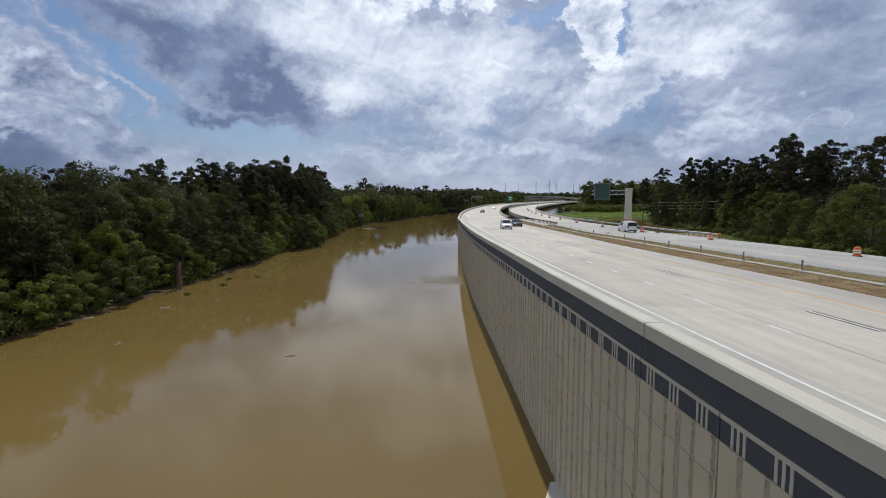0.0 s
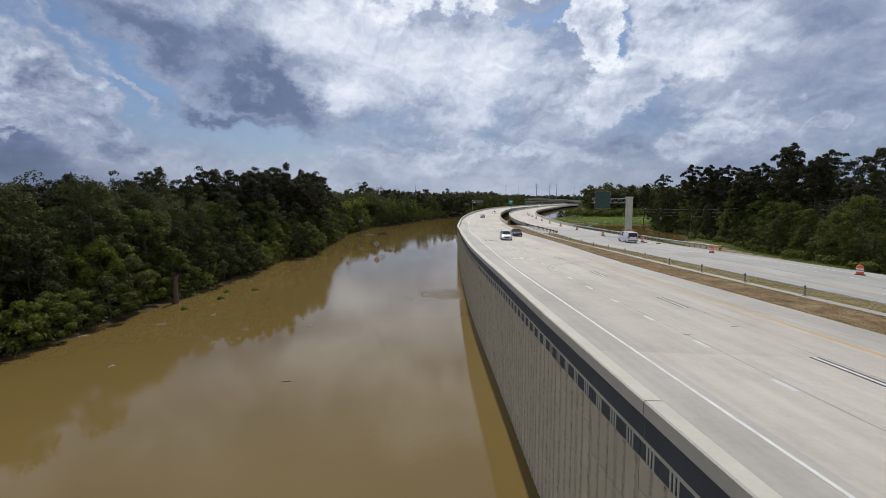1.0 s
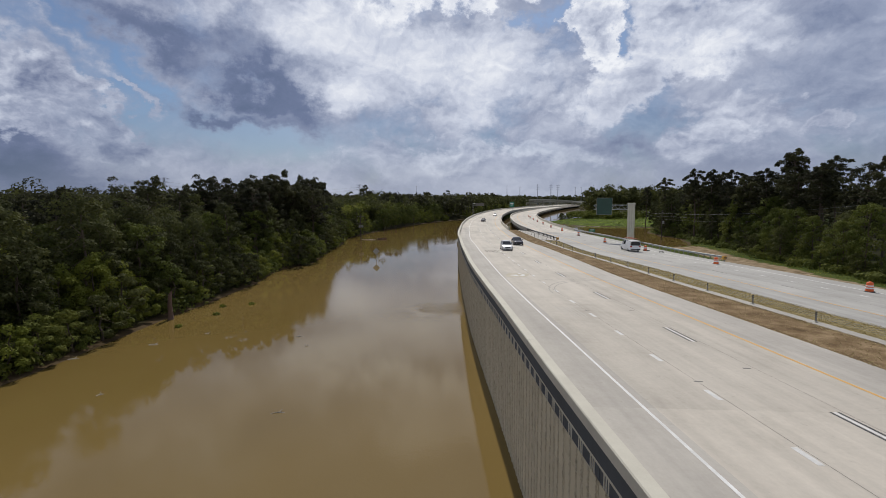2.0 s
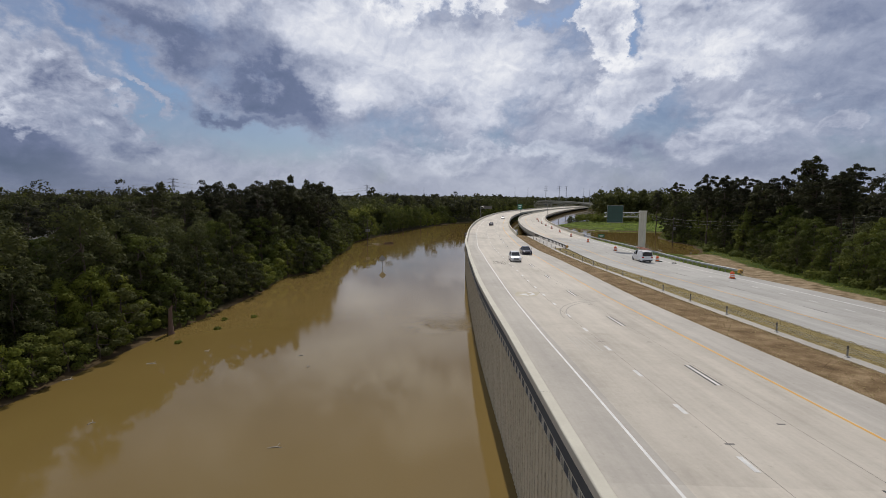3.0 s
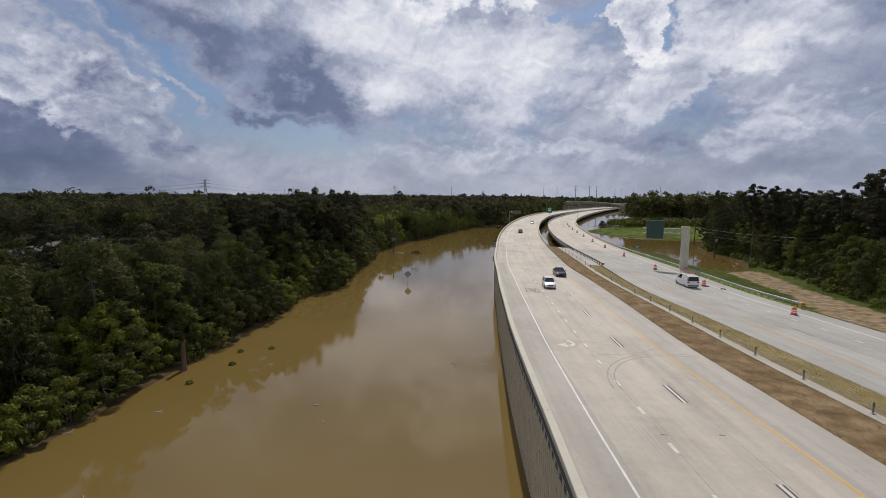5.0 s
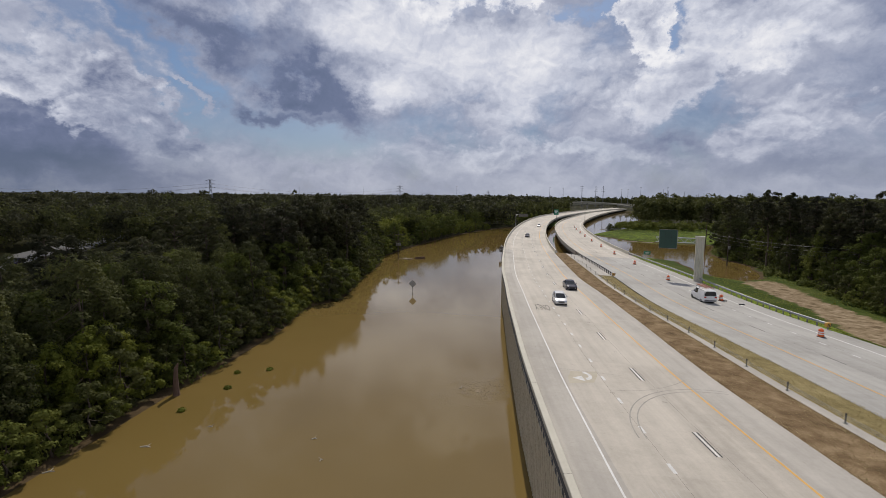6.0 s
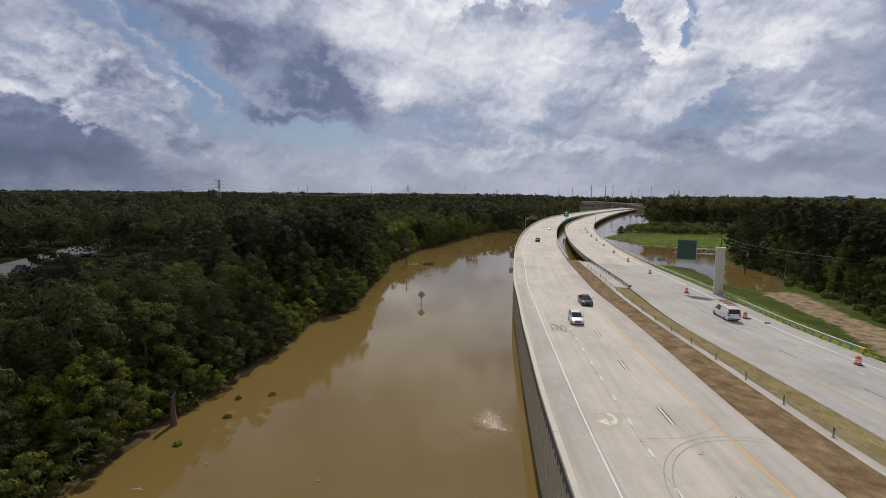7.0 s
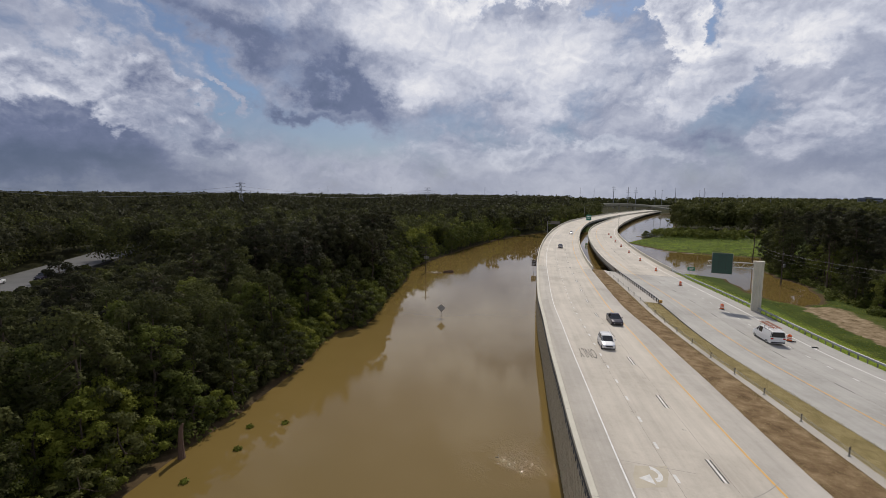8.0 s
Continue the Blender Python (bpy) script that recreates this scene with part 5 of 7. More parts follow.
# ---------------------------------------------------------------- vehicles
def loft(bm, sections, m=0):
    rows = [[bm.verts.new(p_) for p_ in s] for s in sections]
    for a, b in zip(rows, rows[1:]):
        n = len(a)
        for k in range(n):
            bm.faces.new((a[k], a[(k + 1) % n], b[(k + 1) % n], b[k])).material_index = m
    bm.faces.new(list(reversed(rows[0]))).material_index = m
    bm.faces.new(rows[-1]).material_index = m
    bmesh.ops.recalc_face_normals(bm, faces=bm.faces)


def vehicle(name, label, category, paint, length, width, lower, upper, wheel_r, axles, m, ladder=False, bed=None):
    """lower: (y, half width, bottom, shoulder); upper: (y, half width at sill, half width at roof, sill, roof); nose towards -y."""
    root = thing(name, label, category, m)
    bm = bmesh.new()
    loft(bm, [[(-w, y, b), (w, y, b), (w * 1.02, y, b + (s - b) * 0.45), (w * 0.97, y, s), (w * 0.6, y, s + 0.03), (-w * 0.6, y, s + 0.03), (-w * 0.97, y, s), (-w * 1.02, y, b + (s - b) * 0.45)] for y, w, b, s in lower])
    body = part("body", bm, paint, root, smooth=False)
    bv = body.modifiers.new("round", "BEVEL")
    bv.width, bv.segments, bv.limit_method, bv.angle_limit = 0.05, 2, "ANGLE", radians(25)
    bm = bmesh.new()
    loft(bm, [[(-a, y, z0), (a, y, z0), (b, y, z1), (-b, y, z1)] for y, a, b, z0, z1 in upper])
    part("cabin_glass", bm, M["glass"], root, "dark tinted window glass")
    roof = [(y, b, z1) for y, a, b, z0, z1 in upper if z1 > upper[0][3] + 0.3]
    bm = bmesh.new()
    loft(bm, [[(-b - 0.03, y, z - 0.03), (b + 0.03, y, z - 0.03), (b * 0.85, y, z + 0.05), (-b * 0.85, y, z + 0.05)] for y, b, z in roof])
    part("roof", bm, paint, root)
    for s in (-1, 1):
        bm = bmesh.new()
        for (y, a, b, z0, z1), (y2, a2, b2, z02, z12) in zip(upper, upper[1:]):
            add_tube(bm, (s * (a + 0.01), y, z0), (s * (b + 0.01), y, z1), 0.035, seg=5)
            add_tube(bm, (s * (b + 0.01), y, z1), (s * (b2 + 0.01), y2, z12), 0.04, seg=5)
        y, a, b, z0, z1 = upper[-1]
        add_tube(bm, (s * (a + 0.01), y, z0), (s * (b + 0.01), y, z1), 0.035, seg=5)
        part("window_frame", bm, paint, root)
    hw = width / 2
    for y in axles:
        for s in (-1, 1):
            bm = bmesh.new()
            add_lathe(bm, [(wheel_r * 0.62, -0.11), (wheel_r * 0.95, -0.11), (wheel_r, -0.07), (wheel_r, 0.07), (wheel_r * 0.95, 0.11), (wheel_r * 0.62, 0.11)], 18)
            wh = part("wheel", bm, M["tyre"], root)
            wh.matrix_basis = pose(s * (hw - 0.1), y, wheel_r, 0, 90, 0)
            bm = bmesh.new()
            add_lathe(bm, [(wheel_r * 0.6, 0.08), (wheel_r * 0.55, 0.122), (wheel_r * 0.15, 0.105)] if s > 0 else [(wheel_r * 0.15, -0.105), (wheel_r * 0.55, -0.122), (wheel_r * 0.6, -0.08)], 14)
            part("rim", bm, M["rim"], wh)
    y0, w0, b0, s0 = lower[0]
    y1, w1, b1, s1 = lower[-1]
    for s in (-1, 1):
        box_part("headlight", root, M["lamp_glass"], (min(s * 0.5, s * w0 * 0.98), max(s * 0.5, s * w0 * 0.98), y0 - 0.02, y0 + 0.1, s0 - 0.2, s0 - 0.05))
        box_part("tail_light", root, M["red_lens"], (min(s * 0.62, s * w1), max(s * 0.62, s * w1), y1 - 0.1, y1 + 0.02, s1 - 0.28, s1 - 0.05))
        yy, a, b, z0, z1 = upper[1]
        bm = bmesh.new()
        add_box(bm, min(s * (a + 0.05), s * (a + 0.24)), max(s * (a + 0.05), s * (a + 0.24)), yy - 0.5, yy - 0.38, z0 + 0.03, z0 + 0.2)
        bmesh.ops.bevel(bm, geom=bm.edges[:], offset=0.03, segments=2, affect="EDGES")
        part("mirror", bm, paint, root)
    box_part("grille", root, M["rubber"], (-0.42, 0.42, y0 - 0.03, y0 + 0.02, b0 + 0.12, b0 + 0.3))
    box_part("bumper", root, M["rubber"], (-w1 * 0.9, w1 * 0.9, y1 - 0.02, y1 + 0.05, b1 + 0.05, b1 + 0.2))
    box_part("plate_blank", root, M["band"], (-0.2, 0.2, y1 + 0.05, y1 + 0.06, b1 + 0.22, b1 + 0.34))
    if ladder:
        bm = bmesh.new()
        top = max(u[4] for u in upper) + 0.08
        for y in (-0.9, 0.4, 1.7):
            add_tube(bm, (-0.8, y, top), (-0.8, y, top + 0.22), 0.03, seg=5)
            add_tube(bm, (0.8, y, top), (0.8, y, top + 0.22), 0.03, seg=5)
            add_tube(bm, (-0.85, y, top + 0.22), (0.85, y, top + 0.22), 0.03, seg=5)
        part("roof_rack", bm, M["alu"], root)
        for x, w_ in ((0.15, 0.36), (-0.6, 0.34)):
            bm = bmesh.new()
            for q in (x, x + w_):
                add_box(bm, q - 0.03, q + 0.03, -1.9, 2.4, top + 0.25, top + 0.33)
            for k in range(14):
                add_box(bm, x, x + w_, -1.8 + 0.3 * k, -1.75 + 0.3 * k, top + 0.27, top + 0.31)
            part("ladder", bm, M["ladder"], root, "weathered orange fibreglass ladder")
    return root


HATCH_L = [(-2.0, 0.55, 0.35, 0.62), (-1.85, 0.78, 0.25, 0.72), (-1.35, 0.84, 0.2, 0.88), (-0.75, 0.86, 0.2, 0.98), (0.6, 0.86, 0.2, 1.0), (1.7, 0.84, 0.22, 1.02), (1.98, 0.76, 0.3, 0.98)]
HATCH_U = [(-1.0, 0.78, 0.70, 0.96, 1.0), (-0.25, 0.80, 0.62, 0.98, 1.46), (0.8, 0.80, 0.63, 1.0, 1.52), (1.6, 0.79, 0.60, 1.0, 1.46), (1.92, 0.74, 0.58, 1.0, 1.06)]
COUPE_L = [(-2.4, 0.6, 0.35, 0.6), (-2.25, 0.84, 0.24, 0.70), (-1.5, 0.92, 0.2, 0.86), (-0.9, 0.93, 0.2, 0.92), (1.0, 0.93, 0.2, 0.94), (2.1, 0.9, 0.24, 0.98), (2.38, 0.8, 0.32, 0.92)]
COUPE_U = [(-1.15, 0.80, 0.74, 0.90, 0.94), (-0.2, 0.82, 0.60, 0.92, 1.36), (0.7, 0.82, 0.60, 0.94, 1.40), (1.7, 0.78, 0.56, 0.96, 1.05)]
VAN_L = [(-2.85, 0.7, 0.4, 0.85), (-2.7, 0.95, 0.3, 1.0), (-2.0, 1.0, 0.28, 1.15), (-1.5, 1.01, 0.28, 1.2), (1.2, 1.01, 0.28, 1.24), (2.75, 1.0, 0.3, 1.24), (2.85, 0.96, 0.36, 1.2)]
VAN_U = [(-1.95, 0.92, 0.85, 1.14, 1.2), (-1.05, 0.94, 0.76, 1.18, 1.98), (0.6, 0.96, 0.8, 1.22, 2.06), (2.6, 0.96, 0.8, 1.22, 2.04), (2.83, 0.94, 0.78, 1.22, 1.98)]
TRUCK_L = [(-2.7, 0.75, 0.5, 0.95), (-2.6, 0.95, 0.4, 1.05), (-1.2, 0.98, 0.38, 1.15), (0.8, 0.98, 0.38, 1.15), (2.6, 0.97, 0.42, 1.15), (2.75, 0.94, 0.5, 1.1)]
TRUCK_U = [(-1.1, 0.85, 0.8, 1.12, 1.16), (-0.5, 0.87, 0.7, 1.14, 1.78), (0.6, 0.87, 0.7, 1.14, 1.8), (1.0, 0.87, 0.8, 1.14, 1.2)]


def car_spot(place, y, off, turn):
    return spot(place, y, off, 0.006, turn)


vehicle("hatchback", "silver white hatchback car driving on the concrete lanes", "car", M["silver_paint"], 4.0, 1.72, HATCH_L, HATCH_U, 0.30, (-1.3, 1.25), car_spot(at_near, 26.5, -1.9, 0))
vehicle("coupe", "dark plum two door car on the concrete lanes", "car", M["dark_paint"], 4.8, 1.86, COUPE_L, COUPE_U, 0.33, (-1.5, 1.4), car_spot(at_near, 40.5, 2.0, 0))
van = vehicle("van", "white work van carrying ladders on its roof rack", "van", M["white_paint"], 5.7, 2.02, VAN_L, VAN_U, 0.36, (-1.9, 1.75), car_spot(at_far, 41.0, 9.6, 180), ladder=True)
bm = bmesh.new()
for s in (-1, 1):
    vs = [(s * 0.99, 0.2, 1.24), (s * 0.99, 2.6, 1.24), (s * 0.83, 2.6, 1.98), (s * 0.83, 0.2, 1.98)]
    a = [bm.verts.new(v) for v in vs]
    b = [bm.verts.new((v[0] * 1.015, v[1], v[2])) for v in vs]
    for k in range(4):
        bm.faces.new((a[k], a[(k + 1) % 4], b[(k + 1) % 4], b[k]))
    bm.faces.new(a), bm.faces.new(b)
bmesh.ops.recalc_face_normals(bm, faces=bm.faces)
part("side_panel", bm, M["white_paint"], van, "blank white van side")
vehicle("sedan", "dark sedan approaching on the curved bridge", "car", M["dark_paint"], 4.8, 1.86, COUPE_L, COUPE_U, 0.33, (-1.5, 1.4), car_spot(at_near, 160, -1.8, 0))
vehicle("sedan", "silver car far along the bridge", "car", M["silver_paint"], 4.0, 1.72, HATCH_L, HATCH_U, 0.30, (-1.3, 1.25), car_spot(at_near, 236, 1.6, 0))
vehicle("pickup", "dark pickup truck on the side road", "pickup truck", M["dark_paint"], 5.5, 1.96, TRUCK_L, TRUCK_U, 0.38, (-1.7, 1.6), pose(-149.2, 43.3, -3.19, 0, 0, 33.5))
vehicle("pickup", "white pickup truck on the side road", "pickup truck", M["white_paint"], 5.5, 1.96, TRUCK_L, TRUCK_U, 0.38, (-1.7, 1.6), pose(-152.0, 34.5, -3.19, 0, 0, 213.5))

# side road through the woods
def side_point(s, off, z):
    return (-156.7 - 0.55 * s + 0.83 * off, 45.1 + 0.83 * s + 0.55 * off, z)


sr = mesh_object("road_side", [side_point(s, o, z) for s in np.linspace(-130, 150, 29) for o, z in ((-7, -5.5), (-7, -3.2), (7, -3.2), (7, -5.5))],
                 [(4 * i + k, 4 * i + k + 1, 4 * i + k + 5, 4 * i + k + 4) for i in range(28) for k in range(3)], M["asphalt"])
tagged(sr, "pale asphalt side road through the woods", "road", kind="structure")

# ---------------------------------------------------------------- trees
LEAF = dict(
    dark=leafy("leaves_dark_green", [(0.040, 0.043, 0.018), (0.067, 0.073, 0.024), (0.107, 0.113, 0.033)]),
    mid=leafy("leaves_mid_green", [(0.058, 0.071, 0.017), (0.106, 0.124, 0.025), (0.168, 0.178, 0.040)]),
    lime=leafy("leaves_yellow_green", [(0.098, 0.114, 0.018), (0.158, 0.176, 0.027), (0.235, 0.245, 0.046)]),
    # the pines' own needles; also the dark tone for woods under cloud shade
    pine=leafy("pine_needles_and_shaded_woods", [(0.027, 0.028, 0.017), (0.046, 0.047, 0.023), (0.077, 0.078, 0.031)]),
)
wood_rng = np.random.default_rng(11)


def leaf_mesh(name, centres, normals, sizes, mat, parent=None, aspect=0.5, tri=False, label=""):
    """One mesh of many small leaves, each a diamond or a triangle."""
    n = len(centres)
    rnd = wood_rng.normal(size=(n, 3))
    u = np.cross(normals, rnd)
    u /= np.linalg.norm(u, axis=1, keepdims=True) + 1e-9
    v = np.cross(normals, u)
    s = sizes[:, None]
    if tri:
        verts = np.stack([centres - u * s, centres + u * s * 0.8 + v * s * 0.7, centres + u * s * 0.8 - v * s * 0.7], 1)
    else:
        verts = np.stack([centres - u * s, centres - v * s * aspect, centres + u * s, centres + v * s * aspect], 1)
    k = verts.shape[1]
    me = bpy.data.meshes.new(name)
    me.vertices.add(n * k)
    me.vertices.foreach_set("co", verts.reshape(-1).astype(np.float32))
    me.loops.add(n * k)
    me.loops.foreach_set("vertex_index", np.arange(n * k, dtype=np.int32))
    me.polygons.add(n)
    me.polygons.foreach_set("loop_start", np.arange(0, n * k, k, dtype=np.int32))
    me.update(calc_edges=True)
    me.materials.append(mat)
    ob = new(name, me)
    if parent:
        ob.parent = parent
    if label:
        ob["label"] = label
    return ob


def shell(centre, radius, n, flat=0.8, up=0.25):
    d = wood_rng.normal(size=(n, 3))
    d /= np.linalg.norm(d, axis=1, keepdims=True)
    d[:, 2] = np.where(d[:, 2] < -0.35, -d[:, 2], d[:, 2])
    r = radius * wood_rng.uniform(0.35, 1.0, (n, 1)) ** 0.45 * (1 + 0.16 * np.sin(d[:, :1] * 7 + d[:, 1:2] * 5))
    p = np.asarray(centre) + d * r * np.array([1, 1, flat])
    nrm = d + wood_rng.normal(size=(n, 3)) * 0.42 + np.array([0, 0, up])
    return p, nrm / np.linalg.norm(nrm, axis=1, keepdims=True)


def limbs(bm, base, ends, r):
    for e in ends:
        e = Vector(e)
        mid = Vector(base).lerp(e, 0.5) + Vector((0, 0, -0.08 * (e - Vector(base)).length))
        add_tube(bm, base, mid, r, r * 0.7, seg=4)
        add_tube(bm, mid, e, r * 0.7, r * 0.25, seg=4)


def broadleaf(name, label, height, spread, seed, leaves, leaf, mat, low=0.12, clumps=34, lean=0.0):
    r = random.Random(seed)
    root = thing(name, label, "tree", group="flooded woods")
    cs = []
    for i in range(clumps):
        t = (i + r.random()) / clumps
        env = math.sin(math.pi * min(0.97, 0.16 + 0.80 * t)) ** 0.75
        a = i * 2.4 + r.uniform(-0.5, 0.5)
        rad = spread * env * math.sqrt(r.uniform(0.15, 1.0))
        h = height * (low + (0.95 - low) * t)
        cs.append(((math.cos(a) * rad + lean * h, math.sin(a) * rad, h), spread * r.uniform(0.17, 0.36)))
    bm = bmesh.new()
    z, x, rr = -0.4, 0.0, 0.012 * height + 0.06
    prev = Vector((0, 0, z))
    for k in range(5):
        nxt = Vector((lean * height * (k + 1) / 5 + r.uniform(-0.2, 0.2), r.uniform(-0.2, 0.2), height * 0.17 * (k + 1)))
        add_tube(bm, prev, nxt, rr, rr * 0.8, seg=7)
        prev, rr = nxt, rr * 0.8
        if k > 0:
            limbs(bm, prev, [c for c, _ in r.sample(cs, 4) if abs(c[2] - prev.z) < height * 0.3], rr * 0.45)
    part("trunk", bm, M["bark"], root)
    P, N = zip(*[shell(c, s, leaves // clumps) for c, s in cs])
    P, N = np.concatenate(P), np.concatenate(N)
    leaf_mesh("crown", P, N, leaf * wood_rng.uniform(0.55, 1.25, len(P)), mat, root, tri=True)
    return root


def pine(name, label, height, spread, seed, leaves, leaf, bare=0.55):
    r = random.Random(seed)
    root = thing(name, label, "pine tree", group="pines among the woods")
    bm = bmesh.new()
    prev, rr = Vector((0, 0, -0.4)), 0.009 * height + 0.07
    for k in range(6):
        nxt = Vector((r.uniform(-0.25, 0.25), r.uniform(-0.25, 0.25), height * 0.155 * (k + 1)))
        add_tube(bm, prev, nxt, rr, rr * 0.84, seg=7)
        prev, rr = nxt, rr * 0.84
    cs = []
    for i in range(46):
        t = (i + r.random()) / 46
        h = height * (bare + (0.955 - bare) * t)
        rad = spread * (0.30 + 0.70 * math.sin(math.pi * (0.16 + 0.72 * t))) * r.uniform(0.25, 1.0)
        a = i * 2.39 + r.uniform(-0.6, 0.6)
        c = (math.cos(a) * rad, math.sin(a) * rad, h + r.uniform(-0.5, 0.5))
        cs.append((c, spread * r.uniform(0.15, 0.28)))
        limbs(bm, (0, 0, h - 0.8), [c], 0.06)
    part("trunk", bm, M["bark"], root)
    P, N = zip(*[shell(c, s, leaves // 46, 0.85, 0.3) for c, s in cs])
    P, N = np.concatenate(P), np.concatenate(N)
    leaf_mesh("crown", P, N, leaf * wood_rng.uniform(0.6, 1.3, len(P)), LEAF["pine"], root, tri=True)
    return root


NEAR = [broadleaf("broadleaf_tree", "broadleaf tree in dense dark green leaf", 12.5, 3.9, 1, 7000, 0.16, LEAF["dark"], 0.12, 46),
        broadleaf("broadleaf_tree", "broadleaf tree in dense mid green leaf", 11.0, 3.6, 2, 6800, 0.15, LEAF["mid"], 0.12, 44),
        broadleaf("broadleaf_tree", "slender broadleaf tree in dull green leaf", 13.5, 3.0, 3, 6200, 0.16, LEAF["dark"], 0.2, 42),
        broadleaf("broadleaf_tree", "small yellow green tree leaning over the bank", 8.0, 3.0, 4, 5400, 0.14, LEAF["lime"], 0.08, 36, 0.06)]
SHRUB = [broadleaf("bank_shrub", "leafy green shrub at the flooded bank", 4.6, 2.3, 5, 2800, 0.135, LEAF["mid"], 0.02, 20, 0.1),
         broadleaf("bank_shrub", "yellow green shrub overhanging the floodwater", 3.6, 2.1, 6, 2600, 0.125, LEAF["lime"], 0.02, 18, 0.12),
         broadleaf("bank_shrub", "dark green shrub at the water's edge", 5.2, 2.2, 7, 2800, 0.135, LEAF["dark"], 0.02, 20, 0.05)]
PINES = [pine("pine_tree", "tall dark pine with a bare lower trunk", 21.0, 4.3, 8, 5200, 0.22, 0.52),
         pine("pine_tree", "tall ragged pine with open clumped crown", 24.0, 3.8, 9, 5200, 0.22, 0.58),
         pine("pine_tree", "dark pine rising above the canopy", 17.0, 3.6, 10, 5000, 0.21, 0.42)]
used = set()
woods = random.Random(21)


def plant(kind, x, y, s, turn=None):
    z = ground_z(x, y) - 0.15
    z = max(z, WATER - 0.6)
    m = pose(x, y, z, woods.uniform(-3, 3), woods.uniform(-3, 3), woods.uniform(0, 360) if turn is None else turn)
    if kind.name in used:
        ob = copy_thing(kind, m)
    else:
        used.add(kind.name)
        ob = kind
        ob.matrix_basis = m
    ob.scale = (s, s, s * woods.uniform(0.92, 1.08))
    return ob


def near_side_road(x, y):
    off, s = (x + 156.7) * 0.83 + (y - 45.1) * 0.55, (y - 45.1) * 0.83 - (x + 156.7) * 0.55
    return abs(off) < 7


# the near bank, water's edge first
y = -34.0
while y < 128:
    x = float(bank_x(y))
    plant(woods.choice(SHRUB), x - woods.uniform(0.9, 2.7), y, woods.uniform(0.75, 1.15) * (1.25 if y > 40 else 1.0))
    y += woods.uniform(2.3, 3.6)
y = -33.0
while y < 122:
    x = float(bank_x(y))
    plant(woods.choice(NEAR if woods.random() < 0.75 else NEAR[3:]), x - woods.uniform(4.2, 7.0), y, woods.uniform(0.62, 1.12))
    y += woods.uniform(3.0, 4.4)
for row, (d0, d1, y0, y1, gap) in enumerate(((7, 11, -30, 118, 4.6), (12, 18, -24, 116, 4.8), (19, 27, -14, 116, 5.6))):
    y = y0
    while y < y1:
        x = float(bank_x(y))
        tall = 38 < y < 112
        k = woods.choice(PINES[:1] + PINES[2:] * 2) if (tall and woods.random() < 0.7) or woods.random() < 0.12 else woods.choice(NEAR[:3])
        s = woods.uniform(0.68, 1.12) if k in NEAR else (woods.uniform(0.95, 1.12) if k is PINES[2] else woods.uniform(0.76, 0.92))
        plant(k, x - woods.uniform(d0, d1), y + woods.uniform(-1, 1), s)
        y += gap * woods.uniform(0.8, 1.25)
# a rounded lime tree and a bare trunk at the bank
plant(NEAR[3], -63.0, -18.5, 1.15, 40)
snag = thing("tree_snag", "broken reddish bare tree trunk at the bank", "dead tree", pose(-52.5, -5.6, WATER - 0.4, 0, -2, 0))
bm = bmesh.new()
prev = Vector((0, 0, 0))
for k, (dx, dz, r0, r1) in enumerate(((0.05, 1.0, 0.42, 0.30), (-0.02, 1.2, 0.30, 0.25), (0.1, 1.1, 0.25, 0.20), (0.2, 0.5, 0.20, 0.07))):
    nxt = prev + Vector((dx, 0.03 * k, dz))
    add_tube(bm, prev, nxt, r0, r1, seg=9)
    prev = nxt
M["red_bark"] = surface("reddish_bare_wood", [(0.085, 0.050, 0.034), (0.165, 0.10, 0.068)], 1.5, 0.9, bump=1.0, fine=6, stretch=(4, 4, 0.5))
part("trunk", bm, M["red_bark"], snag)

# beyond the jetty: lower, brighter trees along the far bank
y = 122.0
while y < 262:
    x = float(bank_x(y))
    plant(woods.choice(SHRUB[:2] if woods.random() < 0.4 else NEAR[1:2] + NEAR[3:]), x - woods.uniform(0.5, 3), y, woods.uniform(0.85, 1.15))
    if woods.random() < 0.6:
        plant(woods.choice(NEAR[1:]), x - woods.uniform(6, 12), y, woods.uniform(0.7, 0.9))
    y += woods.uniform(4.0, 6.0)

# the right-hand wood
RIGHT_EDGE = spline([(-30, 50), (20, 42.5), (40, 41.5), (60, 40.5), (80, 40), (103, 39.8), (120, 42.0), (138, 38.5), (165, 42), (190, 49), (230, 60), (300, 70)])
y = 12.0
while y < 200:
    x = float(RIGHT_EDGE(y))
    plant(woods.choice((SHRUB[0], SHRUB[0], SHRUB[2], NEAR[0])), x + woods.uniform(0, 2), y, woods.uniform(0.5, 1.05))
    plant(woods.choice((NEAR[1], NEAR[1], NEAR[0], NEAR[2])), x + woods.uniform(3, 7), y + 1.5, woods.uniform(0.85, 1.25))
    if woods.random() < 0.6:
        plant(woods.choice(PINES), x + woods.uniform(3, 16), y + woods.uniform(-1, 1), woods.uniform(0.76, 0.90))
    y += woods.uniform(4.6, 6.6)
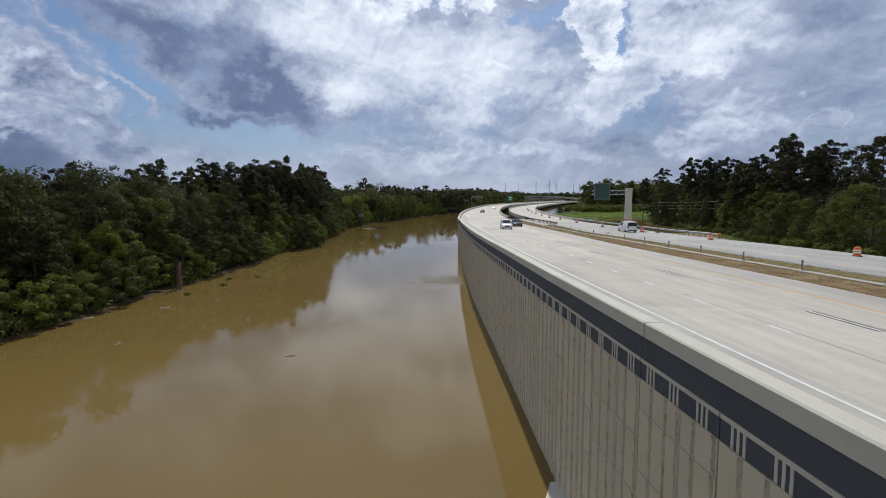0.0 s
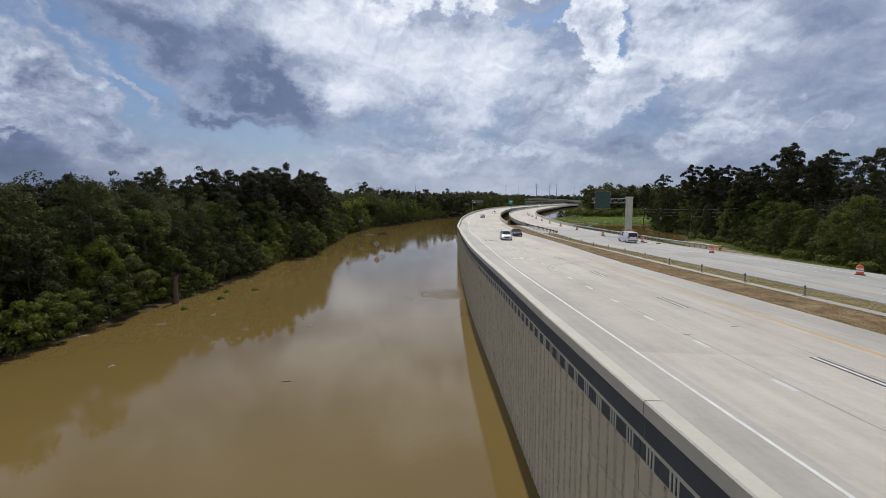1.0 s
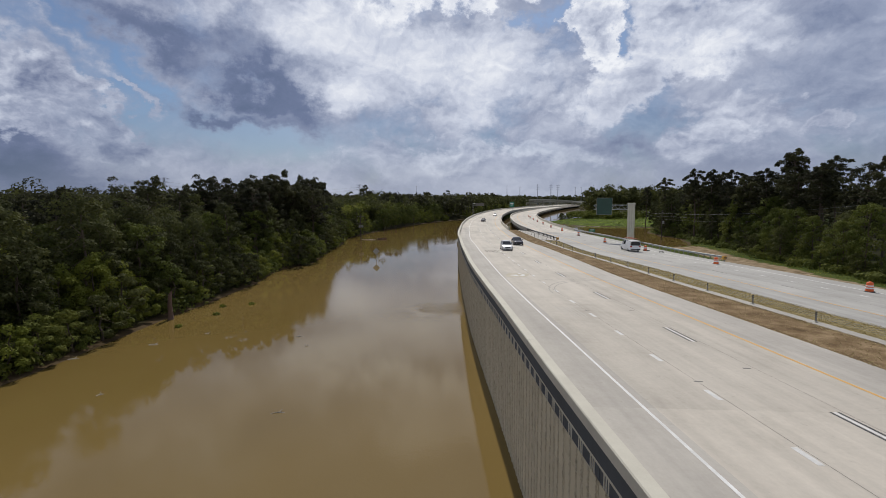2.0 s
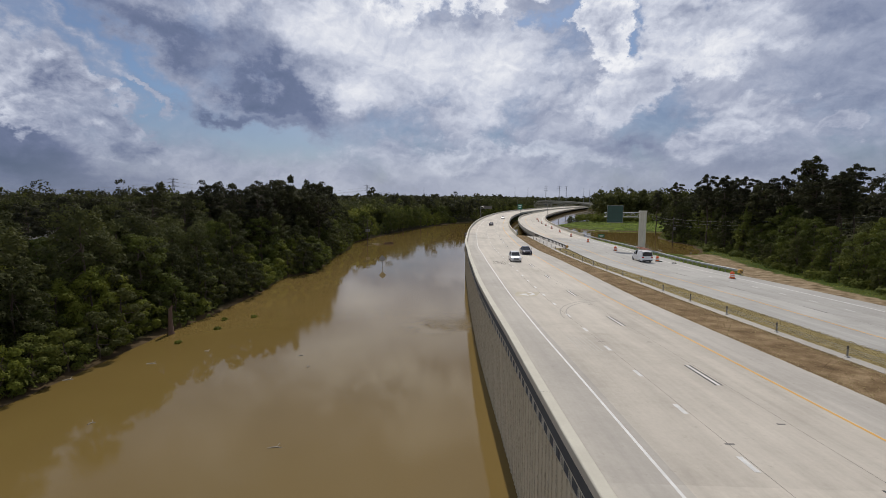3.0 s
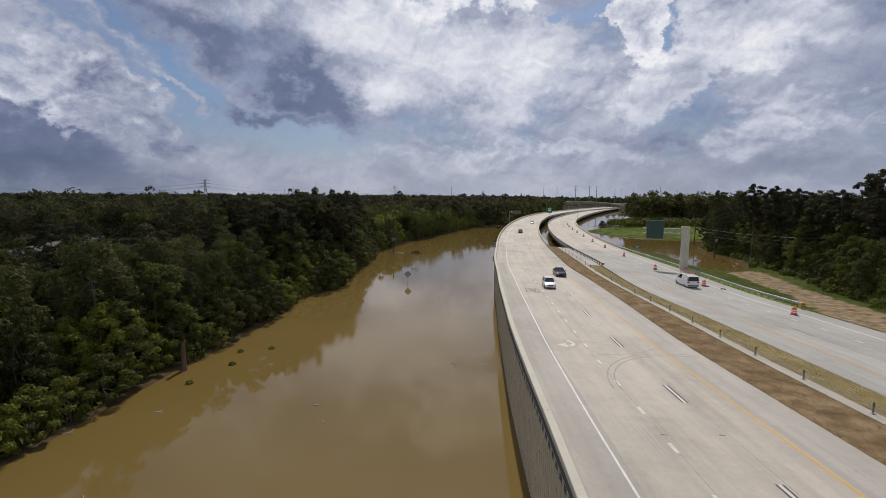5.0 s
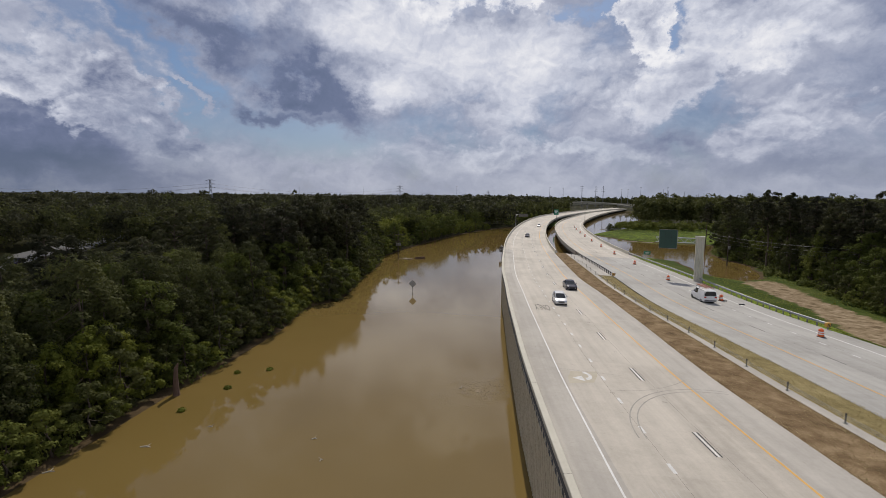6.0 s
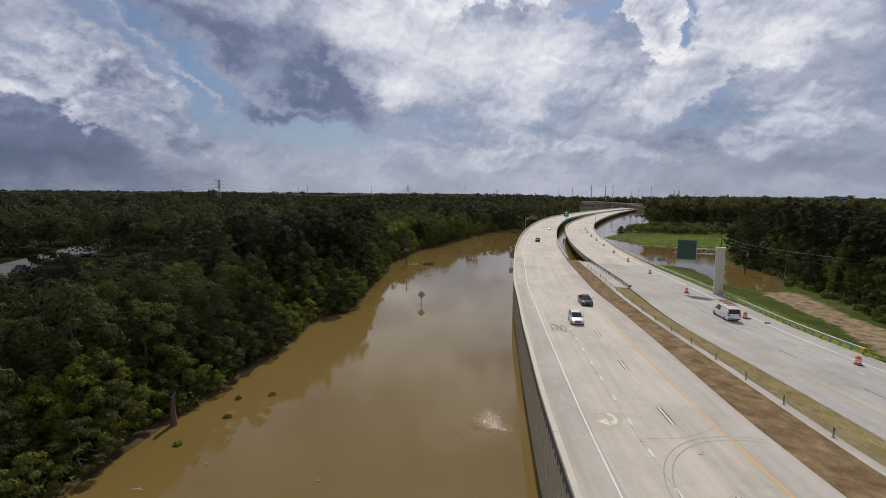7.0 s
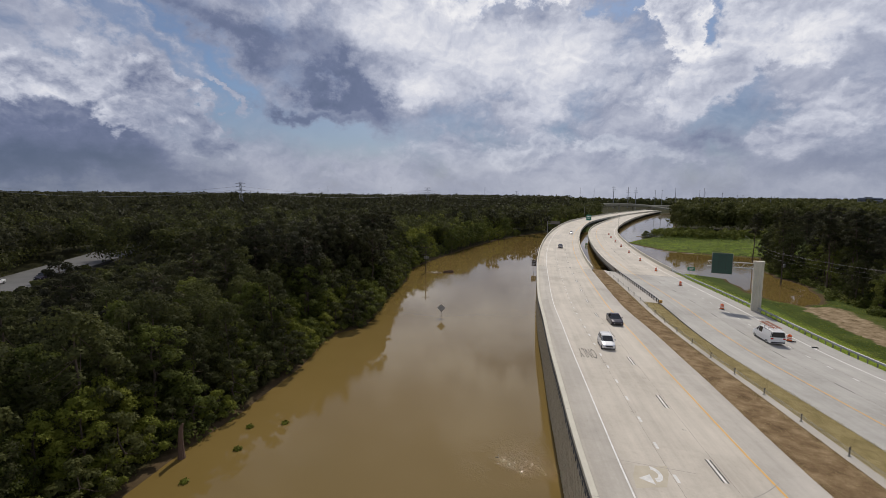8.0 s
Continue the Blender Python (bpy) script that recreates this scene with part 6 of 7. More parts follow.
# the tall pines that stand out on the skyline: place and height
for x, y, h in ((40.0, 176, 18.5), (41.0, 146, 20.0), (41.5, 113, 21.5), (43.5, 116, 20.5), (42.8, 102.7, 20.3), (45.5, 104, 19.5), (44.5, 82.5, 18.0), (46.5, 85, 17.2), (45.8, 75, 19.0), (48.0, 66.5, 22.8), (49.5, 69, 21.0), (50.5, 60, 18.5), (52.0, 49, 20.6), (50.5, 41.7, 19.6), (55, 40, 19.5), (54, 62, 20.5), (57, 74, 21.5), (53, 84, 20.5), (50, 94, 21.0)):
    plant(woods.choice(PINES[:2]) if h > 18 else PINES[2], x, y, 1.0).scale = (h / 22.0,) * 2 + (h / 22.0,) if h > 18 else (h / 17.0,) * 3
for x, y, h in ((-95.2, 12.0, 13.5), (-73.4, -1.0, 14.6), (-67.5, 5.1, 14.5), (-78.0, 28.9, 15.2), (-80.6, 39.5, 15.0), (-71.7, 35.9, 17.0), (-71.4, 43.2, 18.0), (-73.5, 47.0, 17.0), (-70.7, 51.7, 18.2), (-74.0, 58.0, 17.5), (-69.4, 58.8, 17.5), (-66.8, 62.2, 17.2), (-70.0, 70.0, 16.0), (-73.6, 82.1, 13.5)):
    plant(PINES[0] if h > 16.5 else PINES[2], x, y, 1.0).scale = (h / (21.0 if h > 16.5 else 17.0),) * 3
for x, y, k in ((-59.5, -9.5, 1.12), (-56.5, -20.0, 0.72), (-64.0, -14.0, 0.85), (-63.0, 1.0, 1.05)):
    plant(NEAR[0], x, y, k)
for i in range(14):         # shrubs on the marsh
    plant(woods.choice(SHRUB), woods.uniform(8, 60), woods.uniform(262, 300), woods.uniform(0.6, 1.0))


# ---------------------------------------------------------------- the woods beyond, told apart only as a mass
def distant_wood(name, label, spots, leaves, leaf, mat):
    P, N, S = [], [], []
    for x, y, h, w in spots:
        g = max(ground_z(x, y), WATER)
        for _ in range(4):
            c = (x + wood_rng.normal() * w * 0.45, y + wood_rng.normal() * w * 0.45, g + h * wood_rng.uniform(0.55, 0.88))
            p, n = shell(c, w * wood_rng.uniform(0.5, 0.8), leaves // 5, 1.0, 0.05)
            P.append(p), N.append(n), S.append(leaf * wood_rng.uniform(0.6, 1.3, len(p)))
        p, n = shell((x, y, g + h * 0.35), w * 0.9, leaves // 5, 1.3, 0.1)
        P.append(p), N.append(n), S.append(leaf * wood_rng.uniform(0.6, 1.3, len(p)))
    ob = leaf_mesh(name, np.concatenate(P), np.concatenate(N), np.concatenate(S), mat, tri=True)
    return tagged(ob, label, "woods", kind="stuff")


def left_spots(n, d0, d1, tall):
    out = []
    while len(out) < n:
        d = math.sqrt(woods.uniform(d0 * d0, d1 * d1))
        a = radians(woods.uniform(-66, -4))
        x, y = -12 + d * math.sin(a), -50 + d * math.cos(a)
        back = float(bank_x(min(y, 258))) - x
        if y < 262 and back < (26 if y < 116 else 9) or near_side_road(x, y):
            continue
        if y >= 262 and x > float(near_x(y)) - 16:
            continue
        h = woods.gauss(*tall)
        off, s = (x + 156.7) * 0.83 + (y - 45.1) * 0.55, (y - 45.1) * 0.83 - (x + 156.7) * 0.55
        w_ = woods.uniform(2.4, 4.2)
        if -125 < s < 12 and 0 < off < 60:      # young growth beside the side road
            h = min(h, max(1.0, 0.15 * off)) * woods.uniform(0.5, 1.05)
            w_ = min(w_, 0.9 + h * 0.28)
        out.append((x, y, h, w_))
    return out


sp = left_spots(1500, 60, 260, (12.8, 2.7))
shore = [p for p in sp if p[1] > 92 and float(bank_x(min(p[1], 258))) - p[0] < 42]
sp = [p for p in sp if p not in shore]
close = [p for p in sp if math.hypot(p[0] + 20, p[1] + 45) < 135]
sp = [p for p in sp if math.hypot(p[0] + 20, p[1] + 45) >= 135]
# the needle material here puts cloud shade into the woods' colour
distant_wood("woods_mid", "dense olive green woods behind the flooded bank", close[::2], 620, 0.25, LEAF["pine"])
distant_wood("woods_mid", "dull green broadleaf woods behind the flooded bank", close[1::2], 620, 0.25, LEAF["dark"])
distant_wood("woods_mid", "dense dark mixed woods behind the flooded bank", sp[::2], 260, 0.42, LEAF["pine"])
distant_wood("woods_mid", "dense green broadleaf woods behind the flooded bank", sp[1::2], 260, 0.42, LEAF["dark"])
for y in np.arange(120, 300, 1.1):      # and on along the far shore
    for _ in range(2):
        shore.append((float(bank_x(min(y, 268))) - 7 - 34 * woods.random() ** 1.3 + max(0.0, y - 268) * 0.5, float(y), woods.gauss(11.5, 2.2), woods.uniform(2.2, 3.8)))
woods.shuffle(shore)
cut = len(shore) // 5
for k, (label, mat, lo, hi) in enumerate((("bright green broadleaf woods along the flooded shore", "mid", 0, 2), ("yellow green broadleaf woods along the flooded shore", "lime", 2, 3), ("dark green mixed woods along the flooded shore", "dark", 3, 5))):
    distant_wood("woods_mid", label, [(x, y, h * (0.78 if mat != "dark" else 0.95), w_) for x, y, h, w_ in shore[cut * lo:cut * hi]], 380, 0.34, LEAF[mat])
sp = left_spots(2200, 255, 700, (13.5, 2.9))
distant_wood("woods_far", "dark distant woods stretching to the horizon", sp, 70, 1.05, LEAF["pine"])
sp = [(x, y, h * 1.05, w * 2.2) for x, y, h, w in left_spots(2600, 680, 2500, (15.5, 2.4))]
distant_wood("woods_far", "dark distant woods along the horizon", sp, 45, 2.6, LEAF["pine"])


def right_spots(n, y0, y1, tall, depth):
    out = []
    while len(out) < n:
        y = math.sqrt(woods.uniform(y0 * y0, y1 * y1))
        e = float(RIGHT_EDGE(min(y, 300))) + max(0, y - 300) * 0.13
        x = e + 16 + woods.uniform(0, 1) ** 1.3 * (depth + 0.75 * y)
        if y > 300 and x < float(far_x(min(y, 900))) + 34:
            continue
        out.append((x, y, woods.gauss(*tall), woods.uniform(2.4, 4.2)))
    return out


distant_wood("woods_mid", "dense dark woods beyond the highway", right_spots(620, 10, 300, (14.0, 2.4), 20), 260, 0.48, LEAF["pine"])
sp = [(x, y, woods.gauss(19.0, 2.4), woods.uniform(2.6, 4.6)) for x, y in ((woods.uniform(27, 150), woods.uniform(300, 380)) for k in range(420)) if x > 24 + (y - 300) * 0.14]
distant_wood("woods_mid", "dark woods behind the green marsh", sp, 160, 0.75, LEAF["dark"])
distant_wood("woods_far", "dark distant woods right across the horizon", right_spots(1300, 300, 900, (13.5, 2.2), 60), 60, 1.5, LEAF["dark"])
sp = [(x, y, h * 1.05, w * 2.2) for x, y, h, w in right_spots(1500, 900, 2500, (14.5, 2.0), 500)]
distant_wood("woods_far", "hazy distant woods along the horizon", sp, 45, 2.6, LEAF["dark"])
sp = [(woods.uniform(-260, 300), woods.uniform(930, 1200), woods.gauss(14.5, 1.5), woods.uniform(5, 8)) for _ in range(420)]
distant_wood("woods_far", "dark woods behind the far interchange", sp, 45, 2.6, LEAF["dark"])

# scrub down to the ground round the bridge ends and behind the marsh
sp = [(x, y, woods.uniform(3.5, 8.5), woods.uniform(1.8, 3.2)) for x, y in ((float(near_x(y)) - 13 - 40 * woods.random() ** 1.5, y) for y in (woods.uniform(268, 640) for _ in range(330))) if x < -21]
sp += [(float(far_x(y)) + 36 + 60 * woods.random() ** 1.5, y, woods.uniform(4, 9), woods.uniform(1.8, 3.4)) for y in (woods.uniform(345, 640) for _ in range(260))]
sp += [(woods.uniform(14, 80), woods.uniform(266, 302), woods.uniform(1.8, 5.0), woods.uniform(1.3, 2.6)) for _ in range(170)]
sp = [q for q in sp if ground_z(q[0], q[1]) > WATER + 0.1]
distant_wood("scrub", "green scrub and bushes at the wood's foot", sp, 90, 0.55, LEAF["mid"])

sp = [(float(near_x(y)) - 14 - 60 * woods.random() ** 1.4, y, woods.gauss(13.5, 2.0), woods.uniform(2.6, 4.4)) for y in (woods.uniform(308, 660) for _ in range(380))]
distant_wood("woods_mid", "tall mixed woods close beside the far bridge", [q for q in sp if q[0] < -21 and ground_z(q[0], q[1]) > WATER + 0.1], 170, 0.70, LEAF["dark"])

# undergrowth under the near trees
P, N, S = [], [], []
for i in range(900):
    y = woods.uniform(-36, 125)
    x = float(bank_x(y)) - abs(woods.gauss(0, 1)) * 16 - 0.3
    p, n = shell((x, y, ground_z(x, y) + 0.5), woods.uniform(0.8, 1.7), 90, 0.9, 0.4)
    P.append(p), N.append(n), S.append(0.2 * wood_rng.uniform(0.6, 1.3, len(p)))
for i in range(420):
    y = woods.uniform(8, 200)
    x = float(RIGHT_EDGE(y)) + abs(woods.gauss(0, 1)) * 10 - 1.5
    p, n = shell((x, y, ground_z(x, y) + 0.4), woods.uniform(0.8, 1.7), 80, 0.9, 0.4)
    P.append(p), N.append(n), S.append(0.24 * wood_rng.uniform(0.6, 1.3, len(p)))
tagged(leaf_mesh("undergrowth", np.concatenate(P), np.concatenate(N), np.concatenate(S), LEAF["mid"], tri=True), "tangled green undergrowth beneath the trees", "undergrowth", kind="stuff")

# ---------------------------------------------------------------- things afloat
def driftwood(x, y, length, turn, r):
    root = thing("floating_log", "pale waterlogged branch floating on the floodwater", "driftwood", pose(x, y, WATER + 0.01, 0, 0, turn), "floating debris")
    bm = bmesh.new()
    add_tube(bm, (-length / 2, 0, -0.02), (0, 0.06, 0.02), r, r * 0.9, seg=7)
    add_tube(bm, (0, 0.06, 0.02), (length / 2, -0.03, -0.01), r * 0.9, r * 0.5, seg=7)
    add_tube(bm, (0.1, 0.06, 0.02), (length * 0.3, 0.35, 0.12), r * 0.5, r * 0.25, seg=5)
    part("branch", bm, M["drift"], root)


for x, y, l, tn, r in ((-33.7, -9.9, 0.5, 30, 0.06), (-31.4, -12.8, 0.35, 80, 0.05), (-46.6, -15.0, 0.9, 15, 0.08), (-50.5, -20.0, 0.8, 40, 0.07), (-24.0, 4.5, 0.3, 10, 0.05), (-26.5, -27.0, 0.9, 20, 0.04), (-41.0, -26.5, 0.5, 65, 0.05), (-44.0, -10.5, 0.5, 5, 0.06), (6.0, 286.0, 4.5, 12, 0.22), (14.0, 276.0, 5.5, 160, 0.22), (9.5, 305.0, 4.0, 30, 0.2), (13.0, 200.5, 7.0, 168, 0.2), (20.5, 197.5, 5.0, 172, 0.16)):
    driftwood(x, y, l, tn, r)
tuft_spots = ((-48.6, -2.6), (-47.6, 3.6), (-49.0, -8.6), (-50.6, 1.6))
for x, y in tuft_spots:
    root = thing("reed_tuft", "small green tuft of weeds poking from the floodwater", "reeds", pose(x, y, WATER - 0.05), "flooded weeds")
    p, n = shell((0, 0, 0.1), 0.42, 130, 0.6, 0.2)
    leaf_mesh("leaves", p, n, 0.13 * wood_rng.uniform(0.6, 1.3, len(p)), LEAF["lime"], root)
raft = thing("debris_raft", "grey boards and drift jammed at the flooded jetty", "debris", pose(-66.8, 106.5, WATER, 0, 0, 20))
for k in range(7):
    bm = bmesh.new()
    add_box(bm, -1.2, 1.2, -0.12, 0.12, 0.0, 0.07)
    ob = part("board", bm, M["drift"], raft)
    ob.matrix_basis = pose(random.uniform(-1.6, 1.6), random.uniform(-1.0, 1.0), 0.02 + 0.03 * k, random.uniform(-4, 4), random.uniform(-4, 4), random.uniform(0, 180))
hull = thing("sunken_skip", "half sunken rusty open skip in the floodwater", "skip", pose(-62.5, 108.5, WATER - 0.5, 3, -4, 25))
bm = bmesh.new()
for b in ((-1.6, 1.6, -0.9, -0.82, 0, 1.0), (-1.6, 1.6, 0.82, 0.9, 0, 1.0), (-1.6, -1.52, -0.82, 0.82, 0, 1.0), (1.52, 1.6, -0.82, 0.82, 0, 1.0), (-1.52, 1.52, -0.82, 0.82, 0, 0.08)):
    add_box(bm, *b)
part("box", bm, M["red_bark"], hull)



# ---------------------------------------------------------------- grass blades on the verges
def blades(name, label, P, size, mat, up=0.9):
    n = len(P)
    N = wood_rng.normal(size=(n, 3)) * 0.6 + np.array([0, 0, up])
    N /= np.linalg.norm(N, axis=1, keepdims=True)
    ob = leaf_mesh(name, P, N, size * wood_rng.uniform(0.5, 1.3, n), mat, tri=True)
    return tagged(ob, label, "grass", kind="stuff")


def along(place, offs, n, y0, y1, bias):
    """n points on a roadway's cross-section: offs gives (offset, lift) for a station and an even random number."""
    table = stations(y0, y1, 1.0)
    y = y0 + (y1 - y0) * wood_rng.random(n) ** bias
    f = wood_rng.random(n)
    lo, hi = np.array([place(t, *offs(t, 0.0)) for t in table]), np.array([place(t, *offs(t, 1.0)) for t in table])
    a, b = [np.stack([np.interp(y, table, q[:, k]) for k in range(3)], 1) for q in (lo, hi)]
    return a + (b - a) * f[:, None]


def on_ground(P, low=0.12, lift=0.06):
    X, Y, Z = GRID["x"], GRID["y"], GRID["z"]
    i = np.clip(np.searchsorted(X, P[:, 0]) - 1, 0, len(X) - 2)
    j = np.clip(np.searchsorted(Y, P[:, 1]) - 1, 0, len(Y) - 2)
    fx, fy = (P[:, 0] - X[i]) / (X[i + 1] - X[i]), (P[:, 1] - Y[j]) / (Y[j + 1] - Y[j])
    z = (Z[j, i] * (1 - fx) + Z[j, i + 1] * fx) * (1 - fy) + (Z[j + 1, i] * (1 - fx) + Z[j + 1, i + 1] * fx) * fy
    return np.stack([P[:, 0], P[:, 1], z + lift], 1)[z > WATER + low]


def strip(a, b):
    def at(y, f):
        e, g = right_edge(y), median_gap(y)
        k = a + (b - a) * f
        return e + (g - e) * k, -0.02 + (-0.83 + 0.05 * g) * k + 0.03
    return at


blades("dry_grass", "tan dry grass tufts on the median", np.concatenate([along(at_near, strip(0.605, 1.02), 40000, -36, 62, 1.6), along(at_near, strip(-0.01, 0.06), 3500, -36, 104, 1.5), along(at_near, strip(0.43, 0.51), 7000, -36, 104, 1.5), along(at_near, strip(0.0, 0.49), 14000, -36, 104, 1.5)]), 0.036, M["straw"])
blades("verge_grass", "bright green grass on the verge below the guardrail", on_ground(along(at_far, lambda y, f: (far_edge(y) + 0.4 + 9.0 * f, 0.0), 30000, 30, 130, 1.2)), 0.075, M["lush"], 2.0)
box = lambda n, x0, x1, y0, y1: np.stack([wood_rng.uniform(x0, x1, n), wood_rng.uniform(y0, y1, n), np.zeros(n)], 1)
blades("marsh_grass", "rough green marsh grass beside the pond", on_ground(box(16000, -4, 66, 190, 300)), 0.22, M["lush"], 1.5)
p = box(24000, 22, 50, 0, 108)
blades("rough_grass", "rough olive grass between bare soil and trees", on_ground(p[inside_depth(p[:, 0], p[:, 1], SOIL) + 1.5 * np.sin(p[:, 0] * 1.7) * np.cos(p[:, 1] * 0.9) < -0.5]), 0.12, LEAF["lime"], 1.5)

# ---------------------------------------------------------------- markings on the carriageways
def flat_shape(name, outline, place, mat, parent, label="", lift=0.007):
    """A flat marking from (off, y) corners."""
    vs = [place(y, o, lift) for o, y in outline]
    ob = mesh_object(name, vs, [tuple(range(len(vs)))], mat, parent, label)
    if ob.data.polygons[0].normal.z < 0:
        ob.data.flip_normals()
    return ob


flat_shape("ground_patch", [(-5.7, -3.0), (-4.4, -2.9), (-3.4, -2.6), (-3.6, -3.6), (-4.3, -5.3), (-5.3, -5.5), (-6.4, -5.8), (-6.2, -4.4)], at_near, M["patch"], road, "tan ground-off marking patch", 0.005)
bend = np.linspace(1.35, -1.45, 10)
arc = [(-4.85 + 0.72 * math.cos(a), -3.85 + 0.98 * math.sin(a)) for a in bend]
inner = [(-4.85 + 0.44 * math.cos(a), -3.85 + 0.55 * math.sin(a)) for a in bend]
for k in range(9):
    flat_shape("turn_arrow", [arc[k], arc[k + 1], inner[k + 1], inner[k]], at_near, M["worn_white"], road, lift=0.009)
flat_shape("arrow_head", [(-4.95, -5.15), (-5.0, -3.95), (-5.86, -4.55)], at_near, M["worn_white"], road, lift=0.009)
# the word faces the traffic that comes towards the camera
M["ghost"] = surface("scoured_ghost_letters", [(0.07, 0.065, 0.055), (0.14, 0.13, 0.11)], 2.0, 0.85)
WORD_Y = 24.3
text = bpy.data.curves.new("lane_word", "FONT")
text.body, text.size, text.align_x, text.extrude = "ONLY", 1.0, "CENTER", 0.001
tmp = new("lane_word", text)
word = bpy.data.meshes.new_from_object(tmp.evaluated_get(bpy.context.evaluated_depsgraph_get()))
bpy.data.objects.remove(tmp)
word.materials.append(M["ghost"])
for v in word.vertices:      # laid on the lane, read by traffic coming the other way
    v.co = at_near(WORD_Y - v.co.y * 5.2, -4.85 - v.co.x * 0.78, 0.008 + v.co.z)
wo = new("lane_word", word)
wo.parent = road
wo["label"] = "faint outlined ghost of a removed word"
M["scour"] = surface("worn_white_paint", [(0.38, 0.355, 0.31), (0.48, 0.455, 0.41)], 2.5, 0.8)
for x in np.linspace(-5.4, -4.1, 6):
    flat_shape("scoured_mark", [(x, -22.6), (x + 0.05, -22.6), (x - 0.1 + 0.05, -19.6), (x - 0.1, -19.6)], at_near, M["scour"], road, "scoured remains of old paint")


def skid(place, parent, pts, width, name="tyre_mark"):
    pts = [Vector((a, b, 0)) for a, b in pts]
    L_, R_ = [], []
    for i, q in enumerate(pts):
        d = (pts[min(i + 1, len(pts) - 1)] - pts[max(i - 1, 0)]).normalized()
        n = Vector((-d.y, d.x, 0)) * width / 2
        L_.append(q + n), R_.append(q - n)
    vs = [place(v.y, v.x, 0.006) for v in L_] + [place(v.y, v.x, 0.006) for v in R_]
    n = len(pts)
    ob = mesh_object(name, vs, [(i, i + 1, n + i + 1, n + i) for i in range(n - 1)], M["skid"], parent, "dark curved tyre skid mark")
    if sum(p_.normal.z for p_ in ob.data.polygons) < 0:
        ob.data.flip_normals()


for r_ in (8.55, 9.05):
    skid(at_near, road, [(4.6 - r_ * math.cos(a) * 0.95, -14.2 + r_ * math.sin(a)) for a in np.linspace(0.0, 1.75, 22)], 0.09)
skid(at_near, road, [(-3.0 + 0.4 * k, -6.6 + 0.04 * k * k * 0.3) for k in range(18)], 0.06)
skid(at_near, road, [(-7.5 + 0.45 * k, -2.4 - 0.06 * k) for k in range(14)], 0.05)
for o in (-3.45, 0.38):
    line(at_near, Y0, 300, o, 0.018, M["joint"], "sealed_joint", road, 3.0, 0.004)
for o in (3.75, 7.4, 11.2):
    line(at_far, Y0, 300, o, 0.018, M["joint"], "sealed_joint", road2, 3.0, 0.004)
for y in arc_y(-1.0, 12.19, -60, 230):
    o = random.uniform(-0.1, 0.1)
    flat_shape("rubber_scuff", [(-0.16 + o, y - 7.32), (0.2 + o, y - 7.30), (0.22 + o, y - 7.22), (-0.14 + o, y - 7.2)], at_near, M["joint"], road)
    line(at_far, y - 3.0, y, 7.4, 0.12, M["black"], "lane_stripe", road2, 3.0)
for y in arc_y(-20.7, 13.7, -60, 120):
    flat_shape("rubber_scuff", [(-3.6, y + 0.14), (-3.2, y + 0.16), (-3.2, y + 0.24), (-3.6, y + 0.22)], at_near, M["joint"], road)

for y in [96.0, 104.0] + [121.0 + 34 * k for k in range(9)]:
    host = road if y < YB else deck
    flat_shape("expansion_joint", [(-8.9, y), (right_edge(y) - 0.2, y), (right_edge(y) - 0.2, y + 0.14), (-8.9, y + 0.14)], at_near, M["joint"], host)
    flat_shape("expansion_joint", [(0.2, y), (far_edge(y) - 0.2, y), (far_edge(y) - 0.2, y + 0.14), (0.2, y + 0.14)], at_far, M["joint"], road2 if y < YB else deck2)

# ---------------------------------------------------------------- wall panels and frieze
SEG = 3.0
seg_rng = random.Random(3)


def panel_mesh(kind):
    """A precast panel, 3 m by 1.5 m, with rough upright ribs; front towards -x, running along +y from the origin, top at z = 0."""
    r = random.Random(kind)
    bm = bmesh.new()
    g = 0.012
    add_box(bm, -0.07, 0.0, g, SEG - g, -1.5 + g, -g)
    ribs = ((0.10, 0.10), (0.75, 0.11), (1.28, 0.19), (1.80, 0.11), (2.42, 0.12))
    for c, w_ in ribs:
        n = 13
        left, right = [], []
        for i in range(n + 1):
            z = -1.5 + 0.03 + (1.5 - 0.06) * i / n
            dl, dr = r.uniform(-0.010, 0.010), r.uniform(-0.010, 0.010)
            d = r.uniform(0.018, 0.055)
            left.append((bm.verts.new((-0.069, c - w_ / 2 + dl, z)), bm.verts.new((-0.07 - d, c - w_ / 4 + dl, z))))
            right.append((bm.verts.new((-0.07 - d, c + w_ / 4 + dr, z)), bm.verts.new((-0.069, c + w_ / 2 + dr, z))))
        for i in range(n):
            for a, b in (((left[i][0], left[i][1]), (left[i + 1][0], left[i + 1][1])), ((left[i][1], right[i][0]), (left[i + 1][1], right[i + 1][0])), ((right[i][0], right[i][1]), (right[i + 1][0], right[i + 1][1]))):
                bm.faces.new((a[0], a[1], b[1], b[0])).material_index = 1
    bmesh.ops.recalc_face_normals(bm, faces=bm.faces)
    me = bpy.data.meshes.new("wall_panel")
    bm.to_mesh(me)
    bm.free()
    me.materials.append(M["panel"])
    me.materials.append(M["rib"])
    return me


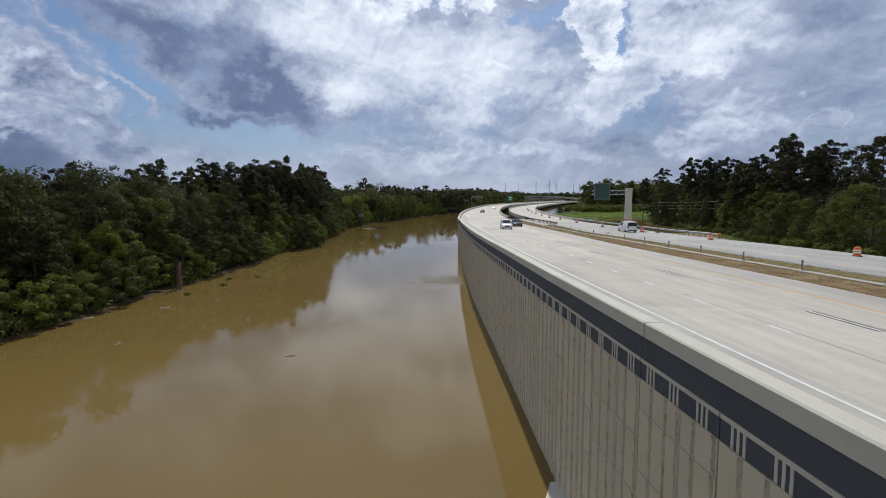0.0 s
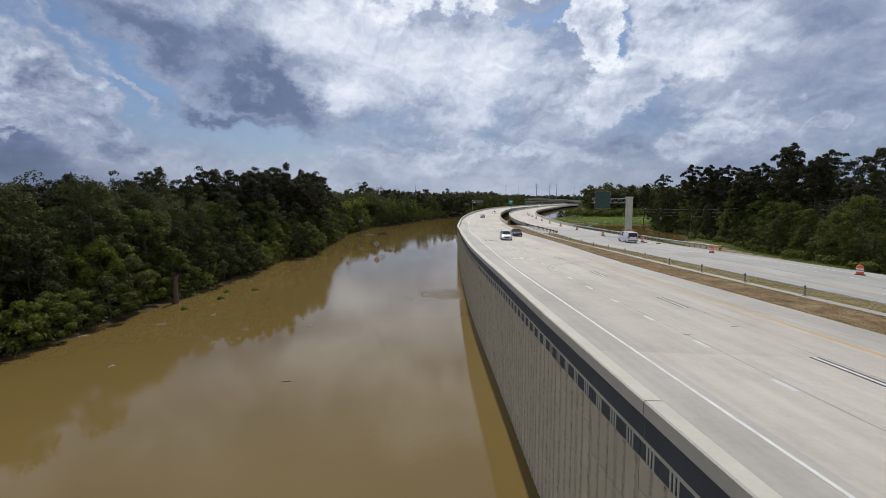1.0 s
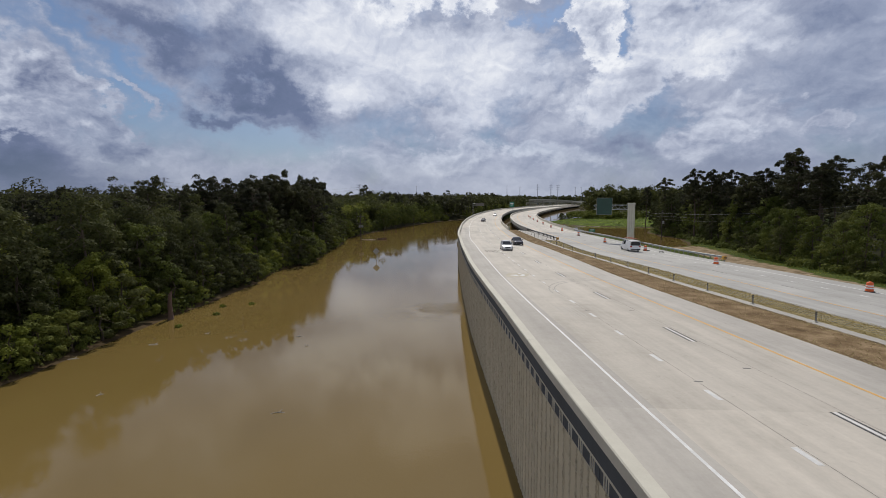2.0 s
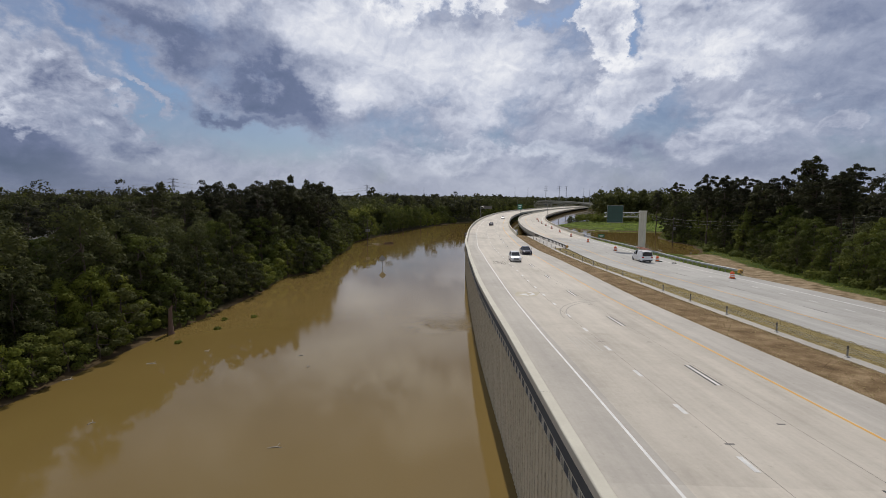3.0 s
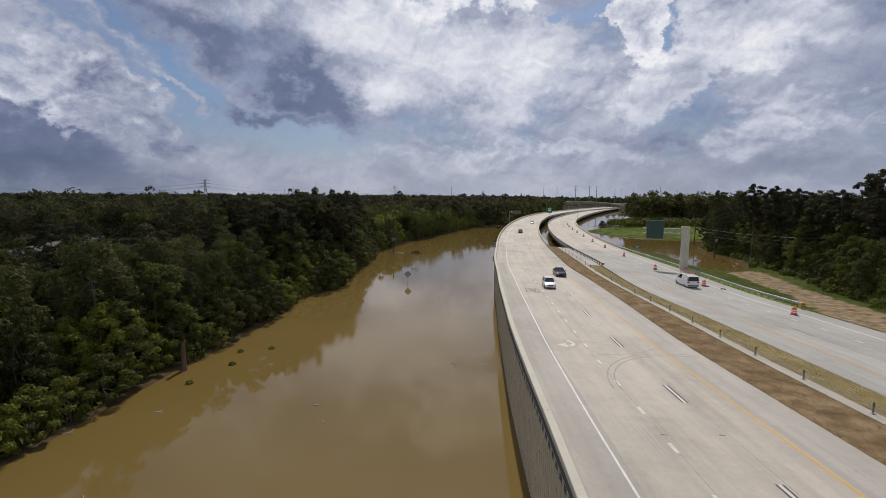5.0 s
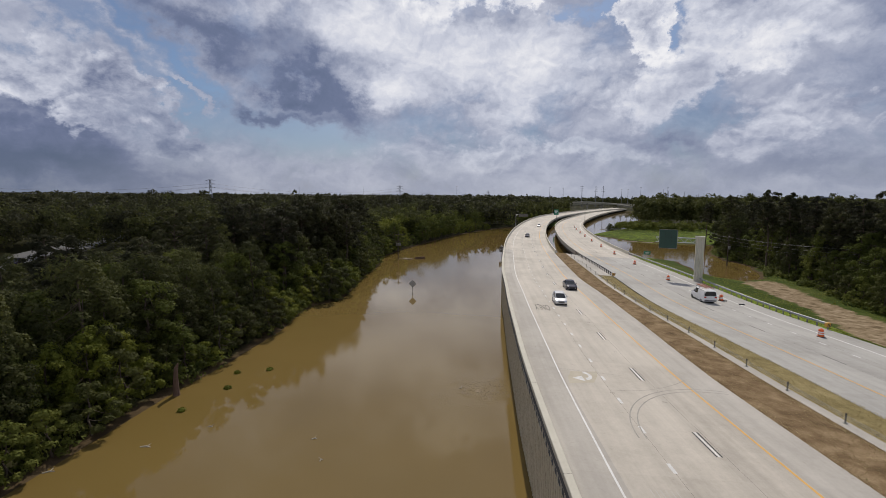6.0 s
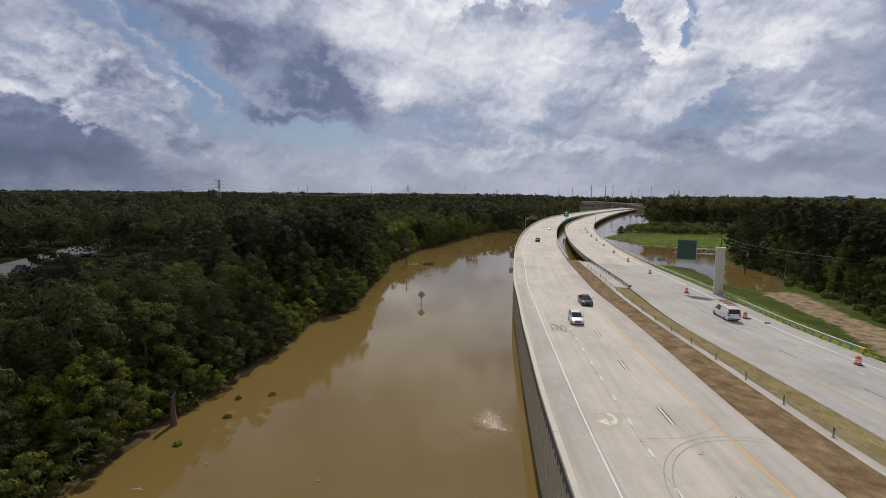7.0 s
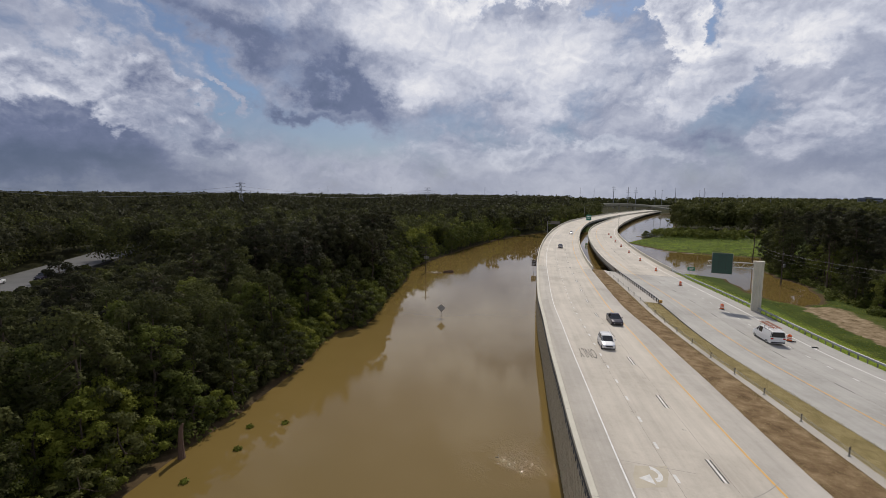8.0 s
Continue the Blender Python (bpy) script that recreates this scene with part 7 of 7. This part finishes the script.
def frieze_mesh():
    bm = bmesh.new()
    g = 0.008
    add_box(bm, -0.075, 0.02, g, SEG - g, 0.04, 0.135)
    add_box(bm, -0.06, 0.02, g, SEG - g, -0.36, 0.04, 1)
    for k in range(3):
        y = k * 1.0 + 0.33
        for a, b in ((y, y + 0.06), (y + 0.15, y + 0.21), (y + 0.30, y + 0.36)):
            add_box(bm, -0.075, -0.06, a, b, -0.36, 0.04)
    me = bpy.data.meshes.new("frieze_panel")
    bm.to_mesh(me)
    bm.free()
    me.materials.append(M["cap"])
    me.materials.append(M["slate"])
    return me


PANELS = [panel_mesh(k) for k in range(3)]
FRIEZE = frieze_mesh()
y, i = -58.0, 0
while y < YB - 3:
    a, b = Vector(at_near(y, -9.37 + flare(y))), Vector(at_near(y + SEG * 0.97, -9.37 + flare(y + SEG * 0.97)))
    d = b - a
    rz = math.degrees(math.atan2(d.y, d.x)) - 90
    rx = math.degrees(math.atan2(d.z, math.hypot(d.x, d.y)))
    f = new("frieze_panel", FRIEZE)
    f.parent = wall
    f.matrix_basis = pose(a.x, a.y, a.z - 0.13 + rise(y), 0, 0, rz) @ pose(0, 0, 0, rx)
    top, k = a.z - 0.50 + rise(y), 0
    z = top + (0.0 if i % 2 else 0.75)
    while z > WATER - 0.2:
        ob = new("wall_panel", PANELS[(i + k) % 3])
        ob.parent = wall
        ob.matrix_basis = pose(a.x, a.y, z if z <= top else top, 0, 0, rz) @ pose(0, 0, 0, rx) @ Matrix.Diagonal((1, 1, 1 if z <= top else 0.5, 1))
        z -= 1.5
        k += 1
    y += SEG / math.hypot(1, float(near_x(y + 1) - near_x(y)))
    i += 1

# open joints in the parapet
for y in np.arange(-55.4, YB - 2, 11.7):
    for prof, m_ in (([(-9.521, 0.57), (-9.521, 0.89), (-9.485, 0.926), (-9.10, 0.926)], "joint"), ([(-9.474, 0.03), (-9.474, 0.55)], "joint")):
        pts = [(o + flare(y), z + rise(y)) for o, z in prof]
        vs = [at_near(y + d, o, z) for d in (-0.012, 0.012) for o, z in pts]
        n_ = len(pts)
        mesh_object("parapet_joint", vs, [(k, k + 1, n_ + k + 1, n_ + k) for k in range(n_ - 1)], M[m_], parapet)
